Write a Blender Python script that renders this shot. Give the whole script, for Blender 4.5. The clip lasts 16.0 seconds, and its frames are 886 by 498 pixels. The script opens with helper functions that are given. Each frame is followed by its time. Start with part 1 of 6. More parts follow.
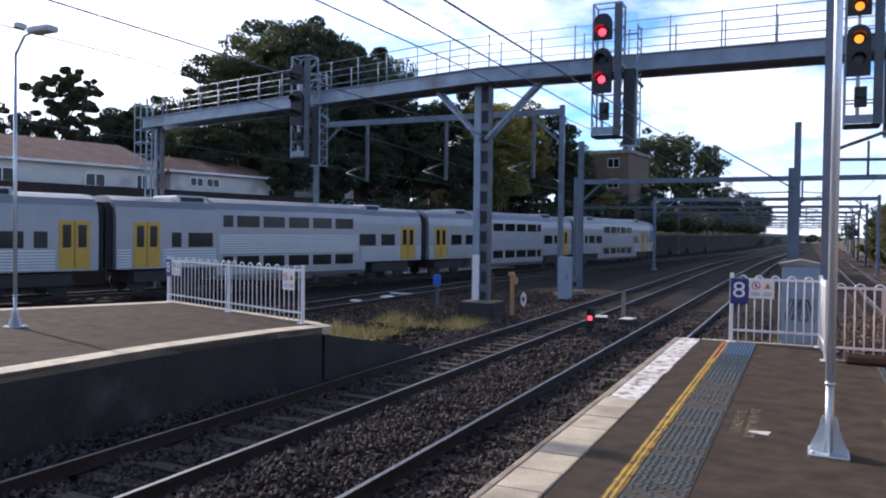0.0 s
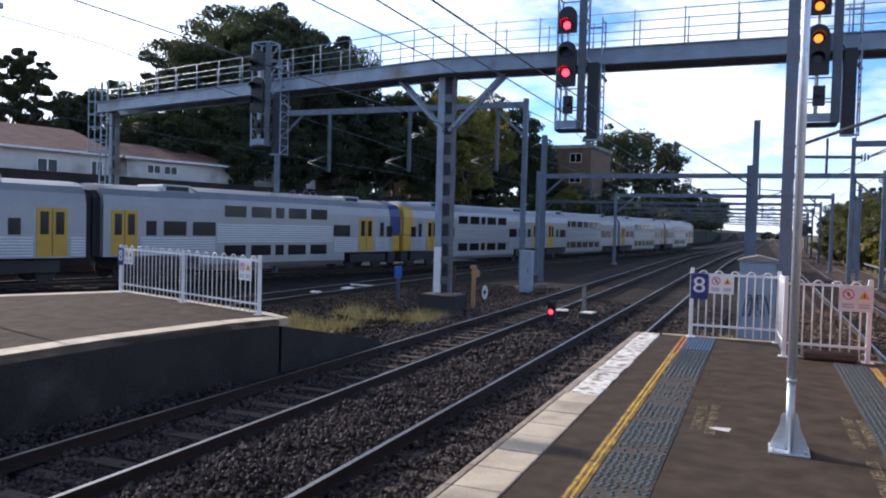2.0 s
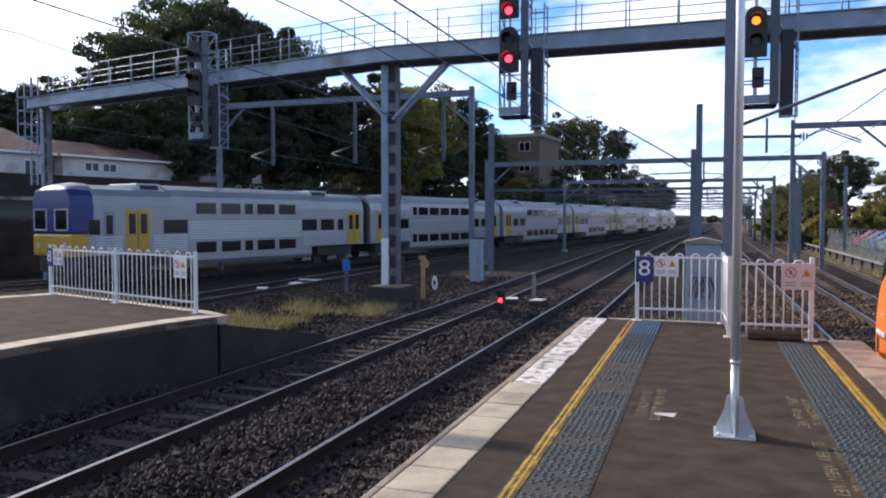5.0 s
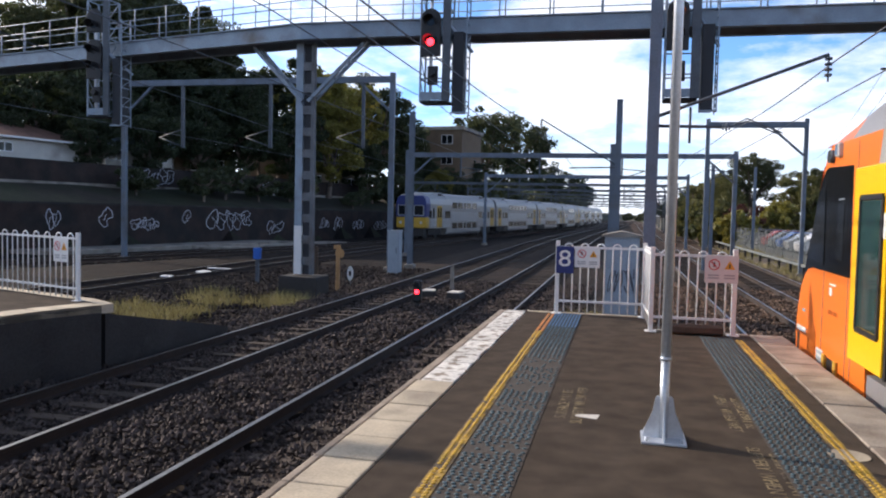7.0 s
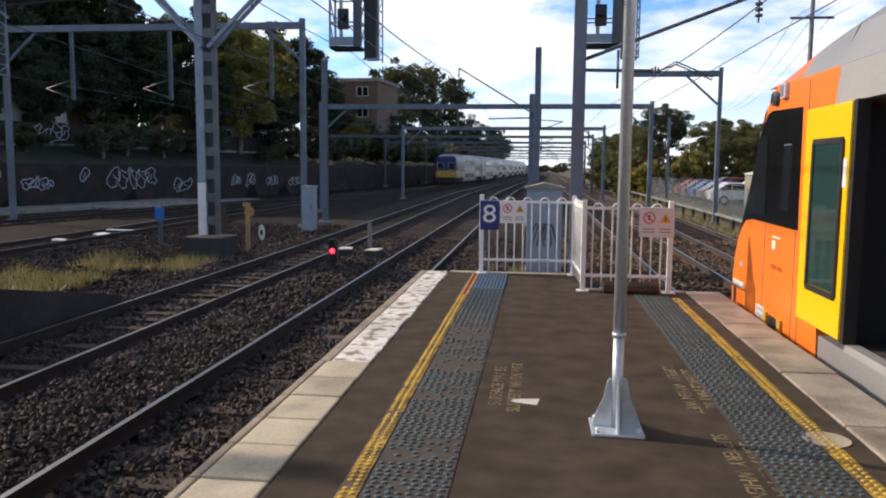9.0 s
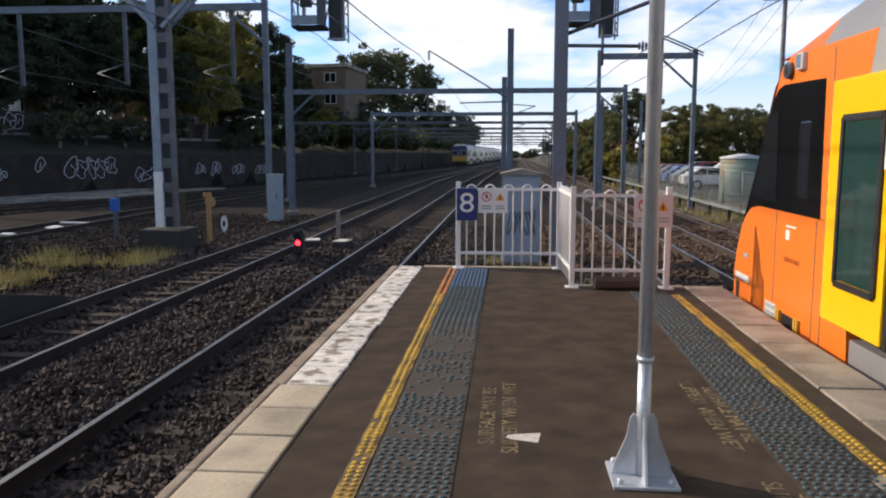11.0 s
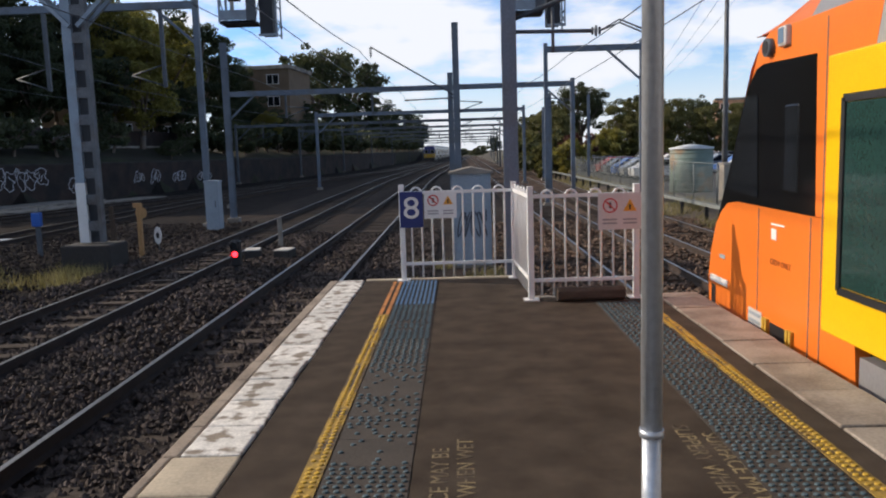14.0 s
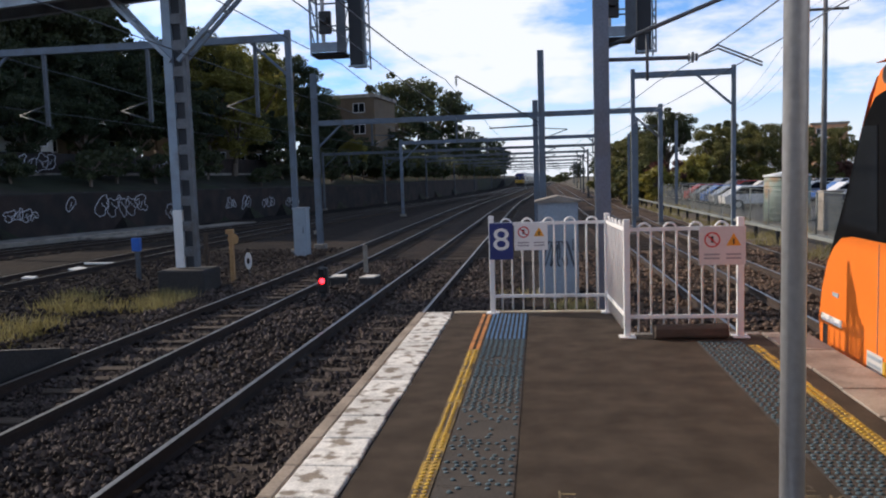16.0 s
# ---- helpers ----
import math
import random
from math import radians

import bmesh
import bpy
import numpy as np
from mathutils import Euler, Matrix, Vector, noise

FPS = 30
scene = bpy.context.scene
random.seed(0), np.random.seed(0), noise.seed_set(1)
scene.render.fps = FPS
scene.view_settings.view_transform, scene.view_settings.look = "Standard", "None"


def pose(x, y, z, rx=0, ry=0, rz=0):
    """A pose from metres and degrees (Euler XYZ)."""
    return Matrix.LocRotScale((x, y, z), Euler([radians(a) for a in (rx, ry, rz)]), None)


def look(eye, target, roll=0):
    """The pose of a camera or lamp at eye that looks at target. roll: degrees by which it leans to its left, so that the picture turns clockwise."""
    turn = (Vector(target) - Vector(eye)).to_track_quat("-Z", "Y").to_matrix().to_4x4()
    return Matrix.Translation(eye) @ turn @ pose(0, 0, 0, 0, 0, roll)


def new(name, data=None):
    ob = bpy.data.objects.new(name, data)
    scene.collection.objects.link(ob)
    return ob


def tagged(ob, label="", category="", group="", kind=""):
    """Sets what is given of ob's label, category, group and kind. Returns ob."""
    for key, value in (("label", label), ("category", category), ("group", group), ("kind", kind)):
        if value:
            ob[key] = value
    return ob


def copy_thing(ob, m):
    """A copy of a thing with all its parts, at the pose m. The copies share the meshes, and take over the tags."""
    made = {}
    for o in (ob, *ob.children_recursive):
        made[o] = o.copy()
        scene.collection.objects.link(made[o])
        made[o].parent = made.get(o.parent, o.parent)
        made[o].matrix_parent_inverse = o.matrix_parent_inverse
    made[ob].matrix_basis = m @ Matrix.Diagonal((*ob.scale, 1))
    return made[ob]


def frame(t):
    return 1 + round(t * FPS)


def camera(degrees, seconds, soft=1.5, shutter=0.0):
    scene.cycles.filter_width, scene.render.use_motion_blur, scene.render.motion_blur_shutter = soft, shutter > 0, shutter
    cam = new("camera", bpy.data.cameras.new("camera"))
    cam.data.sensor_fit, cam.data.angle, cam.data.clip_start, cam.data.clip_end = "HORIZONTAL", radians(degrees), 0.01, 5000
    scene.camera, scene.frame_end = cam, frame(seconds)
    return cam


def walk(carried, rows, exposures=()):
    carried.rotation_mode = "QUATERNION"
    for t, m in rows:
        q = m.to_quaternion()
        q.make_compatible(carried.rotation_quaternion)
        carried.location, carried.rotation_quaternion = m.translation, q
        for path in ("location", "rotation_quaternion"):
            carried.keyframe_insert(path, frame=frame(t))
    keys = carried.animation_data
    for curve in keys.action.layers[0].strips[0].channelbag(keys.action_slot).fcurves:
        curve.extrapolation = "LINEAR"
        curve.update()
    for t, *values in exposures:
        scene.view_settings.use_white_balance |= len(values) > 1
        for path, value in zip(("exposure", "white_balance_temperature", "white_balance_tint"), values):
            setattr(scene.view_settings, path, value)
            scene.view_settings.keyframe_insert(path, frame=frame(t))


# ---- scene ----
cam = camera(60.0, 16.0, 2.0)
PATH = [
    (0, (1.961, -1.0, 1.753), (1.108, 0.808, 1.709), 0.7),
    (0.5, (1.923, -0.832, 1.723), (1.09, 0.985, 1.657), 1.1),
    (1, (1.896, -0.804, 1.731), (1.103, 1.031, 1.662), 2.3),
    (1.5, (1.89, -0.78, 1.732), (1.131, 1.069, 1.672), 1.9),
    (2, (1.895, -0.797, 1.736), (1.132, 1.051, 1.674), 1.5),
    (2.5, (1.89, -0.778, 1.735), (1.132, 1.072, 1.67), 1.1),
    (3, (1.872, -0.815, 1.744), (1.141, 1.046, 1.676), 1.3),
    (5.5, (1.982, -0.203, 1.636), (1.362, 1.696, 1.552), -0.1),
    (6, (2.015, 0.031, 1.554), (1.465, 1.952, 1.467), 1.1),
    (6.5, (2.001, 0.242, 1.534), (1.483, 2.17, 1.403), 0.7),
    (7, (1.836, 0.411, 1.555), (1.385, 2.357, 1.457), 1.3),
    (7.5, (1.764, 0.687, 1.536), (1.426, 2.647, 1.329), 2.2),
    (8, (1.809, 0.921, 1.564), (1.487, 2.884, 1.355), 2.1),
    (8.5, (1.782, 1.144, 1.539), (1.471, 3.103, 1.28), 1.5),
    (9, (1.675, 1.405, 1.54), (1.434, 3.378, 1.326), 0.5),
    (11.5, (1.525, 2.64, 1.504), (1.363, 4.617, 1.253), -0.1),
    (12, (1.626, 2.871, 1.5), (1.435, 4.855, 1.34), -1.1),
    (12.5, (1.594, 3.032, 1.491), (1.434, 5.015, 1.287), -0.3),
    (13, (1.569, 3.222, 1.527), (1.424, 5.206, 1.318), -1.3),
    (13.5, (1.55, 3.452, 1.518), (1.467, 5.439, 1.309), -2.1),
    (14, (1.55, 3.453, 1.514), (1.507, 5.436, 1.262), -1.8),
    (14.5, (1.542, 3.71, 1.511), (1.413, 5.696, 1.31), -0.7),
    (15, (1.494, 3.658, 1.527), (1.328, 5.642, 1.33), -0.4),
    (15.5, (1.475, 3.666, 1.539), (1.24, 5.643, 1.344), -1.2),
    (16, (1.441, 3.595, 1.568), (1.19, 5.571, 1.39), -1.8),
]
walk(cam, [(t, look(eye, target, roll)) for t, eye, target, roll in PATH],
     [(0.0, 0.05, 5560, 16), (3.0, 0.05, 5580, 16), (7.0, 0.0, 5980, 14), (9.0, -0.1, 6320, 13), (12.5, -0.3, 6250, 12), (14.0, -0.37, 6250, 12), (16.0, -0.3, 6120, 13)])

# ---- world, sun, exposure ----
SUN_AZ, SUN_EL = radians(73), radians(25)   # azimuth to the left of +y
SUN_DIR = Vector((-math.sin(SUN_AZ) * math.cos(SUN_EL), math.cos(SUN_AZ) * math.cos(SUN_EL), math.sin(SUN_EL)))
world = bpy.data.worlds.new("sky")
scene.world = world
world.use_nodes = True
wn, wl = world.node_tree.nodes, world.node_tree.links
wn.clear()
w_out, w_bg = wn.new("ShaderNodeOutputWorld"), wn.new("ShaderNodeBackground")
w_sky = wn.new("ShaderNodeTexSky")
w_sky.sky_type, w_sky.sun_disc = "NISHITA", False
w_sky.sun_elevation, w_sky.sun_rotation = SUN_EL, -SUN_AZ
w_sky.air_density, w_sky.dust_density, w_sky.ozone_density = 1.0, 0.6, 2.5
w_co, w_map = wn.new("ShaderNodeTexCoord"), wn.new("ShaderNodeMapping")
w_map.inputs["Scale"].default_value = (1.6, 1.6, 5.0)
w_map.inputs["Location"].default_value = (3.1, 0.4, 0.2)
w_noise, w_ramp, w_mix = wn.new("ShaderNodeTexNoise"), wn.new("ShaderNodeValToRGB"), wn.new("ShaderNodeMix")
w_noise.inputs["Scale"].default_value, w_noise.inputs["Detail"].default_value, w_noise.inputs["Roughness"].default_value = 2.1, 8.0, 0.58
w_ramp.color_ramp.elements[0].position, w_ramp.color_ramp.elements[1].position = 0.44, 0.565
# thin cloud glows brighter towards the sun
w_dot, w_pow, w_add, w_mul = wn.new("ShaderNodeVectorMath"), wn.new("ShaderNodeMapRange"), wn.new("ShaderNodeMath"), wn.new("ShaderNodeVectorMath")
w_dot.operation, w_add.operation, w_mul.operation = "DOT_PRODUCT", "ADD", "SCALE"
w_dot.inputs[1].default_value = SUN_DIR
w_pow.interpolation_type = "SMOOTHSTEP"
w_pow.inputs["From Min"].default_value, w_pow.inputs["From Max"].default_value = 0.55, 1.0
wl.new(w_co.outputs["Generated"], w_dot.inputs[0])
w_mix.data_type = "RGBA"
w_mul.inputs[0].default_value = (12.0, 12.2, 12.5)
w_gain = wn.new("ShaderNodeMapRange")
w_gain.inputs["To Min"].default_value, w_gain.inputs["To Max"].default_value = 1.0, 1.7
wl.new(w_dot.outputs["Value"], w_pow.inputs["Value"])
wl.new(w_pow.outputs["Result"], w_gain.inputs["Value"])
wl.new(w_gain.outputs["Result"], w_mul.inputs["Scale"])
wl.new(w_mul.outputs["Vector"], w_mix.inputs["B"])
w_add.use_clamp = True
wl.new(w_co.outputs["Generated"], w_map.inputs["Vector"])
wl.new(w_map.outputs["Vector"], w_noise.inputs["Vector"])
wl.new(w_noise.outputs["Fac"], w_ramp.inputs["Fac"])
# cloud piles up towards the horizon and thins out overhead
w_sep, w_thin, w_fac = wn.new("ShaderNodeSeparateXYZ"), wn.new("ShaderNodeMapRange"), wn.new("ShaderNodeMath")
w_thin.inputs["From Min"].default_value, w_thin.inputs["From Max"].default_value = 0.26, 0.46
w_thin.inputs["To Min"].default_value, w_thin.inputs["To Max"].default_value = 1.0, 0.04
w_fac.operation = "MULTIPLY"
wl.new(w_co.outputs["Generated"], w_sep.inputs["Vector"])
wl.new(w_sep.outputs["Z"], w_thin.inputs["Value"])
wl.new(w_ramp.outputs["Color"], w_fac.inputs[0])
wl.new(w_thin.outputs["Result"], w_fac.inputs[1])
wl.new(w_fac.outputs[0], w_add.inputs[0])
wl.new(w_pow.outputs["Result"], w_add.inputs[1])
# bright haze along the horizon
w_haze, w_max = wn.new("ShaderNodeMapRange"), wn.new("ShaderNodeMath")
w_haze.inputs["From Min"].default_value, w_haze.inputs["From Max"].default_value = 0.02, 0.13
w_haze.inputs["To Min"].default_value, w_haze.inputs["To Max"].default_value = 0.9, 0.0
w_max.operation = "MAXIMUM"
wl.new(w_sep.outputs["Z"], w_haze.inputs["Value"])
wl.new(w_haze.outputs["Result"], w_max.inputs[0])
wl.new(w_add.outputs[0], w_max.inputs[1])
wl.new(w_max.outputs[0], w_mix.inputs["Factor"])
# the clear low sky is brighter and bluer than the zenith
w_low, w_tint = wn.new("ShaderNodeMix"), wn.new("ShaderNodeVectorMath")
w_band = wn.new("ShaderNodeMapRange")
w_band.inputs["From Min"].default_value, w_band.inputs["From Max"].default_value = 0.22, 0.45
w_low.data_type, w_tint.operation = "RGBA", "MULTIPLY"
w_low.inputs["A"].default_value, w_low.inputs["B"].default_value = (1.4, 1.85, 2.4, 1), (1, 1, 1, 1)
wl.new(w_sep.outputs["Z"], w_band.inputs["Value"])
wl.new(w_band.outputs["Result"], w_low.inputs["Factor"])
wl.new(w_sky.outputs["Color"], w_tint.inputs[0])
wl.new(w_low.outputs["Result"], w_tint.inputs[1])
wl.new(w_tint.outputs["Vector"], w_mix.inputs["A"])
wl.new(w_mix.outputs["Result"], w_bg.inputs["Color"])
w_bg.inputs["Strength"].default_value = 0.10
wl.new(w_bg.outputs["Background"], w_out.inputs["Surface"])

sun = new("sun", bpy.data.lights.new("sun", "SUN"))
sun.data.energy, sun.data.angle, sun.data.color = 5.0, radians(0.6), (1.0, 0.83, 0.63)
sun.matrix_world = look(SUN_DIR * 100, (0, 0, 0))
scene.view_settings.exposure = 0.0


# ---- materials ----
def mat(name, color, rough=0.7, metal=0.0, vary=0.25, scale=3.0, fine=40.0, bump=0.15, dirt=None, dirt_at=0.62, spread=0.12, island=0.0, random_ob=0.0, stretch=(1, 1, 1), **extra):
    """A surface with two scales of variation, fine relief and optional stains."""
    m = bpy.data.materials.new(name)
    m.use_nodes = True
    n, l = m.node_tree.nodes, m.node_tree.links
    b = n["Principled BSDF"]
    b.inputs["Roughness"].default_value, b.inputs["Metallic"].default_value = rough, metal
    for key, value in extra.items():
        b.inputs[key.replace("_", " ")].default_value = value
    co, mp = n.new("ShaderNodeTexCoord"), n.new("ShaderNodeMapping")
    mp.inputs["Scale"].default_value = stretch
    l.new(co.outputs["Object"], mp.inputs["Vector"])
    big, small = n.new("ShaderNodeTexNoise"), n.new("ShaderNodeTexNoise")
    for tex, s, d in ((big, scale, 4.0), (small, fine, 5.0)):
        tex.inputs["Scale"].default_value, tex.inputs["Detail"].default_value = s, d
        l.new(mp.outputs["Vector"], tex.inputs["Vector"])
    mean = n.new("ShaderNodeMath")
    mean.operation = "ADD"
    l.new(big.outputs["Fac"], mean.inputs[0])
    l.new(small.outputs["Fac"], mean.inputs[1])
    ramp = n.new("ShaderNodeMapRange")
    ramp.inputs["From Min"].default_value, ramp.inputs["From Max"].default_value = 0.7, 1.3
    ramp.inputs["To Min"].default_value, ramp.inputs["To Max"].default_value = 1 - vary, 1 + vary
    l.new(mean.outputs[0], ramp.inputs["Value"])
    value = ramp.outputs["Result"]
    for amount, out in ((island, ("ShaderNodeNewGeometry", "Random Per Island")), (random_ob, ("ShaderNodeObjectInfo", "Random"))):
        if amount:
            src, mr, mul = n.new(out[0]), n.new("ShaderNodeMapRange"), n.new("ShaderNodeMath")
            mr.inputs["To Min"].default_value, mr.inputs["To Max"].default_value = 1 - amount, 1 + amount
            mul.operation = "MULTIPLY"
            l.new(src.outputs[out[1]], mr.inputs["Value"])
            l.new(value, mul.inputs[0])
            l.new(mr.outputs["Result"], mul.inputs[1])
            value = mul.outputs[0]
    vm = n.new("ShaderNodeVectorMath")
    vm.operation = "SCALE"
    vm.inputs[0].default_value = color
    l.new(value, vm.inputs["Scale"])
    col = vm.outputs["Vector"]
    if dirt:
        st, sr, mx = n.new("ShaderNodeTexNoise"), n.new("ShaderNodeMapRange"), n.new("ShaderNodeMix")
        st.inputs["Scale"].default_value, st.inputs["Detail"].default_value = scale * 0.6, 7.0
        l.new(mp.outputs["Vector"], st.inputs["Vector"])
        sr.inputs["From Min"].default_value, sr.inputs["From Max"].default_value = dirt_at - spread, dirt_at + spread
        l.new(st.outputs["Fac"], sr.inputs["Value"])
        mx.data_type = "RGBA"
        l.new(sr.outputs["Result"], mx.inputs["Factor"])
        l.new(col, mx.inputs["A"])
        dv = n.new("ShaderNodeVectorMath")
        dv.operation = "SCALE"
        dv.inputs[0].default_value = dirt
        l.new(value, dv.inputs["Scale"])
        l.new(dv.outputs["Vector"], mx.inputs["B"])
        col = mx.outputs["Result"]
    l.new(col, b.inputs["Base Color"])
    if bump:
        bp = n.new("ShaderNodeBump")
        bp.inputs["Strength"].default_value, bp.inputs["Distance"].default_value = bump, 0.02
        l.new(small.outputs["Fac"], bp.inputs["Height"])
        l.new(bp.outputs["Normal"], b.inputs["Normal"])
    return m


def lamp_mat(name, color, strength):
    m = bpy.data.materials.new(name)
    m.use_nodes = True
    b = m.node_tree.nodes["Principled BSDF"]
    b.inputs["Base Color"].default_value = (*color, 1)
    b.inputs["Emission Color"].default_value, b.inputs["Emission Strength"].default_value = (*color, 1), strength
    return m


ASPHALT = mat("asphalt", (0.078, 0.060, 0.045), 0.95, vary=0.38, scale=4.0, fine=170, bump=0.4, dirt=(0.060, 0.046, 0.034), dirt_at=0.52, spread=0.2, Specular_IOR_Level=0.12)
COPING = mat("cream_coping", (0.52, 0.44, 0.32), 0.8, vary=0.18, scale=3.5, fine=50, dirt=(0.30, 0.25, 0.19), dirt_at=0.60, random_ob=0.10)
COPING_WHITE = mat("flaking_white_coping", (0.72, 0.69, 0.63), 0.8, vary=0.25, scale=13, fine=70, dirt=(0.25, 0.205, 0.155), dirt_at=0.56, spread=0.05, random_ob=0.12)
NOSING = mat("bare_concrete_nosing", (0.34, 0.275, 0.21), 0.85, vary=0.25, scale=3, fine=50, dirt=(0.20, 0.155, 0.115), dirt_at=0.58)
CONCRETE = mat("concrete", (0.30, 0.27, 0.23), 0.85, vary=0.3, scale=1.5, fine=40, dirt=(0.12, 0.10, 0.085), dirt_at=0.58)
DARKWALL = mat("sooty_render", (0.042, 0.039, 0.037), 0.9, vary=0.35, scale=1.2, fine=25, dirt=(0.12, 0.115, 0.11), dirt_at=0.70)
YELLOW = mat("yellow_paint", (0.58, 0.36, 0.035), 0.7, vary=0.25, scale=6, fine=60, dirt=(0.28, 0.18, 0.06), dirt_at=0.63)
YELLOW_WORN = mat("worn_yellow_paint", (0.38, 0.24, 0.04), 0.75, vary=0.35, scale=7, fine=70, dirt=(0.12, 0.085, 0.045), dirt_at=0.52, spread=0.07)
ORANGE_LINE = mat("orange_line_paint", (0.52, 0.20, 0.04), 0.75, vary=0.25, scale=8, fine=70, dirt=(0.20, 0.10, 0.05), dirt_at=0.60)
TACTILE_BED = mat("tactile_bed", (0.058, 0.047, 0.037), 0.85, vary=0.3, scale=3, fine=60)
TACTILE = mat("dark_tactile", (0.060, 0.098, 0.115), 0.65, vary=0.25, scale=3, fine=60, random_ob=0.12)
TACTILE_BLUE = mat("blue_tactile", (0.065, 0.145, 0.265), 0.6, vary=0.2, scale=4, fine=60)
COPING_WORN = mat("worn_coping", (0.33, 0.28, 0.225), 0.85, vary=0.25, scale=3.5, fine=50, dirt=(0.17, 0.13, 0.10), dirt_at=0.58, random_ob=0.10)
STENCIL = mat("faded_stencil", (0.25, 0.19, 0.095), 0.85, vary=0.4, scale=12, fine=80, dirt=(0.07, 0.052, 0.036), dirt_at=0.52, spread=0.12)
WHITE_MARK = mat("white_marking", (0.66, 0.62, 0.56), 0.8, vary=0.2, scale=9)
BALLAST = mat("ballast_bed", (0.027, 0.022, 0.0195), 0.95, Specular_IOR_Level=0.15, vary=0.5, scale=1.4, fine=28, bump=1.0, dirt=(0.042, 0.029, 0.023), dirt_at=0.55)
STONE = mat("ballast_stone", (0.082, 0.065, 0.057), 0.9, Specular_IOR_Level=0.2, vary=0.3, scale=1.2, fine=30, island=0.65)
# darker ballast stone and bed: tree shade over the left tracks, as colour
STONE_SHADED = mat("shaded_ballast_stone", (0.046, 0.038, 0.036), 0.92, Specular_IOR_Level=0.15, vary=0.3, scale=1.2, fine=30, island=0.6)
BALLAST_SHADED = mat("shaded_ballast_bed", (0.017, 0.0145, 0.014), 0.95, Specular_IOR_Level=0.1, vary=0.5, scale=1.4, fine=28, bump=1.0, dirt=(0.03, 0.022, 0.018), dirt_at=0.58)
STONE_BROWN = mat("rusty_ballast_stone", (0.155, 0.106, 0.077), 0.9, Specular_IOR_Level=0.2, vary=0.3, scale=1.2, fine=30, island=0.55)
BALLAST_BROWN = mat("rusty_ballast_bed", (0.115, 0.080, 0.059), 0.95, Specular_IOR_Level=0.15, vary=0.5, scale=1.2, fine=26, bump=1.0, dirt=(0.05, 0.036, 0.028), dirt_at=0.55)
RUST = mat("rusty_rail", (0.038, 0.025, 0.019), 0.85, metal=0.0, vary=0.3, scale=4, fine=50)
RAIL_TOP = mat("worn_rail_top", (0.30, 0.285, 0.27), 0.38, metal=1.0, vary=0.12, scale=2, fine=30, bump=0.03)
SLEEPER = mat("weathered_sleeper", (0.082, 0.064, 0.051), 0.9, Specular_IOR_Level=0.2, vary=0.35, scale=3, fine=30, random_ob=0.25, stretch=(1, 6, 6))
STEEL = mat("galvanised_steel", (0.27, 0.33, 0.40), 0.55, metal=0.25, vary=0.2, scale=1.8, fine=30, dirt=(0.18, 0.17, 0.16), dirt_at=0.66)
# weathered grey; on the bridge columns its darkness stands in for shade
WEATHERED_SHADED = mat("weathered_shaded_steel", (0.15, 0.16, 0.175), 0.7, metal=0.15, vary=0.3, scale=2.5, fine=30, dirt=(0.11, 0.09, 0.075), dirt_at=0.6)
# near-black colour that stands in for shade on backlit and recessed faces
CASE_SHADE = mat("dark_shaded_paint", (0.022, 0.025, 0.032), 0.6, vary=0.2, scale=2)
MAST_STEEL = mat("dull_blue_steel", (0.15, 0.185, 0.235), 0.6, metal=0.2, vary=0.2, scale=1.8, fine=30, dirt=(0.12, 0.11, 0.10), dirt_at=0.64)
DARKSTEEL = mat("dark_steel", (0.10, 0.115, 0.135), 0.6, metal=0.25, vary=0.25, scale=2, fine=30)
WHITE = mat("white_paint", (0.80, 0.80, 0.79), 0.45, vary=0.06, scale=3, fine=30, dirt=(0.55, 0.52, 0.48), dirt_at=0.70)
PALE = mat("pale_paint", (0.62, 0.66, 0.70), 0.55, vary=0.1, scale=2, fine=30, dirt=(0.42, 0.40, 0.38), dirt_at=0.68)
POLE_GREY = mat("lamp_pole_grey", (0.62, 0.65, 0.69), 0.36, metal=0.55, vary=0.12, scale=2, fine=40)
BLACK = mat("black_paint", (0.015, 0.015, 0.017), 0.5, vary=0.3, scale=3)
RUBBER = mat("black_rubber", (0.02, 0.02, 0.02), 0.8, vary=0.2, scale=3)
NAVY = mat("navy_sign", (0.012, 0.025, 0.16), 0.4, vary=0.08, scale=3)
SIGNWHITE = mat("sign_white", (0.78, 0.78, 0.77), 0.4, vary=0.05, scale=4)
SIGNPINK = mat("faded_sign", (0.66, 0.625, 0.62), 0.45, vary=0.06, scale=4)
SIGNRED = mat("sign_red", (0.55, 0.03, 0.03), 0.45, vary=0.05)
SIGNORANGE = mat("sign_orange", (0.72, 0.33, 0.03), 0.45, vary=0.05)
SIGNGREY = mat("sign_print", (0.32, 0.32, 0.34), 0.5, vary=0.05)
BLUEPAINT = mat("blue_paint", (0.02, 0.12, 0.50), 0.45, vary=0.15, scale=4)
TIMBER = mat("bare_timber", (0.42, 0.25, 0.11), 0.8, vary=0.3, scale=5, fine=40, stretch=(6, 6, 1))
HUT = mat("pale_blue_sheet", (0.31, 0.37, 0.43), 0.5, vary=0.12, scale=2, fine=20, dirt=(0.24, 0.27, 0.30), dirt_at=0.66)
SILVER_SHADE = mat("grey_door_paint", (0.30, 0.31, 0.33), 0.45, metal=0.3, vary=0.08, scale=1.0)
SILVER = mat("brushed_stainless", (0.37, 0.365, 0.365), 0.42, metal=0.45, vary=0.08, scale=1.0, fine=18, bump=0.03)
STAINLESS = mat("fluted_stainless", (0.62, 0.66, 0.72), 0.30, metal=0.9, vary=0.08, scale=1.0, fine=18, bump=0.02)
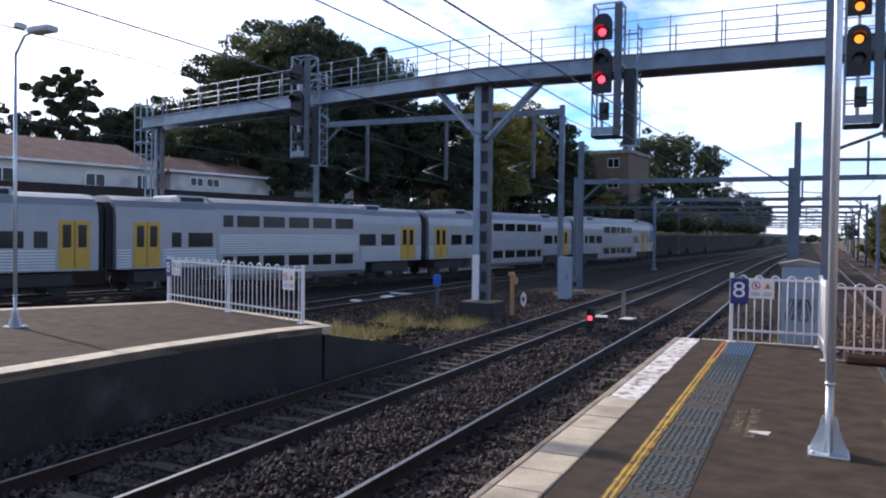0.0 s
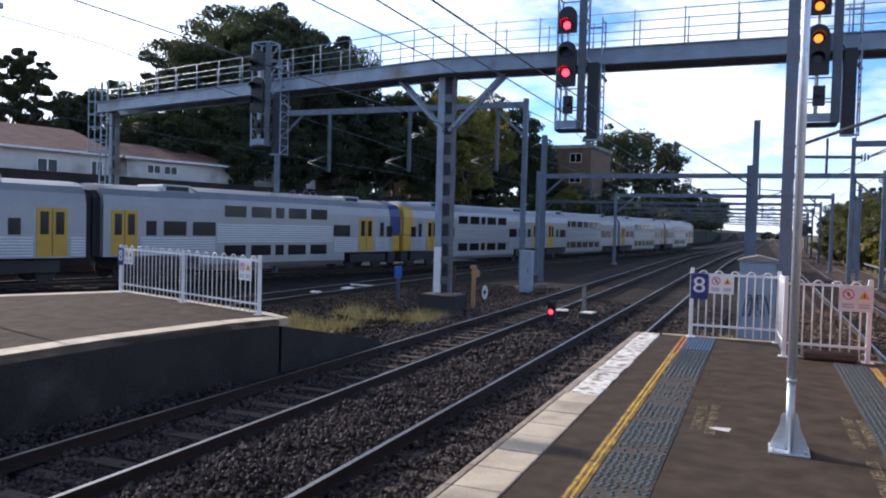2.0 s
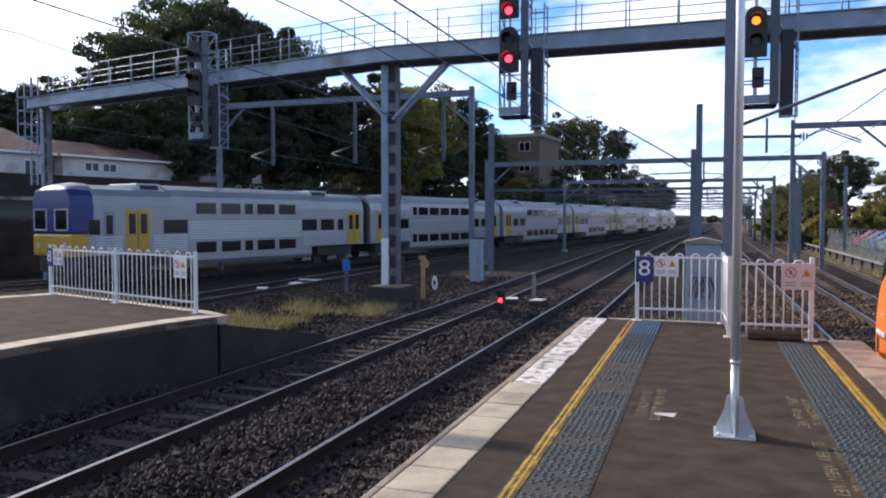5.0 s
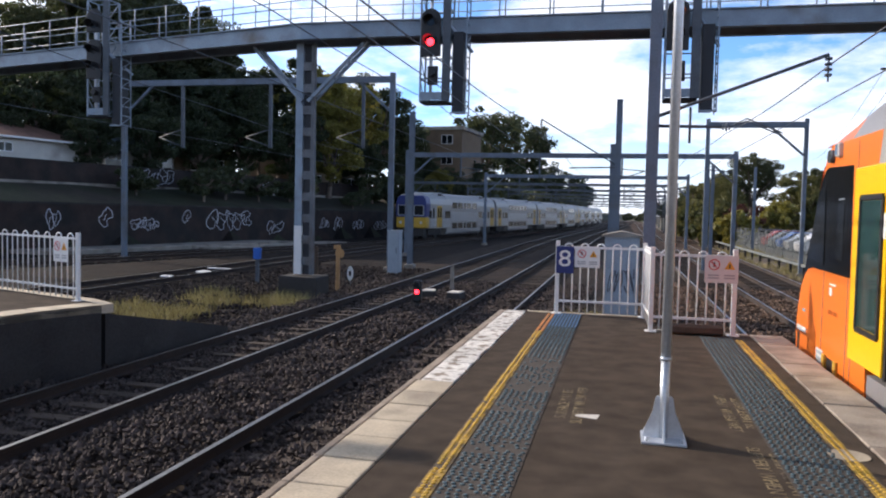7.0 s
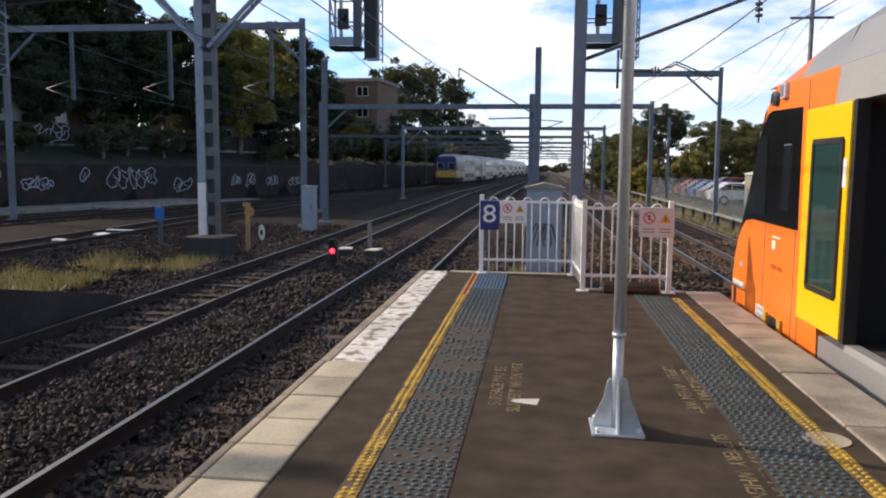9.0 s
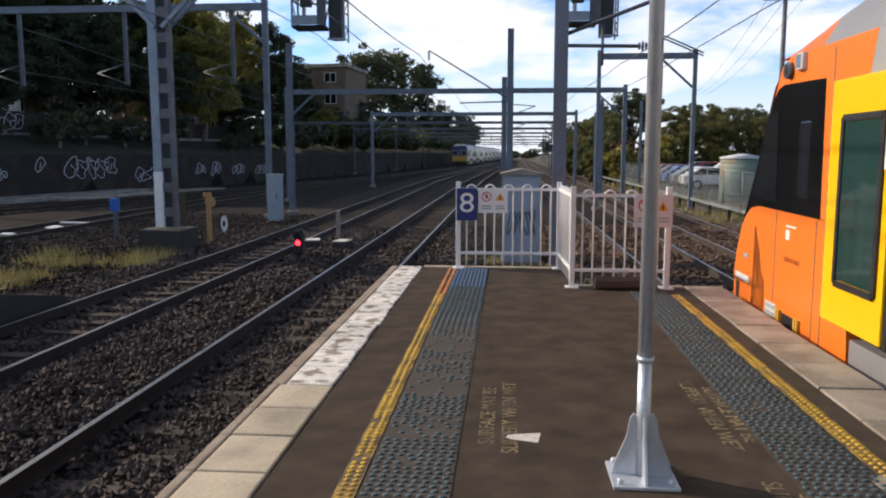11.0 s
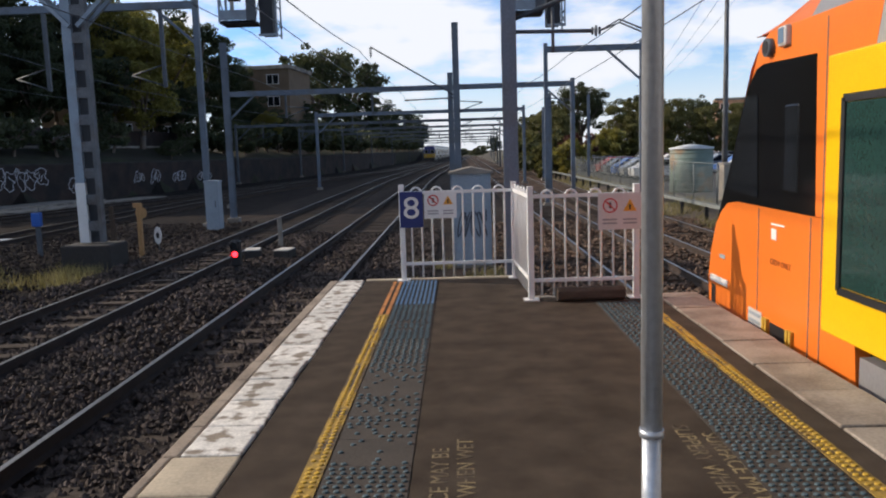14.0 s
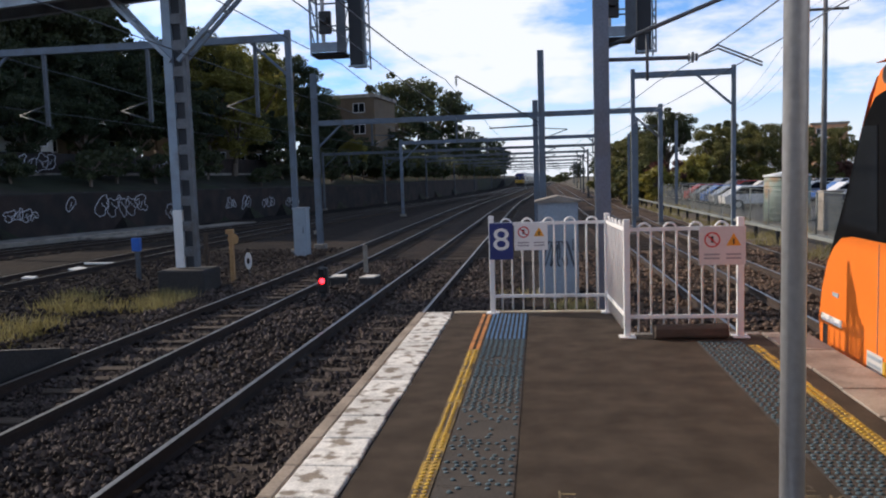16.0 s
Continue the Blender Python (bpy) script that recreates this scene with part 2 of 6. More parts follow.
SILVER_DARK = mat("grimy_underframe", (0.045, 0.042, 0.040), 0.8, metal=0.0, vary=0.2, scale=2)
FENCE_WIRE = mat("dull_galvanised_wire", (0.20, 0.22, 0.215), 0.7, metal=0.2, vary=0.2, scale=2)
ROOF_GREY = mat("train_roof", (0.50, 0.52, 0.54), 0.5, metal=0.35, vary=0.15, scale=1.5, fine=20)
TYELLOW = mat("train_yellow", (0.58, 0.35, 0.03), 0.35, vary=0.08, scale=2)
TBLUE = mat("train_blue", (0.015, 0.03, 0.17), 0.3, vary=0.1, scale=2)
TORANGE = mat("train_orange", (0.83, 0.20, 0.025), 0.28, vary=0.05, scale=1.5, bump=0.02)
TYELLOW_BRIGHT = mat("door_yellow", (0.86, 0.50, 0.0), 0.3, vary=0.04, scale=1.5, bump=0.02)
GLASS_DARK = mat("tinted_glass", (0.012, 0.014, 0.017), 0.12, vary=0.2, scale=1, bump=0.0, Specular_IOR_Level=0.35)
GLASS_GREEN = mat("green_tinted_glass", (0.02, 0.05, 0.045), 0.07, vary=0.2, scale=1, bump=0.0)
BLACKGLOSS = mat("gloss_black", (0.006, 0.006, 0.006), 0.16, vary=0.2, scale=1, bump=0.0, Specular_IOR_Level=0.22)
ORANGE_PRINT = mat("dark_orange_print", (0.34, 0.09, 0.02), 0.5, vary=0.1)
BLUEGLASS = mat("blue_grey_glass", (0.16, 0.24, 0.34), 0.15, vary=0.1, bump=0.0)
LIGHTGREY = mat("light_grey_plastic", (0.55, 0.55, 0.54), 0.5, vary=0.08)
CANTRAIL = mat("cantrail_grey", (0.36, 0.36, 0.36), 0.4, metal=0.2, vary=0.08, scale=1.5)
TGREY = mat("train_grey", (0.30, 0.30, 0.31), 0.4, metal=0.3, vary=0.08, scale=1.5)
BRICK = mat("dark_brick", (0.045, 0.029, 0.025), 0.9, vary=0.35, scale=1.2, fine=18, dirt=(0.020, 0.018, 0.017), dirt_at=0.5)
RENDERED = mat("cream_wall", (0.62, 0.60, 0.55), 0.8, vary=0.12, scale=1, fine=20, dirt=(0.40, 0.36, 0.32), dirt_at=0.66)
TAN = mat("tan_brick", (0.16, 0.115, 0.075), 0.85, vary=0.2, scale=0.6, fine=12)
ORANGEBRICK = mat("orange_render", (0.62, 0.34, 0.20), 0.85, vary=0.15, scale=0.6, fine=12)
ROOFTILE = mat("terracotta_tiles", (0.25, 0.135, 0.095), 0.85, vary=0.3, scale=1.2, fine=10)
ROOFBLUE = mat("blue_grey_roof", (0.22, 0.27, 0.33), 0.6, vary=0.15, scale=1.2)
GRAFFITI = mat("white_spray", (0.62, 0.62, 0.66), 0.8, vary=0.2, scale=6)
BARK = mat("grey_bark", (0.16, 0.125, 0.10), 0.9, vary=0.4, scale=2, fine=14, bump=0.6, stretch=(3, 3, 1))


def leaf_mat(name, color, back):
    m = mat(name, color, 0.6, vary=0.35, scale=0.35, fine=4, bump=0.0, island=0.45)
    n, l = m.node_tree.nodes, m.node_tree.links
    b, out = n["Principled BSDF"], n["Material Output"]
    tr, mix = n.new("ShaderNodeBsdfTranslucent"), n.new("ShaderNodeMixShader")
    tr.inputs["Color"].default_value = (*back, 1)
    mix.inputs[0].default_value = 0.28
    l.new(b.outputs[0], mix.inputs[1])
    l.new(tr.outputs[0], mix.inputs[2])
    l.new(mix.outputs[0], out.inputs["Surface"])
    return m


LEAF = leaf_mat("eucalypt_leaves", (0.062, 0.074, 0.036), (0.11, 0.13, 0.04))
LEAF_DARK = leaf_mat("dark_leaves", (0.040, 0.054, 0.026), (0.06, 0.085, 0.02))
# brighter olive copy of the leaves, with low sunlight put into the colour
LEAF_SUNNY = leaf_mat("sunlit_olive_leaves", (0.118, 0.118, 0.038), (0.20, 0.19, 0.045))
LEAF_YELLOW = leaf_mat("yellowing_leaves", (0.19, 0.175, 0.04), (0.42, 0.37, 0.06))
LEAF_RED = leaf_mat("reddish_leaves", (0.12, 0.05, 0.035), (0.12, 0.05, 0.03))
GRASS_DRY = leaf_mat("dry_grass", (0.30, 0.255, 0.11), (0.24, 0.21, 0.07))
GRASS_BANK = mat("bank_grass", (0.032, 0.038, 0.016), 0.95, vary=0.5, scale=0.5, fine=8, bump=0.8, dirt=(0.036, 0.028, 0.02), dirt_at=0.56)
DIRT = mat("bare_earth", (0.115, 0.092, 0.070), 0.95, vary=0.4, scale=0.25, fine=6, bump=0.7, dirt=(0.10, 0.115, 0.045), dirt_at=0.58)
CARPARK = mat("car_park_asphalt", (0.07, 0.068, 0.065), 0.85, vary=0.2, scale=0.3, fine=20)
RED_LAMP, AMBER_LAMP = lamp_mat("lit_red_lens", (1.0, 0.02, 0.03), 9.0), lamp_mat("lit_amber_lens", (1.0, 0.22, 0.01), 2.4)


# ---- mesh helpers ----
def box(bm, x0, x1, y0, y1, z0, z1, m=None):
    vs = [bm.verts.new((x, y, z)) for z in (z0, z1) for x, y in ((x0, y0), (x1, y0), (x1, y1), (x0, y1))]
    for f in ((3, 2, 1, 0), (4, 5, 6, 7), (0, 1, 5, 4), (1, 2, 6, 5), (2, 3, 7, 6), (3, 0, 4, 7)):
        bm.faces.new([vs[i] for i in f])
    if m is not None:
        for v in vs:
            v.co = m @ v.co
    return vs


def tube(bm, a, b, r0, r1=None, n=10, caps=True):
    a, b = Vector(a), Vector(b)
    r1 = r0 if r1 is None else r1
    q = (b - a).to_track_quat("Z", "Y")
    rings = [[bm.verts.new(p + q @ Vector((r * math.cos(2 * math.pi * i / n), r * math.sin(2 * math.pi * i / n), 0))) for i in range(n)] for p, r in ((a, r0), (b, r1))]
    for i in range(n):
        f = bm.faces.new((rings[0][i], rings[0][(i + 1) % n], rings[1][(i + 1) % n], rings[1][i]))
        f.smooth = True
    if caps:
        bm.faces.new(rings[0][::-1])
        bm.faces.new(rings[1])


def pipe(bm, pts, r, n=6):
    """One unbroken tube through the points."""
    pts = [Vector(v) for v in pts]
    up = Vector((0.21, 0.13, 0.97)) if abs((pts[-1] - pts[0]).normalized().z) < 0.9 else Vector((0.97, 0.2, 0.1))
    rings = []
    for i, v in enumerate(pts):
        d = (pts[min(i + 1, len(pts) - 1)] - pts[max(i - 1, 0)]).normalized()
        if abs(d.dot(up)) > 0.98:
            up = Vector((d.y, d.z, d.x))
        side = d.cross(up).normalized()
        up = side.cross(d).normalized()
        rings.append([bm.verts.new(v + (side * math.cos(2 * math.pi * k / n) + up * math.sin(2 * math.pi * k / n)) * r) for k in range(n)])
    for a, b in zip(rings, rings[1:]):
        for k in range(n):
            f = bm.faces.new((a[k], a[(k + 1) % n], b[(k + 1) % n], b[k]))
            f.smooth = True
    bm.faces.new(rings[0][::-1])
    bm.faces.new(rings[-1])


def beam(bm, a, b, w, h):
    """A bar of width w and height h from a to b."""
    a, b = Vector(a), Vector(b)
    q = (b - a).to_track_quat("Y", "Z").to_matrix().to_4x4()
    box(bm, -w / 2, w / 2, 0, (b - a).length, -h / 2, h / 2, Matrix.Translation(a) @ q)


def prism(bm, profile, y0, y1, m=None):
    """A closed outline of (x, z), pulled along y."""
    ends = [[bm.verts.new((x, y, z)) for x, z in profile] for y in (y0, y1)]
    k = len(profile)
    for i in range(k):
        bm.faces.new((ends[0][i], ends[0][(i + 1) % k], ends[1][(i + 1) % k], ends[1][i]))
    bm.faces.new(ends[0][::-1])
    bm.faces.new(ends[1])
    if m is not None:
        for v in ends[0] + ends[1]:
            v.co = m @ v.co


def sheet(bm, outline, z0, z1):
    """A flat slab from an outline of (x, y)."""
    lo, hi = ([bm.verts.new((x, y, z)) for x, y in outline] for z in (z0, z1))
    k = len(outline)
    for i in range(k):
        bm.faces.new((lo[i], lo[(i + 1) % k], hi[(i + 1) % k], hi[i]))
    bm.faces.new(lo[::-1])
    bm.faces.new(hi)


def disc(bm, c, r, n, normal, depth=0.01):
    c, d = Vector(c), Vector(normal).normalized()
    tube(bm, c, c + d * depth, r, n=n)


def finish(bm, bevel=0.0, name="mesh"):
    bmesh.ops.recalc_face_normals(bm, faces=bm.faces[:])
    if bevel:
        bmesh.ops.bevel(bm, geom=[e for e in bm.edges if len(e.link_faces) == 2 and e.calc_face_angle(0) > 0.6], offset=bevel, segments=2, affect="EDGES", profile=0.5, clamp_overlap=True)
    me = bpy.data.meshes.new(name)
    bm.to_mesh(me)
    bm.free()
    return me


def part(name, bm, material, parent=None, label="", bevel=0.0):
    me = bm if isinstance(bm, bpy.types.Mesh) else finish(bm, bevel, name)
    if material is not None and not me.materials:
        me.materials.append(material)
    ob = new(name, me)
    ob.parent = parent
    return tagged(ob, label)


def thing(name, m, label, category, group="", kind=""):
    ob = new(name)
    ob.empty_display_size = 0.2
    ob.matrix_world = m if isinstance(m, Matrix) else Matrix.Translation(m)
    return tagged(ob, label, category, group, kind)


def setting(name, bm, material, label="", category=""):
    ob = part(name, bm, material)
    return tagged(ob, label, category, kind="structure")


def letters(text, size, m, material, name, parent, depth=0.002):
    """Writing as a mesh, in the built-in font."""
    cu = bpy.data.curves.new(name, "FONT")
    cu.body, cu.size, cu.extrude, cu.align_x, cu.align_y = text, size, depth, "CENTER", "CENTER"
    ob = bpy.data.objects.new(name, cu)
    scene.collection.objects.link(ob)
    bpy.context.view_layer.update()
    me = bpy.data.meshes.new_from_object(ob.evaluated_get(bpy.context.evaluated_depsgraph_get()))
    bpy.data.objects.remove(ob)
    me.transform(m)
    me.materials.clear()
    me.materials.append(material)
    ob = new(name, me)
    ob.parent = parent
    return ob


B = bmesh.new
RAIL_Z, BED_Z = -1.05, -1.28


# ---- plan of the tracks ----
def bend(y):
    """How far the whole line bears right in the distance."""
    u = max(0.0, y - 60)
    return 0.0004 * min(u, 37) ** 2 + 0.03 * max(0.0, u - 37)


def far_line(y):
    """Middle of the far left track, on which the silver train runs."""
    u = y - 30
    v = min(u, 120.0)
    return -24.5 + 0.2309 * v - 0.00075 * v * v + 0.03 * max(0.0, u - 120)


def third_line(y):
    u = max(0.0, y - 40)
    return -14.8 + 0.0012 * min(u, 50) ** 2 + 0.10 * min(max(0.0, u - 50), 50) + 0.03 * max(0.0, u - 100)


def train_line(y):
    """Middle of the rails below the silver train: a little straighter than the wall behind."""
    return far_line(y) + 0.65 * math.exp(-((y - 45) / 38) ** 2)


LINES = {
    "near": lambda y: -1.66 + bend(y), "second": lambda y: -5.22 + bend(y) - 0.010 * max(0.0, min(y, 80) - 25),
    "third": third_line, "far": train_line, "right": lambda y: 5.40 + 0.3 * bend(y), "goods": lambda y: 8.2 + 0.012 * max(0.0, y - 30),
}


def wall_x(y):
    return far_line(max(y, -25.0)) - 8.0


# ---- ground: one sheet, with the bank on the left ----
def ground_z(x, y):
    d = wall_x(y) - x - 0.5
    if d > 0:
        return min(1.30 + 0.25 * d, 2.9 + 0.035 * d, 9.0) + 0.25 * noise.noise((x * 0.15, y * 0.15, 0))
    if x > 10.6:
        return -1.28 + min(0.45, (x - 10.6) * 0.4)
    if x < -6.9:
        return -1.30 + 0.05 * noise.noise((x * 0.6, y * 0.6, 3))
    return BED_Z


def build_ground():
    xs = [-3000, -900, -300, -160, -110] + list(np.arange(-80, 14, 1.0)) + [14, 18, 25, 40, 70, 120, 300, 900, 3000]
    ys = [-3000, -600, -150, -60] + list(np.arange(-40, 160, 2.0)) + [160, 180, 210, 250, 300, 400, 600, 1000, 2000, 4000]
    bm = B()
    grid = [[bm.verts.new((x, y, ground_z(x, y))) for x in xs] for y in ys]
    for r0, r1 in zip(grid, grid[1:]):
        for i in range(len(xs) - 1):
            f = bm.faces.new((r0[i], r0[i + 1], r1[i + 1], r1[i]))
            c = f.calc_center_median()
            f.smooth = True
            # index 5, left of x = -9, is the bed darkened for tree shade
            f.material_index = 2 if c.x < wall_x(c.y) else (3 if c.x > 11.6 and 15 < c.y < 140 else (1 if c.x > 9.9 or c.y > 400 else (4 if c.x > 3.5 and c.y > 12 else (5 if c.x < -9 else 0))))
    me = finish(bm, name="ground")
    for m in (BALLAST, DIRT, GRASS_BANK, CARPARK, BALLAST_BROWN, BALLAST_SHADED):
        me.materials.append(m)
    setting("ground", me, None, "dark ballast bed with earth and grassy bank", "ground")


build_ground()


# ---- platforms ----
EDGE_R = 3.95
MAIN_OUTLINE = [(0.06, -40), (EDGE_R - 0.06, -40), (EDGE_R - 0.06, 11.2), (2.2, 11.2), (2.2, 12.59), (0.06, 12.59)]


def build_main_platform():
    bm = B()
    sheet(bm, MAIN_OUTLINE, -1.4, -0.02)
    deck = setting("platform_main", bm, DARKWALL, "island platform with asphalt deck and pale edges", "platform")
    bm = B()
    sheet(bm, [(0.42, -40), (EDGE_R - 0.42, -40), (EDGE_R - 0.42, 11.15), (2.3, 11.15), (2.3, 12.50), (0.42, 12.50)], -0.018, 0.0)
    part("deck", bm, ASPHALT, deck, "patched brown-grey asphalt")
    # the end kerb
    bm = B()
    box(bm, 0.42, 2.3, 12.502, 12.60, -0.30, 0.012)
    part("end_kerb", bm, COPING, deck, bevel=0.01)
    bm = B()
    box(bm, 2.31, EDGE_R - 0.42, 11.152, 11.26, -0.30, 0.012)
    part("end_kerb", bm, CONCRETE, deck, bevel=0.01)
    rnd = random.Random(4)
    for x0, x1 in ((-0.02, 0.40), (EDGE_R - 0.40, EDGE_R + 0.02)):
        y = -20.0
        end = 12.6 if x0 < 1 else 11.26
        while y < end - 0.05:
            w = min((0.46 if x0 < 1 else 0.62) + rnd.uniform(-0.02, 0.02), end - y)
            bm = B()
            j = rnd.uniform(-0.008, 0.008)
            worn = x0 < 1 and y > 7
            left = x0 + 0.098 if worn else x0 + 0.068 if x0 < 1 else x0 + j
            box(bm, left, x1 + j * 0.5, y + 0.006, y + w - 0.006, -0.12, 0.004 + rnd.uniform(-0.003, 0.004))
            if worn:
                # broken corners and a wavering inner edge
                for v in bm.verts:
                    if v.co.x > 0.3:
                        v.co.x += rnd.uniform(-0.016, 0.014)
                    v.co.y += rnd.uniform(-0.005, 0.005)
            part("coping_slab", bm, COPING_WHITE if worn else COPING if x0 < 1 else COPING_WORN, deck, bevel=0.012)
            if x0 < 1:
                bm = B()
                box(bm, x0 + j * 0.4, left - 0.005, y + 0.003, y + w - 0.003, -0.12, 0.002)
                part("nosing", bm, NOSING, deck, bevel=0.012)
            y += w
        bm = B()
        box(bm, *((x0 + 0.05, x0 + 0.2) if x0 < 1 else (x1 - 0.2, x1 - 0.05)), -20, end, -0.30, -0.122)
        part("corbel_course", bm, CONCRETE, deck, "weathered brown corbel below the edge")
    # painted lines and tactile paving
    for xa, y1 in ((0.765, 12.1), (3.285, 10.9)):
        bm = B()
        solid = y1 - (1.55 if xa < 2 else 0.2)
        box(bm, xa, xa + 0.10, -20, solid, 0.0, 0.004)
        part("yellow_line", bm, YELLOW_WORN, deck, "worn yellow safety line")
        if xa < 2:
            for dx in (0.0, 0.065):
                bm = B()
                box(bm, xa + dx, xa + dx + 0.035, solid + 0.01, y1 + 0.3, 0.0, 0.004)
                part("orange_line", bm, ORANGE_LINE, deck, "thin faded orange line")
        bm = B()
        for i in range(240):
            y = 1.0 + i * 0.05
            if y < y1:
                for dx in (0.028, 0.072):
                    if y < solid and rnd.random() < (0.95 if y < 9.5 else 0.75):
                        tube(bm, (xa + dx, y, 0.003), (xa + dx, y, 0.011), 0.017, 0.011, n=6)
        tagged(part("yellow_studs", bm, YELLOW, deck), kind="stuff")
    tile = []
    for keep in (1.0, 0.88, 0.55, 0.25):
        for kind in ("studs", "bars"):
            bm = B()
            box(bm, -0.205, 0.205, -0.178, 0.178, 0.0, 0.003)
            for f in bm.faces:
                f.material_index = 0
            for i in range(8):
                for k in range(7):
                    if rnd.random() > keep:
                        continue
                    c = Vector((-0.18 + i * 0.05 + 0.012 * (k % 2), -0.15 + k * 0.05, 0.003))
                    if kind == "studs":
                        tube(bm, c, c + Vector((0, 0, 0.008)), 0.017, 0.011, n=6)
                    else:
                        beam(bm, c + Vector((0, -0.020, 0.004)), c + Vector((0, 0.020, 0.004)), 0.024, 0.008)
            for f in bm.faces:
                f.material_index = 1 if f.calc_center_median().z > 0.0035 else 0
            me = finish(bm, name="tactile_tile")
            me.materials.append(TACTILE_BED)
            me.materials.append(TACTILE)
            tile.append(me)
    bm = B()
    box(bm, -0.205, 0.205, -0.178, 0.178, 0.0, 0.004)
    for i in range(9):
        beam(bm, (-0.18 + i * 0.045, -0.172, 0.008), (-0.18 + i * 0.045, 0.172, 0.008), 0.022, 0.008)
    blue = finish(bm, name="tactile_tile")
    blue.materials.append(TACTILE_BED)
    blue.materials.append(TACTILE_BLUE)
    for p in blue.polygons:
        p.material_index = 1 if p.center.z > 0.0045 else 0
    wear = (1, 1, 3, 1, 0, 2, 4, 6, 4, 4, 6, 2, 4, 2, 0, 4, 2, 2, 4, 0)
    for xa, y_end in ((1.082, 12.42), (3.068, 10.85)):
        for i in range(30):
            y = y_end - 0.18 - i * 0.36
            if y < 0.5:
                continue
            if xa < 2:
                me = blue if i < 4 else tile[wear[(i - 4) % len(wear)]]
            else:
                me = tile[0 if i % 5 else 2]
            ob = part("tactile_tile", me, None, deck)
            ob.location = (xa, y, 0.001)
    # stencilled warnings on both sides
    for lines, x, cy, turn in ((("SURFACE MAY BE", "SLIPPERY WHEN WET"), 1.43, 6.75, 90), (("SURFACE MAY BE", "SLIPPERY WHEN WET"), 2.83, 6.88, -90), (("SURFACE MAY BE", "SLIPPERY WHEN WET"), 2.87, 5.30, -90)):
        for r, text in enumerate(lines):
            dx = 0.125 * r * (1 if turn > 0 else -1)
            letters(text, 0.125, pose(x + dx, cy, 0.001, 0, 0, turn), STENCIL, "stencil_text", deck, 0.001)
    bm = B()
    sheet(bm, [(1.53, 6.36), (1.56, 6.34), (1.70, 6.30), (1.72, 6.44), (1.57, 6.41), (1.54, 6.39)], 0.0, 0.003)
    part("arrow_mark", bm, WHITE_MARK, deck, "worn white arrow marking")
    bm = B()
    tube(bm, (3.35, 5.9, 0.001), (3.35, 5.9, 0.006), 0.13, n=20)
    part("patch", bm, COPING, deck, "round pale patch")
    return deck


PLATFORM = build_main_platform()

LEFT_EDGE = [(-7.3, -30), (-7.1, 4.0), (-6.95, 7.8), (-6.60, 10.2), (-6.28, 11.15)]
LEFT_FAR = [(-12.6, 13.5), (-14.4, 10.0), (-15.4, -30)]
LEFT_Z = -0.08


def build_left_platform():
    outline = LEFT_EDGE + [(-7.0, 11.6)] + LEFT_FAR
    bm = B()
    sheet(bm, outline, -1.45, LEFT_Z - 0.03)
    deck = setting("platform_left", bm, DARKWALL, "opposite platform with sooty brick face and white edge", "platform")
    bm = B()
    sheet(bm, [(x, y) for x, y in outline], LEFT_Z - 0.03, LEFT_Z)
    part("deck", bm, ASPHALT, deck)
    for line in (LEFT_EDGE, LEFT_FAR):
        bm = B()
        for a, b in zip(line, line[1:]):
            d = (Vector(b) - Vector(a)).normalized()
            side = Vector((-d.y, d.x)) * 0.42
            q = [Vector(a), Vector(b), Vector(b) + side, Vector(a) + side]
            sheet(bm, [tuple(v) for v in q], LEFT_Z - 0.12, LEFT_Z + 0.006)
        part("coping", bm, COPING, deck, "white painted edge")
    bm = B()
    sheet(bm, [(-6.28, 11.155), (-7.0, 11.605), (-12.6, 13.505), (-12.55, 13.75), (-6.95, 11.85), (-6.24, 11.40)], LEFT_Z - 0.14, LEFT_Z + 0.004)
    part("end_kerb", bm, COPING, deck)
    bm = B()
    prism(bm, [(-0.15, -1.45), (0.15, -1.45), (0.15, -0.25), (-0.15, -0.25)], 0, 3.6, Matrix.Translation((-6.55, 11.42, 0)) @ Matrix.Rotation(radians(-4), 4, "Z"))
    for v in bm.verts:
        if v.co.y > 13 and v.co.z > -1:
            v.co.z = -0.95
    part("ramp_wall", bm, DARKWALL, deck, "sloping sooty end wall")
    return deck


build_left_platform()


# ---- tracks ----
def rail_profile(bm, f, off, y0, y1, step, head):
    sec = [(-0.035, 0.0), (0.035, 0.0), (0.035, -0.035), (0.010, -0.05), (0.010, -0.13), (0.07, -0.155), (-0.07, -0.155), (-0.010, -0.13), (-0.010, -0.05), (-0.035, -0.035)]
    if head:
        sec = [(-0.030, 0.004), (0.030, 0.004), (0.030, -0.002), (-0.030, -0.002)]
    rings = []
    y = y0
    while y <= y1 + 1e-6:
        c = f(y) + off
        rings.append([bm.verts.new((c + x, y, RAIL_Z + z - 0.004)) for x, z in sec])
        y += step if y < 120 else step * 5
    k = len(sec)
    for a, b in zip(rings, rings[1:]):
        for i in range(k):
            bm.faces.new((a[i], a[(i + 1) % k], b[(i + 1) % k], b[i]))


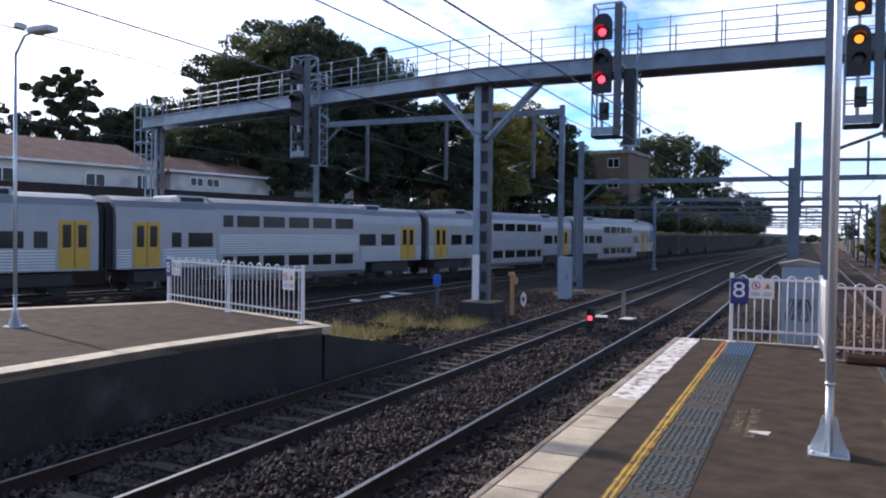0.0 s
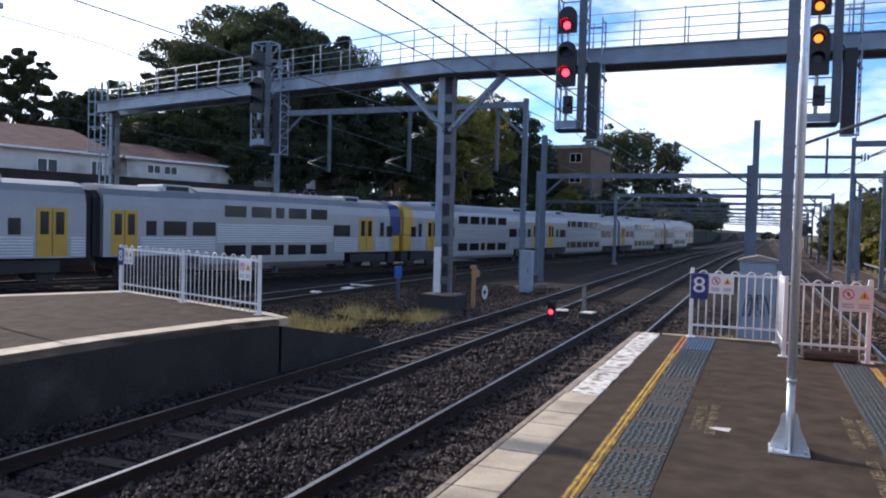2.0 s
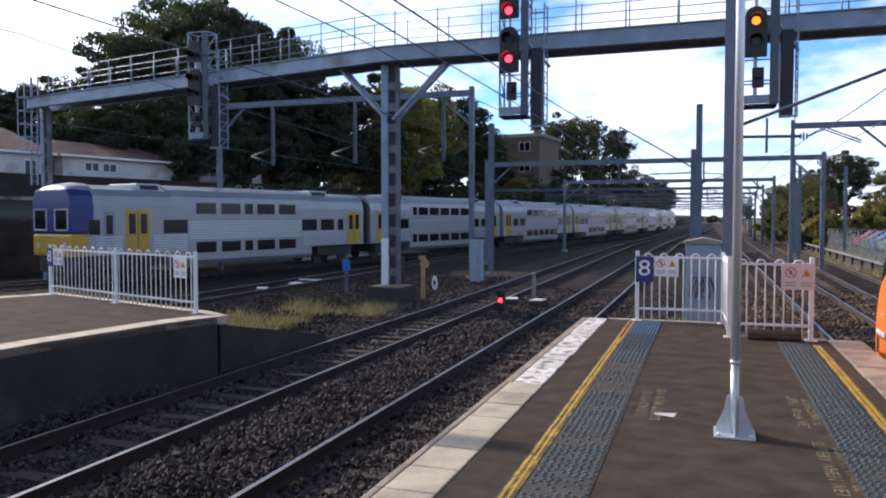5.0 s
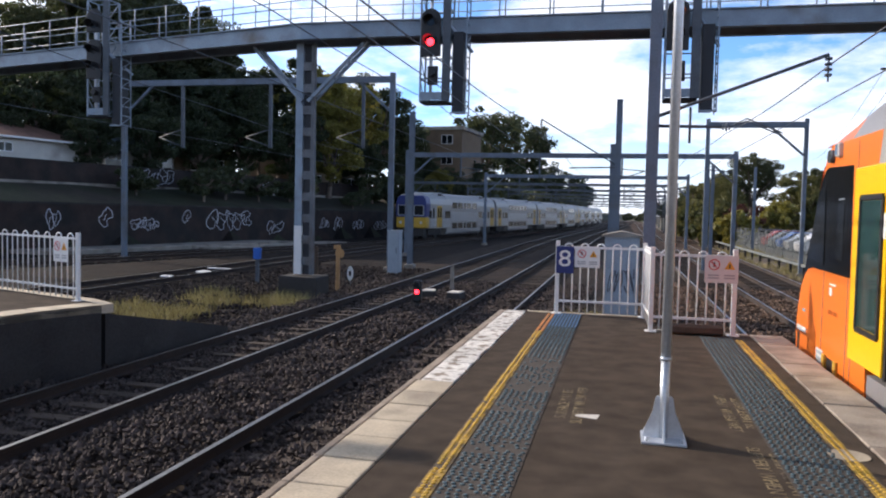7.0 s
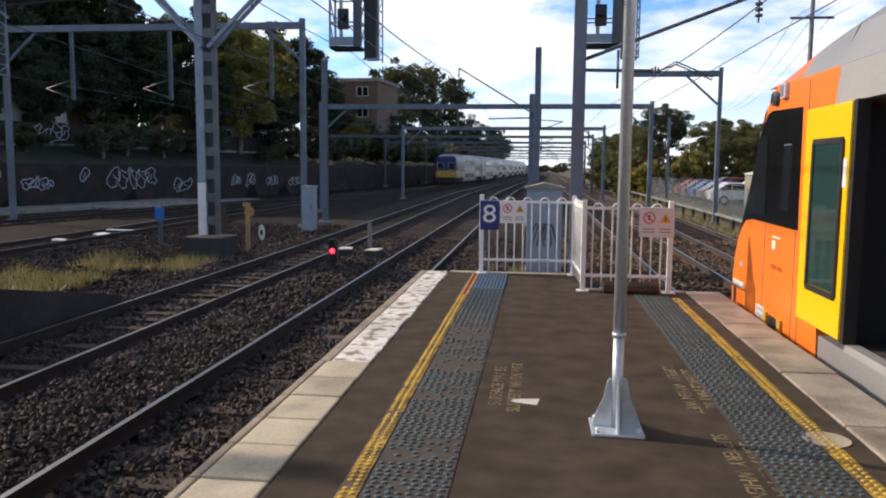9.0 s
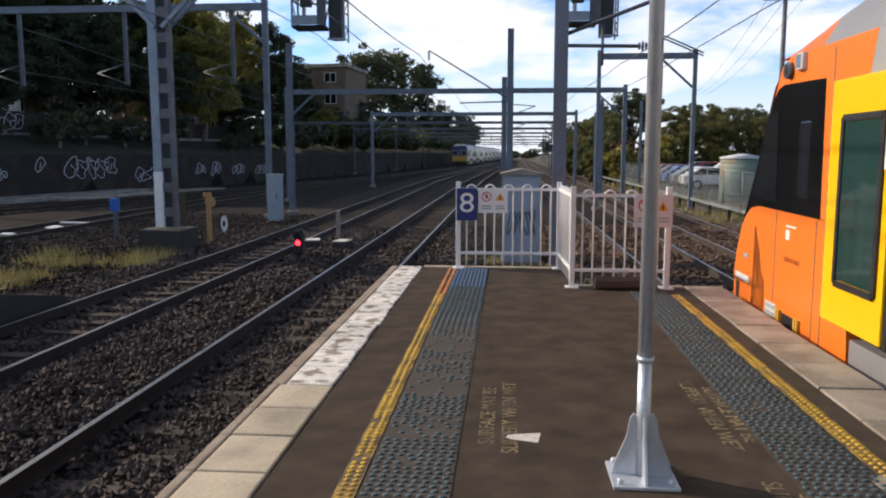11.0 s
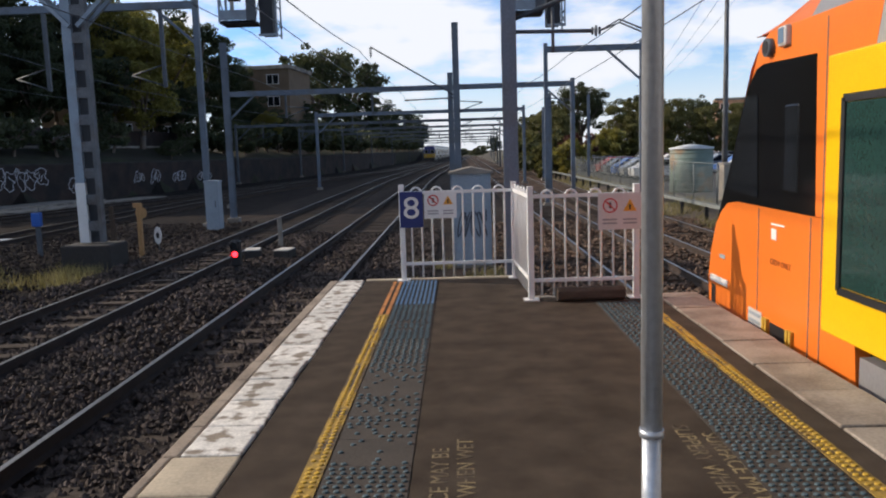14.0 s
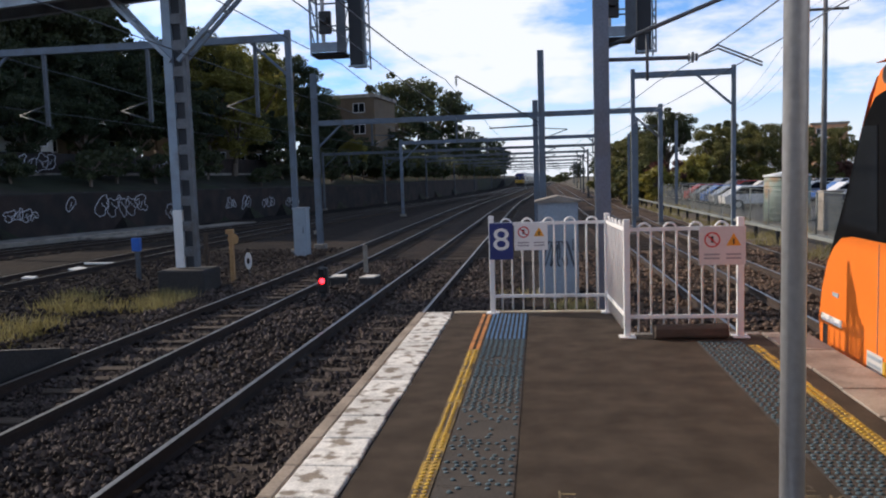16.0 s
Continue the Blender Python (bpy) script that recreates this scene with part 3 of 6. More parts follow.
def build_track(key, y0, y1, n_sleepers, start, label):
    f = LINES[key]
    tr = thing("railway_track", (0, 0, 0), label, "railway track", kind="structure")
    for off in (-0.755, 0.755):
        bm = B()
        rail_profile(bm, f, off, y0, y1, 4.0, False)
        r = part("rail", bm, RUST, tr)
        bm = B()
        rail_profile(bm, f, off, y0, y1, 4.0, True)
        part("running_surface", bm, RAIL_TOP, r, "polished rail head")
    bm = B()
    box(bm, -1.22, 1.22, -0.115, 0.115, -0.12, 0.0)
    me = finish(bm, 0.012, "sleeper")
    me.materials.append(SLEEPER)
    rnd = random.Random(key)
    for i in range(n_sleepers):
        y = start + i * 0.66
        s = part("sleeper", me, None, tr)
        s.location = (f(y) + rnd.uniform(-0.03, 0.03), y + rnd.uniform(-0.03, 0.03), RAIL_Z - (0.21 if key == "near" else 0.185) + rnd.uniform(-0.012, 0.008))
        s.rotation_euler = (0, 0, rnd.uniform(-0.015, 0.015))


build_track("near", -20, 420, 110, -1.0, "rusty steel railway track on dark sleepers and ballast")
build_track("second", -20, 420, 110, -1.0, "railway track with timber sleepers showing through the ballast")
build_track("third", -20, 420, 100, 14.0, "shaded railway track beyond the grass strip")
build_track("far", -30, 420, 60, 20.0, "curving railway track below the retaining wall")
build_track("right", -20, 420, 90, 8.0, "railway track beside the far platform edge")
build_track("goods", 4, 420, 60, 12.0, "rusty siding track beside the car park")


def build_stones():
    """Loose ballast between and beside the nearest tracks."""
    rng = np.random.default_rng(3)
    ico = np.array([(0, 0, 1), (0.9, 0, 0.2), (0.2, 0.9, 0.1), (-0.8, 0.4, 0.2), (-0.5, -0.8, 0.1), (0.4, -0.8, 0.3), (0, 0, -0.8)])
    tri = [(0, 1, 2), (0, 2, 3), (0, 3, 4), (0, 4, 5), (0, 5, 1), (6, 2, 1), (6, 3, 2), (6, 4, 3), (6, 5, 4), (6, 1, 5)]
    zones = [(-6.9, 0.0, 3.0, 14.0, 30000), (-7.2, 0.9, 14.0, 30.0, 17000), (-13.5, -7.0, 12.0, 36.0, 7000), (2.4, 10.2, 11.5, 32.0, 9000)]
    for z_n, (x0, x1, y0, y1, count) in enumerate(zones):
        n = count
        px, py = rng.uniform(x0, x1, n), rng.uniform(y0, y1, n)
        size = rng.uniform(0.022, 0.05, n) * (1.0 if z_n < 1 else 1.35)
        keep = np.ones(n, bool)
        for key in ("near", "second", "right"):
            c = np.array([LINES[key](v) for v in py])
            for off in (-0.755, 0.755):
                keep &= np.abs(px - c - off) > 0.07
        px, py, size = px[keep], py[keep], size[keep]
        n = len(px)
        hump = 0.07 * np.cos((px + 3.44) * 2 * np.pi / 3.56) if x0 > -8 and x1 < 1 else 0 * px
        pz = BED_Z + 0.075 + hump + 0.03 * np.sin(px * 5.1) * np.sin(py * 4.3) + rng.uniform(-0.03, 0.02, n)
        a = rng.uniform(0, 6.28, n)
        stretch = rng.uniform(0.6, 1.3, (n, 1, 3))
        v = ico[None] * stretch * size[:, None, None] + rng.normal(0, 0.006, (n, 7, 3))
        c, s = np.cos(a)[:, None], np.sin(a)[:, None]
        v = np.stack([v[..., 0] * c - v[..., 1] * s, v[..., 0] * s + v[..., 1] * c, v[..., 2]], -1) + np.stack([px, py, pz], -1)[:, None]
        faces = (np.array(tri)[None] + 7 * np.arange(n)[:, None, None]).reshape(-1, 3)
        me = bpy.data.meshes.new("ballast")
        me.from_pydata(v.reshape(-1, 3).tolist(), [], faces.tolist())
        me.materials.append(STONE_BROWN if x0 > 1 else STONE_SHADED if x1 < -6 else STONE)
        ob = new("ballast", me)
        tagged(ob, "loose rust-brown crushed stone round the sidings" if x0 > 1 else "loose dark grey-brown crushed stone between the rails", "ballast", kind="stuff")


build_stones()


# ---- hoop-top fences ----
def hoop_mesh(height, gap):
    bm = B()
    pts = [(0, 0, -0.08), (0, 0, height)]
    for i in range(1, 7):
        a = math.pi * i / 6
        pts.append((gap / 2 - gap / 2 * math.cos(a), 0, height + gap / 2 * math.sin(a)))
    pts.append((gap, 0, -0.08))
    pipe(bm, pts, 0.011, n=7)
    me = finish(bm, name="hoop_bar")
    for p in me.polygons:
        p.use_smooth = True
    me.materials.append(WHITE)
    return me


def fence(points, z, height, panels, label, name="platform_fence"):
    """White hoop-top fence along points; panels: pairs of bars in each stretch."""
    ob = thing(name, (points[0][0], points[0][1], z), label, "fence", "platform end fences")
    o = Vector((points[0][0], points[0][1], z))
    for i, p in enumerate(points):
        bm = B()
        q = Vector((*p, z)) - o
        box(bm, q.x - 0.03, q.x + 0.03, q.y - 0.03, q.y + 0.03, 0, height + 0.10)
        part("post", bm, WHITE, ob, bevel=0.006)
        bm = B()
        box(bm, q.x - 0.075, q.x + 0.075, q.y - 0.075, q.y + 0.075, 0.0, 0.012)
        part("base_plate", bm, WHITE, ob)
    for (a, b), n in zip(zip(points, points[1:]), panels):
        a, b = Vector((*a, z)) - o, Vector((*b, z)) - o
        d = (b - a).normalized()
        for h in (0.20, height):
            bm = B()
            beam(bm, a + d * 0.03 + Vector((0, 0, h)), b - d * 0.03 + Vector((0, 0, h)), 0.03, 0.035)
            part("rail", bm, WHITE, ob)
        L = (b - a).length
        pitch = (L - 0.10) / (2 * n)
        me = hoop_mesh(height - 0.12, pitch)
        for i in range(n):
            h = part("hoop_bar", me, None, ob)
            h.matrix_local = Matrix.Translation(a + d * (0.05 + pitch * (2 * i + 0.5)) + Vector((0, 0, 0.12))) @ d.to_track_quat("X", "Z").to_matrix().to_4x4()
    return ob


fence([(0.884, 12.46), (2.20, 12.46), (2.26, 11.06), (3.307, 11.06)], 0.004, 1.04, (5, 5, 4), "white hoop-top steel fence closing the platform end")
fence([(-6.95, 11.45), (-9.6, 12.37), (-12.4, 13.40)], LEFT_Z + 0.004, 1.04, (8, 8), "white hoop-top steel fence across the opposite platform end")


def notice(m, w, h, back, label, big=None):
    """A flat notice; big: a large figure instead of the warning signs."""
    ob = thing("platform_sign" if big else "warning_sign", m, label, "sign")
    bm = B()
    box(bm, -w / 2, w / 2, -0.004, 0.004, 0, h)
    part("panel", bm, back, ob, bevel=0.002)
    flat = Matrix.Rotation(radians(90), 4, "X")
    if big:
        letters(big, h * 0.86, Matrix.Translation((0, -0.006, h * 0.52)) @ flat @ Matrix.Diagonal((1.15, 1, 1, 1)), SIGNWHITE, "figure", ob, 0.002)
        return ob
    bm = B()
    r = h * 0.185
    for i in range(20):
        a0, a1 = 2 * math.pi * i / 20, 2 * math.pi * (i + 1) / 20
        beam(bm, (-w * 0.22 + r * math.cos(a0), -0.006, h * 0.66 + r * math.sin(a0)), (-w * 0.22 + r * math.cos(a1), -0.006, h * 0.66 + r * math.sin(a1)), 0.004, 0.013)
    beam(bm, (-w * 0.22 - r * 0.7, -0.006, h * 0.66 + r * 0.7), (-w * 0.22 + r * 0.7, -0.006, h * 0.66 - r * 0.7), 0.004, 0.013)
    part("prohibition_ring", bm, SIGNRED, ob)
    bm = B()
    box(bm, -w * 0.22 - 0.012, -w * 0.22 + 0.012, -0.0055, -0.004, h * 0.58, h * 0.75)
    part("pictogram", bm, BLACK, ob)
    bm = B()
    prism(bm, [(w * 0.24 - r, h * 0.50), (w * 0.24 + r, h * 0.50), (w * 0.24, h * 0.50 + r * 1.75)], -0.007, -0.004)
    part("warning_triangle", bm, SIGNORANGE, ob)
    bm = B()
    box(bm, w * 0.24 - 0.008, w * 0.24 + 0.008, -0.009, -0.007, h * 0.54, h * 0.68)
    part("pictogram", bm, BLACK, ob)
    bm = B()
    for k in range(2):
        box(bm, -w * 0.40, -w * 0.06, -0.006, -0.004, h * (0.25 - 0.10 * k), h * (0.30 - 0.10 * k))
        box(bm, w * 0.08, w * 0.40, -0.006, -0.004, h * (0.25 - 0.10 * k), h * (0.30 - 0.10 * k))
    part("small_print", bm, SIGNGREY, ob)
    return ob


notice(pose(1.00, 12.395, 0.64), 0.27, 0.42, NAVY, "navy blue platform number sign on white fence", "8")
notice(pose(1.34, 12.405, 0.74), 0.38, 0.32, SIGNWHITE, "white notice with red prohibition ring and orange triangle")
notice(pose(3.13, 11.00, 0.70), 0.42, 0.36, SIGNPINK, "faded pinkish notice with prohibition ring and warning triangle")
notice(pose(-7.35, 11.53, 0.56, 0, 0, -19), 0.42, 0.40, SIGNWHITE, "white warning notice wired to opposite fence")
notice(pose(-11.9, 13.14, 0.62, 0, 0, -19), 0.42, 0.36, SIGNWHITE, "white warning notice wired to opposite fence")
notice(pose(-12.28, 13.27, 0.58, 0, 0, -19), 0.27, 0.42, NAVY, "navy blue platform number sign on opposite fence", "8")
bm = B()
prism(bm, [(0.075 * math.cos(a) * (1.1 if k % 3 else 0.95), 0.072 + 0.072 * math.sin(a)) for k, a in enumerate(2 * math.pi * i / 12 for i in range(12))], -0.34, 0.34, Matrix.Rotation(radians(90), 4, "Z"))
log = thing("timber_block", pose(2.84, 11.0, 0.0, 0, 0, 3), "dark weathered timber log under the fence foot", "block")
part("block", bm, SLEEPER, log, bevel=0.012)


# ---- lamp posts on the platforms ----
def lamp_post(m, height, label, lean=0.0, head=True):
    ob = thing("platform_lamp_post", m, label, "lamp post", "platform lamp posts")
    bm = B()
    box(bm, -0.15, 0.15, -0.15, 0.15, 0.0, 0.018)
    part("base_plate", bm, POLE_GREY, ob, bevel=0.004)
    for i in range(4):
        bm = B()
        a = radians(90 * i)
        c, s = math.cos(a), math.sin(a)
        vs = [(0.025, 0.018), (0.14, 0.018), (0.125, 0.08), (0.075, 0.20), (0.06, 0.29), (0.045, 0.31), (0.025, 0.30)]
        prism(bm, vs, -0.006, 0.006, Matrix.Rotation(a, 4, "Z"))
        part("gusset", bm, POLE_GREY, ob)
        bm = B()
        tube(bm, (0.115 * (c - s), 0.115 * (c + s), 0.018), (0.115 * (c - s), 0.115 * (c + s), 0.045), 0.014, n=6)
        part("bolt", bm, POLE_GREY, ob)
    bm = B()
    tube(bm, (0, 0, 0.01), (0, 0, 0.56), 0.032, n=20)
    part("lower_pole", bm, POLE_GREY, ob)
    bm = B()
    tube(bm, (0, 0, 0.56), (0, 0, 0.585), 0.040, n=20)
    part("collar", bm, POLE_GREY, ob)
    bm = B()
    tube(bm, (0, 0, 0.575), (lean, 0, height), 0.035, 0.030, n=20)
    part("upper_pole", bm, POLE_GREY, ob)
    if head:
        bm = B()
        pipe(bm, [(lean, 0, height - 0.05), (lean + 0.25, 0, height + 0.28), (lean + 0.55, 0, height + 0.34)], 0.025, n=8)
        part("arm", bm, POLE_GREY, ob)
        bm = B()
        box(bm, lean + 0.45, lean + 1.0, -0.13, 0.13, height + 0.28, height + 0.40)
        part("lantern", bm, LIGHTGREY, ob, bevel=0.04)
        bm = B()
        box(bm, lean + 0.08, lean + 0.2, -0.1, 0.1, height + 0.42, height + 0.52)
        part("sensor", bm, LIGHTGREY, ob, bevel=0.02)
    return ob


lamp_post(pose(2.166, 5.90, 0.001), 6.2, "grey tubular steel lamp post bolted to the platform")
lamp_post(pose(-11.1, 8.35, LEFT_Z + 0.001), 5.0, "grey lamp post with outreach lantern on opposite platform")


# ---- signal bridge ----
BY = 23.2


def signal_head(parent, m, lit, material, n=2):
    """Round-topped black head; lit: which lens glows, counted from below."""
    h, w = 0.80 if n == 1 else 1.36, 0.29
    arch = [(-w, 0), (w, 0), (w, h - w)] + [(w * math.cos(radians(a)), h - w + w * math.sin(radians(a))) for a in (30, 60, 90, 120, 150)] + [(-w, h - w)]
    bm = B()
    prism(bm, arch, -0.05, 0.07)
    head = part("signal_head", bm, BLACK, parent, bevel=0.015)
    head.matrix_local = m
    for i in range(n):
        z = (0.22 if n == 1 else 0.40) + 0.56 * i
        bm = B()
        for k in range(9):
            a0, a1 = radians(-20 + 220 * k / 9), radians(-20 + 220 * (k + 1) / 9)
            q = [(0.17 * math.cos(a), y, z + 0.17 * math.sin(a)) for a in (a0, a1) for y in (-0.05, -0.36 if 20 < k * 24 < 190 else -0.24)]
            bm.faces.new([bm.verts.new(q[j]) for j in (0, 1, 3, 2)])
        part("hood", bm, BLACK, head, "sun hood over the lens")
        bm = B()
        disc(bm, (0, -0.052, z), 0.11, 16, (0, -1, 0), 0.02)
        part("lens", bm, material if i == lit else GLASS_DARK, head, "lit signal lens" if i == lit else "")
    return head


def signal_cage(x, top, label, colour, low_lit=0, back=0.0):
    ob = thing("railway_signal", (x, BY - 0.75 + back, 0), label, "railway signal", "bridge signals")
    floor = top - 4.0
    for dx in (-0.42, 0.42):
        for dy in (-0.28, 0.30):
            bm = B()
            box(bm, dx - 0.025, dx + 0.025, dy - 0.025, dy + 0.025, floor, top)
            part("cage_upright", bm, STEEL, ob)
    for k in range(7):
        z = floor + k * 4.0 / 6
        bm = B()
        for a, b in (((-0.42, -0.28), (0.42, -0.28)), ((0.42, -0.28), (0.42, 0.30)), ((0.42, 0.30), (-0.42, 0.30)), ((-0.42, 0.30), (-0.42, -0.28))):
            if k in (0, 1, 6) or a[1] == b[1] == 0.30 or a[0] == b[0]:
                beam(bm, (*a, z), (*b, z), 0.04, 0.035)
        part("cage_ring", bm, STEEL, ob)
        for sx in (1, -1) if k < 6 else ():
            bm = B()
            beam(bm, (0.42 * sx, -0.28 * sx, z), (0.42 * sx, 0.28 * sx, z + 0.66), 0.025, 0.025)
            part("cage_brace", bm, STEEL, ob)
    bm = B()
    box(bm, -0.42, 0.42, -0.30, 0.32, floor - 0.03, floor + 0.04)
    part("floor_grate", bm, CASE_SHADE, ob)
    bm = B()
    box(bm, -0.42, 0.42, -0.31, -0.285, floor + 0.05, floor + 0.28)
    part("toe_board", bm, STEEL, ob, "grey toe board")
    signal_head(ob, Matrix.Translation((-0.12, -0.32, top - 1.10)), 0, colour, 1)
    signal_head(ob, Matrix.Translation((-0.12, -0.32, top - 2.70)), low_lit, colour, 2)
    bm = B()
    box(bm, -0.20, 0.10, -0.34, -0.22, top - 3.52, top - 2.98)
    tube(bm, (-0.05, -0.34, top - 3.20), (-0.05, -0.50, top - 3.20), 0.10, n=12)
    part("lower_head", bm, BLACK, ob, "small unlit route indicator", bevel=0.02)
    bm = B()
    tube(bm, (-0.12, -0.24, floor + 0.2), (-0.12, -0.24, top - 0.3), 0.05, n=8)
    part("stem", bm, PALE, ob, "pale signal stem")
    bm = B()
    box(bm, 0.24, 0.47, -0.36, -0.31, floor + 0.02, top - 0.05)
    part("channel_post", bm, DARKSTEEL, ob, "grey channel post")
    bm = B()
    box(bm, 0.52, 0.84, -0.25, 0.25, top - 4.30, top - 2.0)
    part("equipment_case", bm, CASE_SHADE, ob, bevel=0.02)
    bm = B()
    for k in range(12):
        z = top - 4.3 + k * 0.32
        beam(bm, (0.93, -0.30, z), (0.93, 0.22, z), 0.025, 0.025)
        if k % 2 == 0:
            beam(bm, (0.93, -0.30, z), (0.93, 0.22, z + 0.32), 0.02, 0.02)
    for dy in (-0.30, 0.22):
        beam(bm, (0.93, dy, top - 4.35), (0.93, dy, top - 0.7), 0.035, 0.035)
    for z in (top - 4.32, top - 1.0):
        beam(bm, (0.50, -0.3, z), (0.95, -0.3, z), 0.05, 0.05)
    part("ladder", bm, STEEL, ob)
    bm = B()
    for dx in (0.38, -0.3):
        beam(bm, (dx, -0.1, top - 1.9), (dx, 0.8, top - 1.9), 0.08, 0.08)
    beam(bm, (0.45, -0.32, top - 1.85), (1.0, 0.25, top - 2.5), 0.06, 0.08)
    part("hanger", bm, STEEL, ob)
    return ob


BRIDGE_BEND = -7.95


def bent(name, bm, material, parent, label="", bevel=0.0):
    """A part of the bridge; past its middle column the shaded span turns away by 12.7 degrees."""
    c, k = math.cos(radians(12.7)), math.sin(radians(12.7))
    for v in bm.verts:
        if v.co.x < BRIDGE_BEND - 0.7:
            d, y = BRIDGE_BEND - v.co.x, v.co.y
            v.co.x, v.co.y = BRIDGE_BEND - d * c + y * k, d * k + y * c
    return part(name, bm, material, parent, label, bevel)


def signal_bridge():
    ob = thing("signal_bridge", (0, BY, 0), "blue-grey steel signal bridge with handrails across the tracks", "signal bridge")
    for dy in (-0.55, 0.55):
        bm = B()
        z0, z1 = 6.72, 7.22
        for xa, xb in ((-28.2, -7.95), (-7.95, 16)):
            prism(bm, [(-0.10, z0), (0.10, z0), (0.10, z0 + 0.03), (0.015, z0 + 0.03), (0.015, z1 - 0.03), (0.10, z1 - 0.03), (0.10, z1), (-0.10, z1), (-0.10, z1 - 0.03), (-0.015, z1 - 0.03), (-0.015, z0 + 0.03), (-0.10, z0 + 0.03)], xa, xb, Matrix.Translation((0, dy, 0)) @ Matrix.Rotation(radians(-90), 4, "Z"))
        bent("girder", bm, STEEL, ob)
        for i in range(31):
            x = -27.9 + i * 1.45
            bm = B()
            tube(bm, (x, dy, 7.2), (x, dy, 8.3), 0.022, n=6)
            bent("handrail_post", bm, STEEL, ob)
        for z in (7.72, 8.28):
            bm = B()
            tube(bm, (-28.0, dy, z), (-8.7, dy, z), 0.016, n=6)
            tube(bm, (-8.7, dy, z), (16, dy, z), 0.016, n=6)
            bent("handrail", bm, STEEL, ob)
    bm = B()
    box(bm, -28.1, -7.96, -0.5, 0.5, 7.16, 7.20)
    box(bm, -7.95, 16, -0.5, 0.5, 7.16, 7.20)
    bent("walkway", bm, DARKSTEEL, ob)
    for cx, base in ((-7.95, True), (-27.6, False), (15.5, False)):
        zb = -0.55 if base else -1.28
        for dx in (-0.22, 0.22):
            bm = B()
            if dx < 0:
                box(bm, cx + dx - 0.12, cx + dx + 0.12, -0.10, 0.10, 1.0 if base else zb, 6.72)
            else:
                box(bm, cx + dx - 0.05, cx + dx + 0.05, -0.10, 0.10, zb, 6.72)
            # flange away from the sun is shaded by a darker steel colour
            bent("column", bm, STEEL if dx < 0 else WEATHERED_SHADED, ob)
        if base:
            bm = B()
            box(bm, cx - 0.345, cx - 0.095, -0.11, 0.11, zb, 1.0)
            bent("white_column_foot", bm, WHITE, ob, "white painted column foot")
            bm = B()
            box(bm, cx - 0.68, cx + 0.62, -0.55, 0.55, -1.45, -0.58)
            bent("concrete_footing", bm, DARKWALL, ob, bevel=0.05)
        bm = B()
        box(bm, cx - 0.09, cx + 0.16, -0.02, 0.02, zb, 6.7)
        # shade between the flanges is put into the web's colour
        bent("web_plate", bm, CASE_SHADE, ob)
        for k in range(10):
            bm = B()
            z = zb + 0.3 + k * 0.68
            box(bm, cx - 0.10, cx + 0.17, -0.09, 0.09, z, z + 0.26)
            # battens share the darker tone, shade put into their colour
            bent("batten_plate", bm, WEATHERED_SHADED, ob)
        for s in (-1, 1):
            if cx < -20:
                break
            bm = B()
            for dy in (-0.18, 0.18):
                beam(bm, (cx + s * 0.1, dy, 4.9), (cx + s * 2.0, dy, 6.72), 0.09, 0.10)
            beam(bm, (cx + s * 1.4, -0.18, 6.12), (cx + s * 1.4, 0.18, 6.12), 0.07, 0.07)
            beam(bm, (cx + s * 0.9, -0.18, 5.65), (cx + s * 0.9, 0.18, 5.65), 0.07, 0.07)
            bent("knee_brace", bm, STEEL, ob)
    # caged access ladder at the shaded end
    bm = B()
    for dx in (-1.5, -1.0):
        beam(bm, (-26.9 + dx, -0.3, 3.2), (-26.7 + dx, -0.3, 8.2), 0.06, 0.06)
    for k in range(15):
        beam(bm, (-28.38 + 0.012 * k, -0.3, 3.4 + 0.32 * k), (-27.88 + 0.012 * k, -0.3, 3.4 + 0.32 * k), 0.03, 0.03)
    for k in range(6):
        z = 4.8 + 0.6 * k
        beam(bm, (-28.35, -0.9, z), (-27.8, -0.9, z), 0.04, 0.04)
        for x in (-28.35, -27.8):
            beam(bm, (x, -0.9, z), (x, -0.3, z), 0.04, 0.04)
    for x in (-28.35, -27.8):
        beam(bm, (x, -0.9, 4.8), (x, -0.9, 8.0), 0.04, 0.04)
    bent("ladder", bm, STEEL, ob, "caged steel access ladder")
    return ob


signal_bridge()
signal_cage(-3.58, 8.72, "caged railway signal showing two red lights below the bridge", RED_LAMP)
signal_cage(3.26, 8.72, "caged railway signal showing amber lights below the bridge", AMBER_LAMP, 1)
signal_cage(-16.1, 8.6, "unlit caged railway signal hanging on the shaded bridge", GLASS_DARK, 0, 1.8)


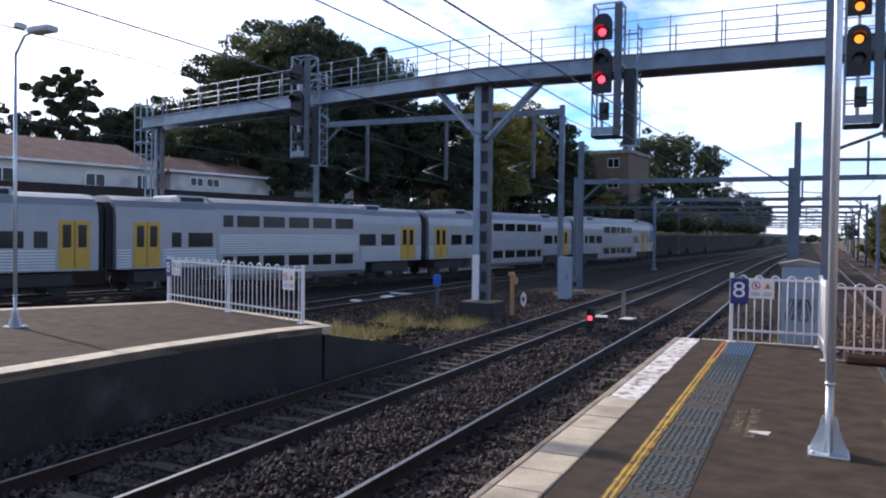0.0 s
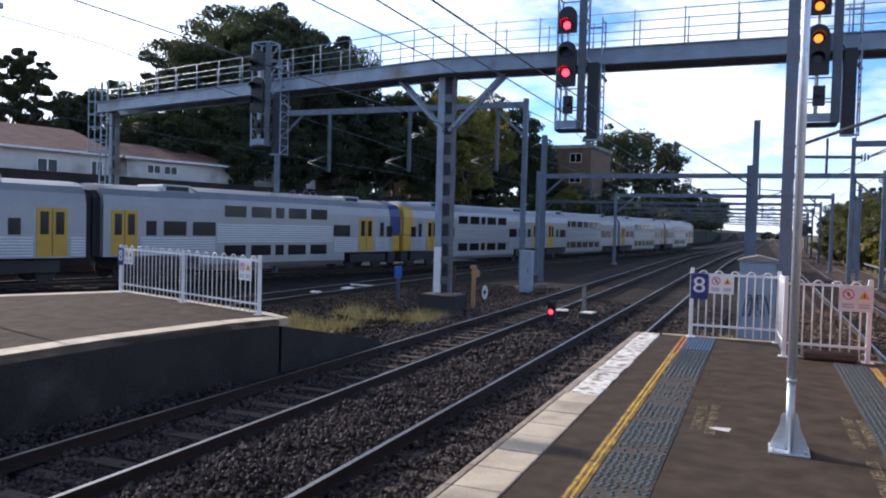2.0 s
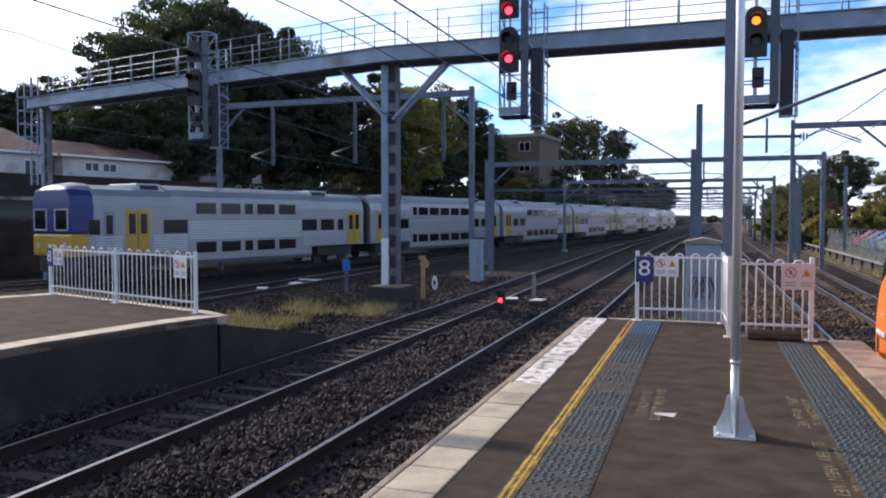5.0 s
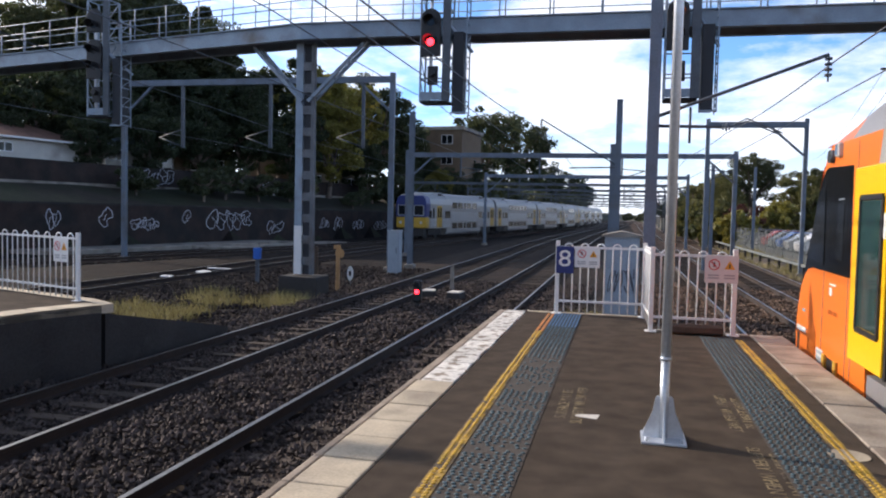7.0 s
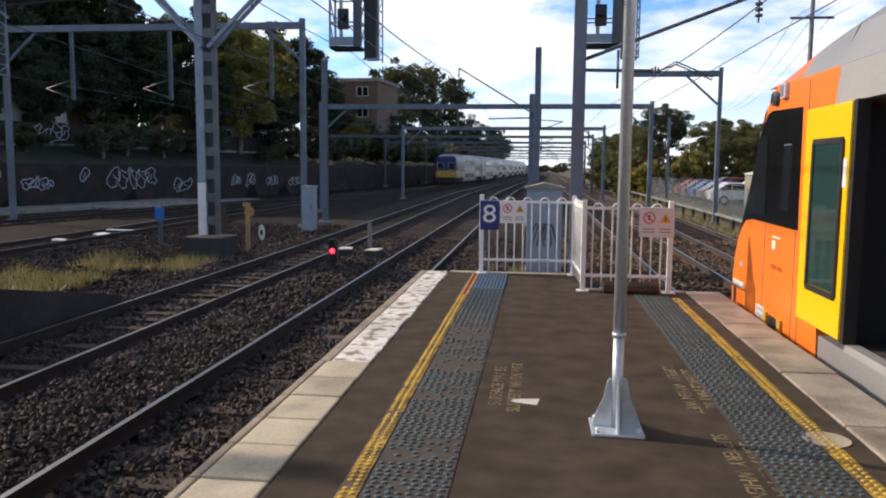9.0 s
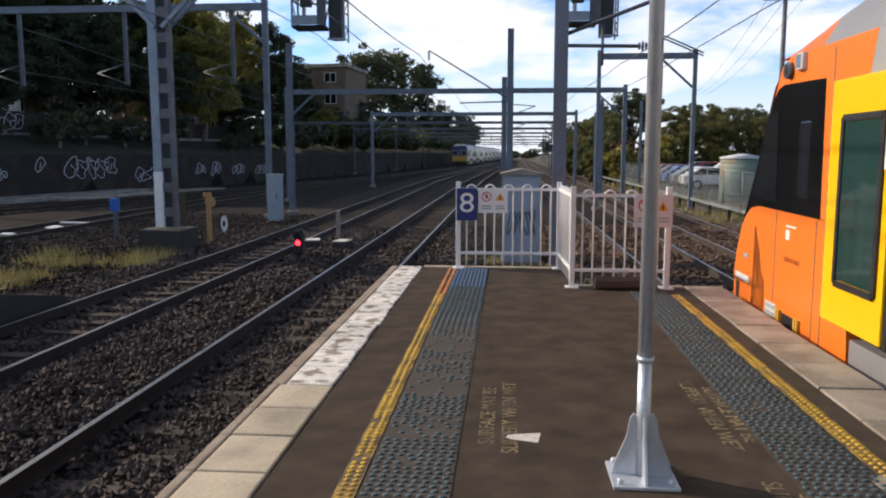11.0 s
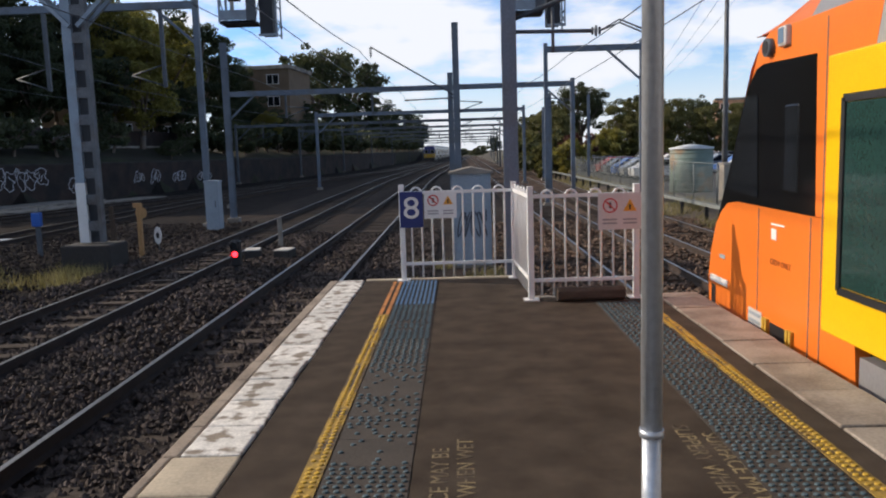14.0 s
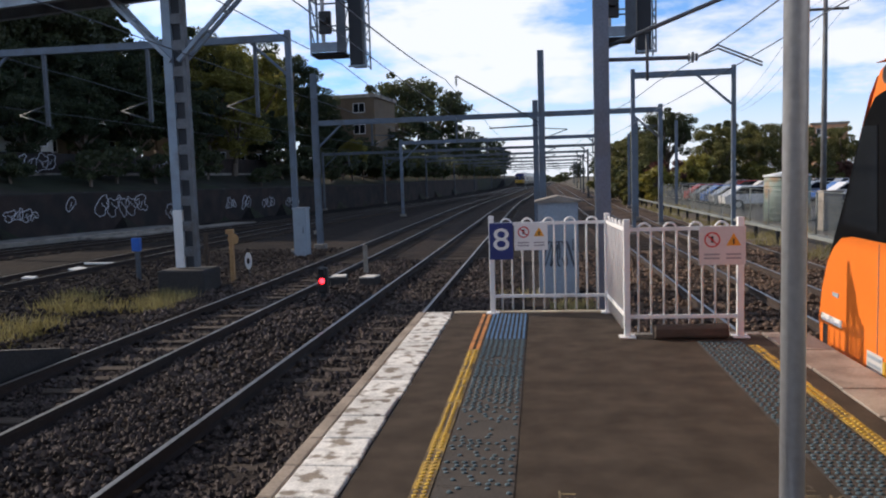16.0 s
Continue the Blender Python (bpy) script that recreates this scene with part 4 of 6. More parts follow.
# ---- overhead line masts and portals ----
def mast(x, y, top, w, label, base=BED_Z, paint=None):
    ob = thing("overhead_line_mast", (x, y, base), label, "mast", "overhead line masts")
    bm = B()
    h = top - base
    prism(bm, [(-w / 2, -w / 2), (w / 2, -w / 2), (w / 2, -w / 2 + 0.03), (0.015, -w / 2 + 0.03), (0.015, w / 2 - 0.03), (w / 2, w / 2 - 0.03), (w / 2, w / 2), (-w / 2, w / 2), (-w / 2, w / 2 - 0.03), (-0.015, w / 2 - 0.03), (-0.015, -w / 2 + 0.03), (-w / 2, -w / 2 + 0.03)], 0, h, Matrix.Rotation(radians(90), 4, "X") @ Matrix.Diagonal((1, 1, -1, 1)))
    for v in bm.verts:
        v.co = Vector((v.co.x, v.co.y, abs(v.co.z)))
    part("column", bm, paint or MAST_STEEL, ob)
    bm = B()
    box(bm, -w, w, -w, w, 0, 0.25)
    part("footing", bm, CONCRETE, ob, bevel=0.03)
    return ob


def cantilever(ob, z, reach, up, full=True):
    """Bracket arm with insulators, on a mast, towards +x for a positive reach."""
    s = 1 if reach > 0 else -1
    if full:
        bm = B()
        tube(bm, (0.1 * s, 0, z - 0.12), (reach * 0.62, 0, z - 0.16), 0.03, n=8)
        part("bracket_tube", bm, DARKSTEEL, ob)
    bm = B()
    tube(bm, (0.1 * s, 0, z), (reach, 0, z + up), 0.03, n=8)
    part("bracket_strut", bm, DARKSTEEL, ob)
    bm = B()
    for k in range(4):
        tube(bm, (reach, 0, z + up - 0.05 - 0.09 * k), (reach, 0, z + up - 0.09 - 0.09 * k), 0.06, n=10)
    tube(bm, (reach, 0, z + up), (reach, 0, z + up - 0.45), 0.015, n=6)
    part("insulator", bm, DARKSTEEL, ob)


def portal(y, x0, x1, z, label, w=0.22, brace=True, drop=1.5, paint=MAST_STEEL):
    ob = thing("overhead_line_portal", (0, y, BED_Z), label, "portal", "overhead line portals")
    for x in (x0, x1):
        bm = B()
        box(bm, x - w / 2, x + w / 2, -w / 2, w / 2, 0, z - BED_Z + 0.15)
        part("leg", bm, paint, ob)
        bm = B()
        box(bm, x - w, x + w, -w, w, 0, 0.2)
        part("footing", bm, CONCRETE, ob)
    bm = B()
    box(bm, x0 + w / 2, x1 - w / 2, -w / 2, w / 2, z - BED_Z - 0.28, z - BED_Z)
    part("crossbeam", bm, paint, ob)
    if brace:
        for x, s in ((x0, 1), (x1, -1)) if drop else ((x1, -1),):
            bm = B()
            beam(bm, (x + s * 0.1, 0, z - BED_Z - 1.6), (x + s * 1.6, 0, z - BED_Z - 0.25), 0.1, 0.1)
            part("knee_brace", bm, paint, ob)
    n = max(2, int((x1 - x0) / 4))
    for i in range(n if drop else 0):
        x = x0 + (i + 0.7) * (x1 - x0) / n
        bm = B()
        low, s, h = z - BED_Z - drop, -1 if drop > 2 else 1, 0.07 if drop > 2 else 0.05
        box(bm, x - h, x + h, -h, h, low, z - BED_Z - 0.27)
        tube(bm, (x, 0, low + 0.05), (x + 1.3 * s, 0, low + 0.5), 0.03, n=6)
        tube(bm, (x, 0, low + 0.6 + 0.3 * (s < 0)), (x + 1.3 * s, 0, low + 0.5), 0.03, n=6)
        part("drop_bracket", bm, DARKSTEEL, ob)
    return ob


m5 = mast(2.32, 14.5, 6.2, 0.20, "dark steel overhead mast with bracket arms beside the fence")
cantilever(m5, 4.6, 2.8, 1.0, False)
bm = B()
tube(bm, (0.1, 0, 4.42), (1.19, 0, 4.40), 0.028, n=8)
part("bracket_tube", bm, DARKSTEEL, m5)
bm = B()
tube(bm, (0.62, 0, 4.74), (0.62, 0, 4.12), 0.022, n=8)
part("hanger_rod", bm, DARKSTEEL, m5)
for k in range(3):
    bm = B()
    tube(bm, (1.16 + 0.05 * k, 0, 4.40), (1.18 + 0.05 * k, 0, 4.40), 0.075 if k == 1 else 0.055, n=12)
    part("insulator", bm, DARKSTEEL, m5)
for z in (0.0, 0.045):
    bm = B()
    pipe(bm, [(1.28, 0, 4.40), (1.55, 0, 4.50 + z), (2.15, 0.1, 4.26 + z)], 0.012, n=6)
    part("registration_arm", bm, DARKSTEEL, m5)
m4 = mast(1.6, 35.0, 6.6, 0.26, "tall dark steel overhead mast between the tracks")
cantilever(m4, 5.05, -3.4, 2.0)
mast(1.35, 36.0, 4.75, 0.22, "shorter steel overhead mast between the tracks")
portal(34.5, -22.6, -8.6, 7.7, "grey steel portal reaching over the shaded tracks", drop=3.3)
m3 = mast(-8.1, 36.2, 6.3, 0.24, "slim steel overhead mast beyond the portal")
portal(46.5, -11.2, 8.0, 5.15, "long blue-grey steel portal across all tracks")
portal(66, -9.7, 7.0, 4.85, "steel portal across the tracks, seen against the sky")
for y, b in ((85, 7.4), (105, 7.8), (128, 8.5), (155, 9.5), (190, 10.5), (235, 12), (290, 14)):
    # darker steel than the near portals, standing in for shade by the trees
    portal(y, wall_x(y) + 0.35, b, 4.9, "distant steel portal across the tracks", brace=y < 120, paint=DARKSTEEL)
portal(40.5, 5.85, 10.35, 6.25, "small grey steel portal over the siding tracks", w=0.18, drop=0)
mast(11.5, 62, 5.4, 0.2, "plain grey steel mast beside the car park", -1.0)
mast(9.0, 70, 5.0, 0.2, "plain grey steel mast beside the sidings")
mast(7.4, 52, 4.9, 0.2, "plain grey steel mast beside the sidings")


def wire(pts, label, r=0.012, sag=0.25):
    bm = B()
    run = [Vector(pts[0])]
    for a, b in zip(pts, pts[1:]):
        a, b = Vector(a), Vector(b)
        run += [a.lerp(b, k / 8) - Vector((0, 0, sag * 4 * (k / 8) * (1 - k / 8))) for k in range(1, 9)]
    pipe(bm, run, r, n=5)
    ob = thing("overhead_wire", (0, 0, 0), label, "cable", "overhead wires")
    part("cable", bm, DARKSTEEL, ob)
    return ob


for key, zs, zc in (("near", (4.2, 4.45, 5.0, 5.1, 5.0), 3.95), ("second", (5.4, 5.55, 5.7, 5.3, 5.0), 4.15), ("third", (6.6, 6.4, 5.6, 5.1, 5.0), 4.25), ("right", (4.3, 4.35, 4.6, 5.0, 5.0), 3.7)):
    f = LINES[key]
    ys = [-12, 15, 30, 46, 66, 85, 105, 128, 155, 190, 235, 290]
    zs = zs + (5.0,) * (len(ys) - len(zs))
    wire([(f(y), y, z) for y, z in zip(ys, zs)], "sagging dark catenary wire above the track", 0.014, 0.10)
    wire([(f(y), y, zc) for y in ys], "thin dark contact wire above the track", 0.010, 0.03)


# ---- small trackside things ----
def dwarf_signal(m):
    ob = thing("dwarf_signal", m, "low black dwarf signal with a lit red lamp", "railway signal")
    bm = B()
    box(bm, -0.05, 0.05, -0.05, 0.05, 0, 0.30)
    part("stem", bm, BLACK, ob)
    bm = B()
    box(bm, -0.12, 0.12, -0.08, 0.10, 0.24, 0.86)
    part("case", bm, BLACK, ob, bevel=0.05)
    bm = B()
    disc(bm, (0, -0.082, 0.54), 0.065, 16, (0, -1, 0), 0.02)
    part("red_lens", bm, RED_LAMP, ob, "glowing red lens")
    bm = B()
    tube(bm, (0, -0.08, 0.54), (0, -0.17, 0.54), 0.085, n=14, caps=False)
    tube(bm, (0, -0.08, 0.74), (0, -0.17, 0.74), 0.085, n=14, caps=False)
    part("hood", bm, BLACK, ob)


def point_motor(m, label):
    ob = thing("trackside_box", m, label, "equipment box", "trackside boxes")
    bm = B()
    box(bm, -0.22, 0.22, -0.28, 0.28, 0, 0.30)
    part("case", bm, DARKWALL, ob, bevel=0.02)
    bm = B()
    box(bm, -0.20, 0.20, -0.27, 0.27, 0.302, 0.335)
    part("lid", bm, WHITE_MARK, ob, "pale lid", bevel=0.015)


dwarf_signal(pose(-3.66, 21.1, BED_Z + 0.04))
point_motor(pose(-4.02, 23.9, BED_Z + 0.02, 0, 0, 12), "low concrete cable box with pale lid")
point_motor(pose(-3.12, 23.7, BED_Z + 0.02, 0, 0, -8), "low concrete cable box with pale lid")


def small_post(name, x, y, h, material, label, category, extra=None):
    ob = thing(name, (x, y, BED_Z), label, category)
    bm = B()
    box(bm, -0.06, 0.06, -0.06, 0.06, 0, h)
    part("post", bm, material, ob, bevel=0.01)
    if extra:
        extra(ob, h)
    return ob


def round_board(ob, h):
    bm = B()
    disc(bm, (0.10, -0.08, h - 0.25), 0.17, 18, (0, -1, 0), 0.03)
    part("round_board", bm, TIMBER, ob, "round yellow-brown board")
    bm = B()
    box(bm, -0.13, 0.10, -0.10, 0.02, h - 0.10, h + 0.03)
    part("cap", bm, TIMBER, ob)


def blue_case(ob, h):
    bm = B()
    box(bm, -0.13, 0.13, -0.12, 0.06, h - 0.42, h)
    part("blue_box", bm, BLUEPAINT, ob, "bright blue telephone box", bevel=0.02)
    bm = B()
    tube(bm, (0.06, 0, h), (0.06, 0, h + 0.18), 0.012, n=6)
    part("aerial", bm, DARKSTEEL, ob)


small_post("timber_marker", -7.75, 25.6, 1.55, TIMBER, "bare timber marker post with round board", "marker post", round_board)
small_post("blue_phone_post", -11.15, 26.3, 1.35, DARKSTEEL, "grey post carrying a small blue box", "phone post", blue_case)
small_post("short_stake", -8.55, 25.6, 1.5, SLEEPER, "weathered short stake beside the tower", "stake")
small_post("short_stake", -3.75, 26.0, 1.0, CONCRETE, "weathered short stake between the tracks", "stake")
ob = thing("oval_marker", (-7.75, 26.9, BED_Z), "white oval marker plate on a short stem", "marker")
bm = B()
tube(bm, (0, 0, 0), (0, 0, 0.25), 0.02, n=6)
part("stem", bm, DARKSTEEL, ob)
bm = B()
disc(bm, (0, -0.02, 0.5), 0.27, 20, (0, -1, 0), 0.03)
for v in bm.verts:
    v.co.x *= 0.42
part("plate", bm, SIGNWHITE, ob)
bm = B()
disc(bm, (0, -0.055, 0.5), 0.10, 16, (0, -1, 0), 0.005)
for v in bm.verts:
    v.co.x *= 0.5
part("black_spot", bm, BLACK, ob)


def cabinet(m, w, d, h, material, label, name="equipment_cabinet", gable=0.0):
    ob = thing(name, m, label, "cabinet")
    bm = B()
    box(bm, -w / 2, w / 2, -d / 2, d / 2, 0.06, h)
    body = part("body", bm, material, ob, bevel=0.01)
    bm = B()
    box(bm, -w / 2 - 0.03, w / 2 + 0.03, -d / 2 - 0.03, d / 2 + 0.03, 0, 0.07)
    part("plinth", bm, CONCRETE, ob)
    bm = B()
    if gable:
        prism(bm, [(-w / 2 - 0.08, h), (w / 2 + 0.08, h), (w / 2 + 0.08, h + 0.04), (0, h + gable), (-w / 2 - 0.08, h + 0.04)], -d / 2 - 0.08, d / 2 + 0.08)
    else:
        box(bm, -w / 2 - 0.03, w / 2 + 0.03, -d / 2 - 0.03, d / 2 + 0.03, h, h + 0.06)
    part("roof", bm, CONCRETE if gable else material, ob)
    bm = B()
    box(bm, -w / 2 + 0.06, w / 2 - 0.06, -d / 2 - 0.012, -d / 2, 0.15, h - 0.08)
    door = part("door", bm, material, ob, bevel=0.004)
    bm = B()
    box(bm, w / 2 - 0.14, w / 2 - 0.11, -d / 2 - 0.035, -d / 2 - 0.012, h * 0.5, h * 0.62)
    part("handle", bm, DARKSTEEL, door)
    return ob


hut = cabinet(pose(1.87, 22.3, BED_Z), 0.92, 1.2, 2.25, HUT, "pale blue sheet-metal relay hut with graffiti", "relay_hut", 0.16)
for k in range(4):
    bm = B()
    pts = []
    for i in range(14):
        a = i / 14 * 6.28 + k
        pts.append((-0.24 + 0.16 * k + 0.11 * math.cos(a), -0.615, 1.05 + 0.3 * math.sin(a * 1.3 + k)))
    pipe(bm, pts, 0.016, n=4)
    part("graffiti_stroke", bm, DARKSTEEL, hut, "dark spray-paint scrawl")
cabinet(pose(-7.9, 33.0, BED_Z), 0.52, 0.5, 1.9, HUT, "tall pale blue-grey trackside equipment cabinet")


# ---- silver double-deck train ----
CAR, HALF = 20.4, 1.46
BODY = [(-HALF, 0.62), (-1.30, 0.40), (1.30, 0.40), (HALF, 0.62), (HALF, 3.25), (1.36, 3.75), (1.12, 4.08), (0.70, 4.27), (0.0, 4.33), (-0.70, 4.27), (-1.12, 4.08), (-1.36, 3.75), (-HALF, 3.25)]
END = [(-HALF, 1.05), (HALF, 1.05), (HALF, 3.25), (1.36, 3.75), (1.12, 4.08), (0.70, 4.27), (0.0, 4.33), (-0.70, 4.27), (-1.12, 4.08), (-1.36, 3.75), (-HALF, 3.25)]


def pane(ob, side, y0, y1, z0, z1, name="window", material=None, proud=0.012):
    bm = B()
    x = side * HALF
    box(bm, min(x, x + side * proud), max(x, x + side * proud), y0, y1, z0, z1)
    return part(name, bm, material or GLASS_DARK, ob, bevel=0.004 if name == "window" else 0.0)


DECK_PLAIN = ((-4.0, -2.65), (-2.36, -1.02), (-0.74, 0.62), (0.90, 2.25), (2.50, 3.84), (4.05, 4.62))
DECK_CAB = ((-3.52, -2.25), (-1.90, -0.60), (-0.28, 0.30), (0.62, 1.94), (2.28, 3.62))


def train_car(cab, label, hood=None):
    ob = thing("train_carriage", (0, 0, 0), label, "train carriage", "silver train carriages")
    L = CAR / 2
    bm = B()
    prism(bm, BODY, -5.0, 5.0)
    part("lower_body", bm, SILVER, ob)
    y0 = -L + (0.8 if cab else 0.25)
    low_roof = [(x, z if z < 3.3 else 3.25 + (z - 3.25) * 0.90) for x, z in END]
    for ya, yb in ((y0, -5.0), (5.0, L - 0.25)):
        bm = B()
        prism(bm, low_roof, ya, yb)
        part("end_body", bm, SILVER, ob)
    for sy in (1,) if cab else (1, -1):
        bm = B()
        prism(bm, [(-1.2, 1.1), (1.2, 1.1), (1.2, 3.6), (0.9, 3.9), (-0.9, 3.9), (-1.2, 3.6)], *sorted((sy * (L - 0.25), sy * (L + 0.08))))
        part("gangway", bm, RUBBER, ob, "black ribbed gangway bellows")
    for yb in (-7.4, 7.4):
        bm = B()
        box(bm, -1.2, 1.2, yb - 1.6, yb + 1.6, 0.45, 0.95)
        bogie = part("bogie", bm, SILVER_DARK, ob)
        for dy in (-1.2, 1.2):
            for s in (-1, 1):
                bm = B()
                tube(bm, (s * 0.68, yb + dy, 0.46), (s * 0.80, yb + dy, 0.46), 0.46, n=20)
                part("wheel", bm, SILVER_DARK, bogie)
    # sunk roof wells with air conditioning at both ends of the upper deck
    for ya, yb in ((-6.6, -5.3), (5.3, 6.8)):
        bm = B()
        box(bm, -1.05, 1.05, ya, yb, 3.95, 4.34)
        unit = part("roof_unit", bm, ROOF_GREY, ob, bevel=0.06)
        for s in (1, -1):
            bm = B()
            box(bm, *sorted((s * 1.05, s * 1.07)), ya + 0.15, yb - 0.15, 4.06, 4.26)
            part("grille", bm, BLACK, unit, "dark grille")
    deck = DECK_CAB if cab else DECK_PLAIN
    saloon = ((-5.46, -4.06), (4.15, 5.46), (5.82, 7.03), (7.40, 7.92)) if cab else ((-7.50, -6.33), (-5.85, -4.52), (5.20, 6.50), (6.86, 7.34))
    doors = (-6.88, 8.97) if cab else (-8.68, 8.55)
    flutes = ((-4.0, 4.1, 1.66, 8), (-9.0, -7.7, 1.12, 7), (-6.1, -4.1, 1.12, 7), (4.2, 8.2, 1.12, 7)) if cab else ((-4.4, 4.9, 1.66, 8), (-9.9, -9.4, 1.12, 7), (-7.95, -4.6, 1.12, 7), (5.05, 7.8, 1.12, 7), (9.3, 9.9, 1.12, 7))
    for s in (1, -1):
        for ya, yb in deck:
            pane(ob, s, ya, yb, 2.92, 3.48)
            pane(ob, s, ya, yb, 0.98, 1.52)
        for ya, yb in saloon:
            pane(ob, s, ya, yb, 1.98, 2.64)
        for yd in doors:
            d = pane(ob, s, yd - 0.62, yd + 0.62, 1.12, 3.08, "door", TYELLOW, 0.02)
            x = s * (HALF + 0.02)
            for dy in (-0.31, 0.31):
                bm = B()
                box(bm, min(x, x + s * 0.01), max(x, x + s * 0.01), yd + dy - 0.17, yd + dy + 0.17, 2.0, 2.92)
                part("door_window", bm, GLASS_DARK, d)
            bm = B()
            box(bm, min(x, x + s * 0.012), max(x, x + s * 0.012), yd - 0.012, yd + 0.012, 1.15, 3.06)
            part("door_seam", bm, BLACK, d)
        if cab:
            pane(ob, s, -9.35, -8.80, 1.98, 2.64)
            cd = pane(ob, s, -8.62, -8.05, 1.12, 3.05, "cab_door", SILVER_SHADE, 0.015)
            bm = B()
            x = s * (HALF + 0.015)
            box(bm, min(x, x + s * 0.01), max(x, x + s * 0.01), -8.5, -8.17, 2.0, 2.85)
            part("door_window", bm, GLASS_DARK, cd)
        # fluted panels between the decks and below the end windows
        for ya, yb, z, n in flutes:
            bm = B()
            prism(bm, [(-0.01, 0), (0.05, 0.018), (0.05, 0.055), (-0.01, 0.073)], ya, yb)
            for v in bm.verts:
                v.co.x *= s
            flute = finish(bm, name="flute")
            flute.materials.append(STAINLESS)
            for k in range(n):
                o = part("flute", flute, None, ob)
                o.location = (s * HALF, 0, z + k * 0.118)
    if cab:
        bm = B()
        nose = [(-HALF, 1.05), (HALF, 1.05), (HALF, 2.05), (-HALF, 2.05)]
        prism(bm, nose, -L + 0.05, y0 + 0.15)
        part("cab_front", bm, TYELLOW, ob, "yellow lower cab front", bevel=0.12)
        bm = B()
        prism(bm, [(-HALF - 0.004, 2.05), (HALF + 0.004, 2.05), (HALF + 0.004, 3.25), (1.38, 3.70), (1.14, 3.97), (-1.14, 3.97), (-1.38, 3.70), (-HALF - 0.004, 3.25)], -L + 0.05, y0 + 0.35)
        part("cab_hood", bm, hood or TBLUE, ob, "painted upper cab front", bevel=0.06)
        # silver cap rising from the flat front to the full roof
        arch = [(1.16, 3.93), (1.10, 4.09), (0.70, 4.27), (0.0, 4.33), (-0.70, 4.27), (-1.10, 4.09), (-1.16, 3.93)]
        steps = ((-L + 0.10, 0.06), (-L + 0.22, 0.45), (-L + 0.45, 0.74), (-L + 0.80, 0.90), (y0 + 0.4, 0.93))
        bm = B()
        rings = [[bm.verts.new((x * (0.94 + 0.06 * min(1, q * 1.2)), y, 3.93 + (z - 3.93) * q)) for x, z in arch] for y, q in steps]
        for a, b in zip(rings, rings[1:]):
            for k in range(len(arch) - 1):
                bm.faces.new((a[k], a[k + 1], b[k + 1], b[k])).smooth = True
        bm.faces.new(rings[0])
        part("cab_roof", bm, SILVER, ob, "silver roof cap over the cab")
        for dx in (-0.78, 0.78):
            bm = B()
            box(bm, dx - 0.42, dx + 0.42, -L + 0.02, -L + 0.052, 2.25, 3.05)
            w = part("windscreen", bm, GLASS_DARK, ob, bevel=0.01)
            bm = B()
            for a, b in (((-0.46, 2.2), (0.46, 2.2)), ((-0.46, 3.1), (0.46, 3.1)), ((-0.46, 2.2), (-0.46, 3.1)), ((0.46, 2.2), (0.46, 3.1))):
                beam(bm, (dx + a[0], -L + 0.03, a[1]), (dx + b[0], -L + 0.03, b[1]), 0.05, 0.05)
            part("window_frame", bm, LIGHTGREY, w)
        for dx in (-1.0, 1.0):
            bm = B()
            disc(bm, (dx, -L + 0.045, 1.55), 0.13, 14, (0, -1, 0), 0.03)
            part("headlight", bm, LIGHTGREY, ob)
        bm = B()
        box(bm, -1.2, 1.2, -L + 0.2, -L + 0.9, 0.35, 1.05)
        part("pilot", bm, SILVER_DARK, ob, bevel=0.05)
    return ob


CARS = []


def build_silver_train():
    cab = train_car(True, "silver double-deck train carriage with blue and yellow cab")
    plain = train_car(False, "silver double-deck train carriage with yellow doors")
    CARS.extend([cab, plain, copy_thing(plain, Matrix()), copy_thing(cab, Matrix()), train_car(True, "silver double-deck train carriage with yellow cab", TYELLOW), copy_thing(plain, Matrix()), copy_thing(plain, Matrix()), copy_thing(cab, Matrix())])


build_silver_train()
PITCH = 20.6


S_Y = np.arange(-160.0, 520.0, 0.5)
S_X = np.array([train_line(y) for y in S_Y])
S_S = np.r_[0, np.cumsum(np.hypot(np.diff(S_X), np.diff(S_Y)))]
S_S -= np.interp(30.0, S_Y, S_S)


def on_line(s):
    return Vector((float(np.interp(s, S_S, S_X)), float(np.interp(s, S_S, S_Y)), RAIL_Z))


def rear_at(t):
    return -46.9 + 21.2 * (t - 3.0) - 0.04 * (t - 3.0) ** 2


def car_pose(i, t):
    mid = rear_at(t) + PITCH * (i + 0.5)
    a, b = on_line(mid - 7.4), on_line(mid + 7.4)
    d = b - a
    m = Matrix.Translation((a + b) / 2) @ Matrix.Rotation(-math.atan2(d.x, d.y), 4, "Z")
    return m @ Matrix.Rotation(math.pi, 4, "Z") if i in (1, 3, 5, 7) else m


def motions():
    for i, car in enumerate(CARS):
        walk(car, [(k * 0.5, car_pose(i, k * 0.5)) for k in range(33)])


# ---- orange and yellow train standing at the platform ----
NOSE_Y, TX = 11.63, 5.58


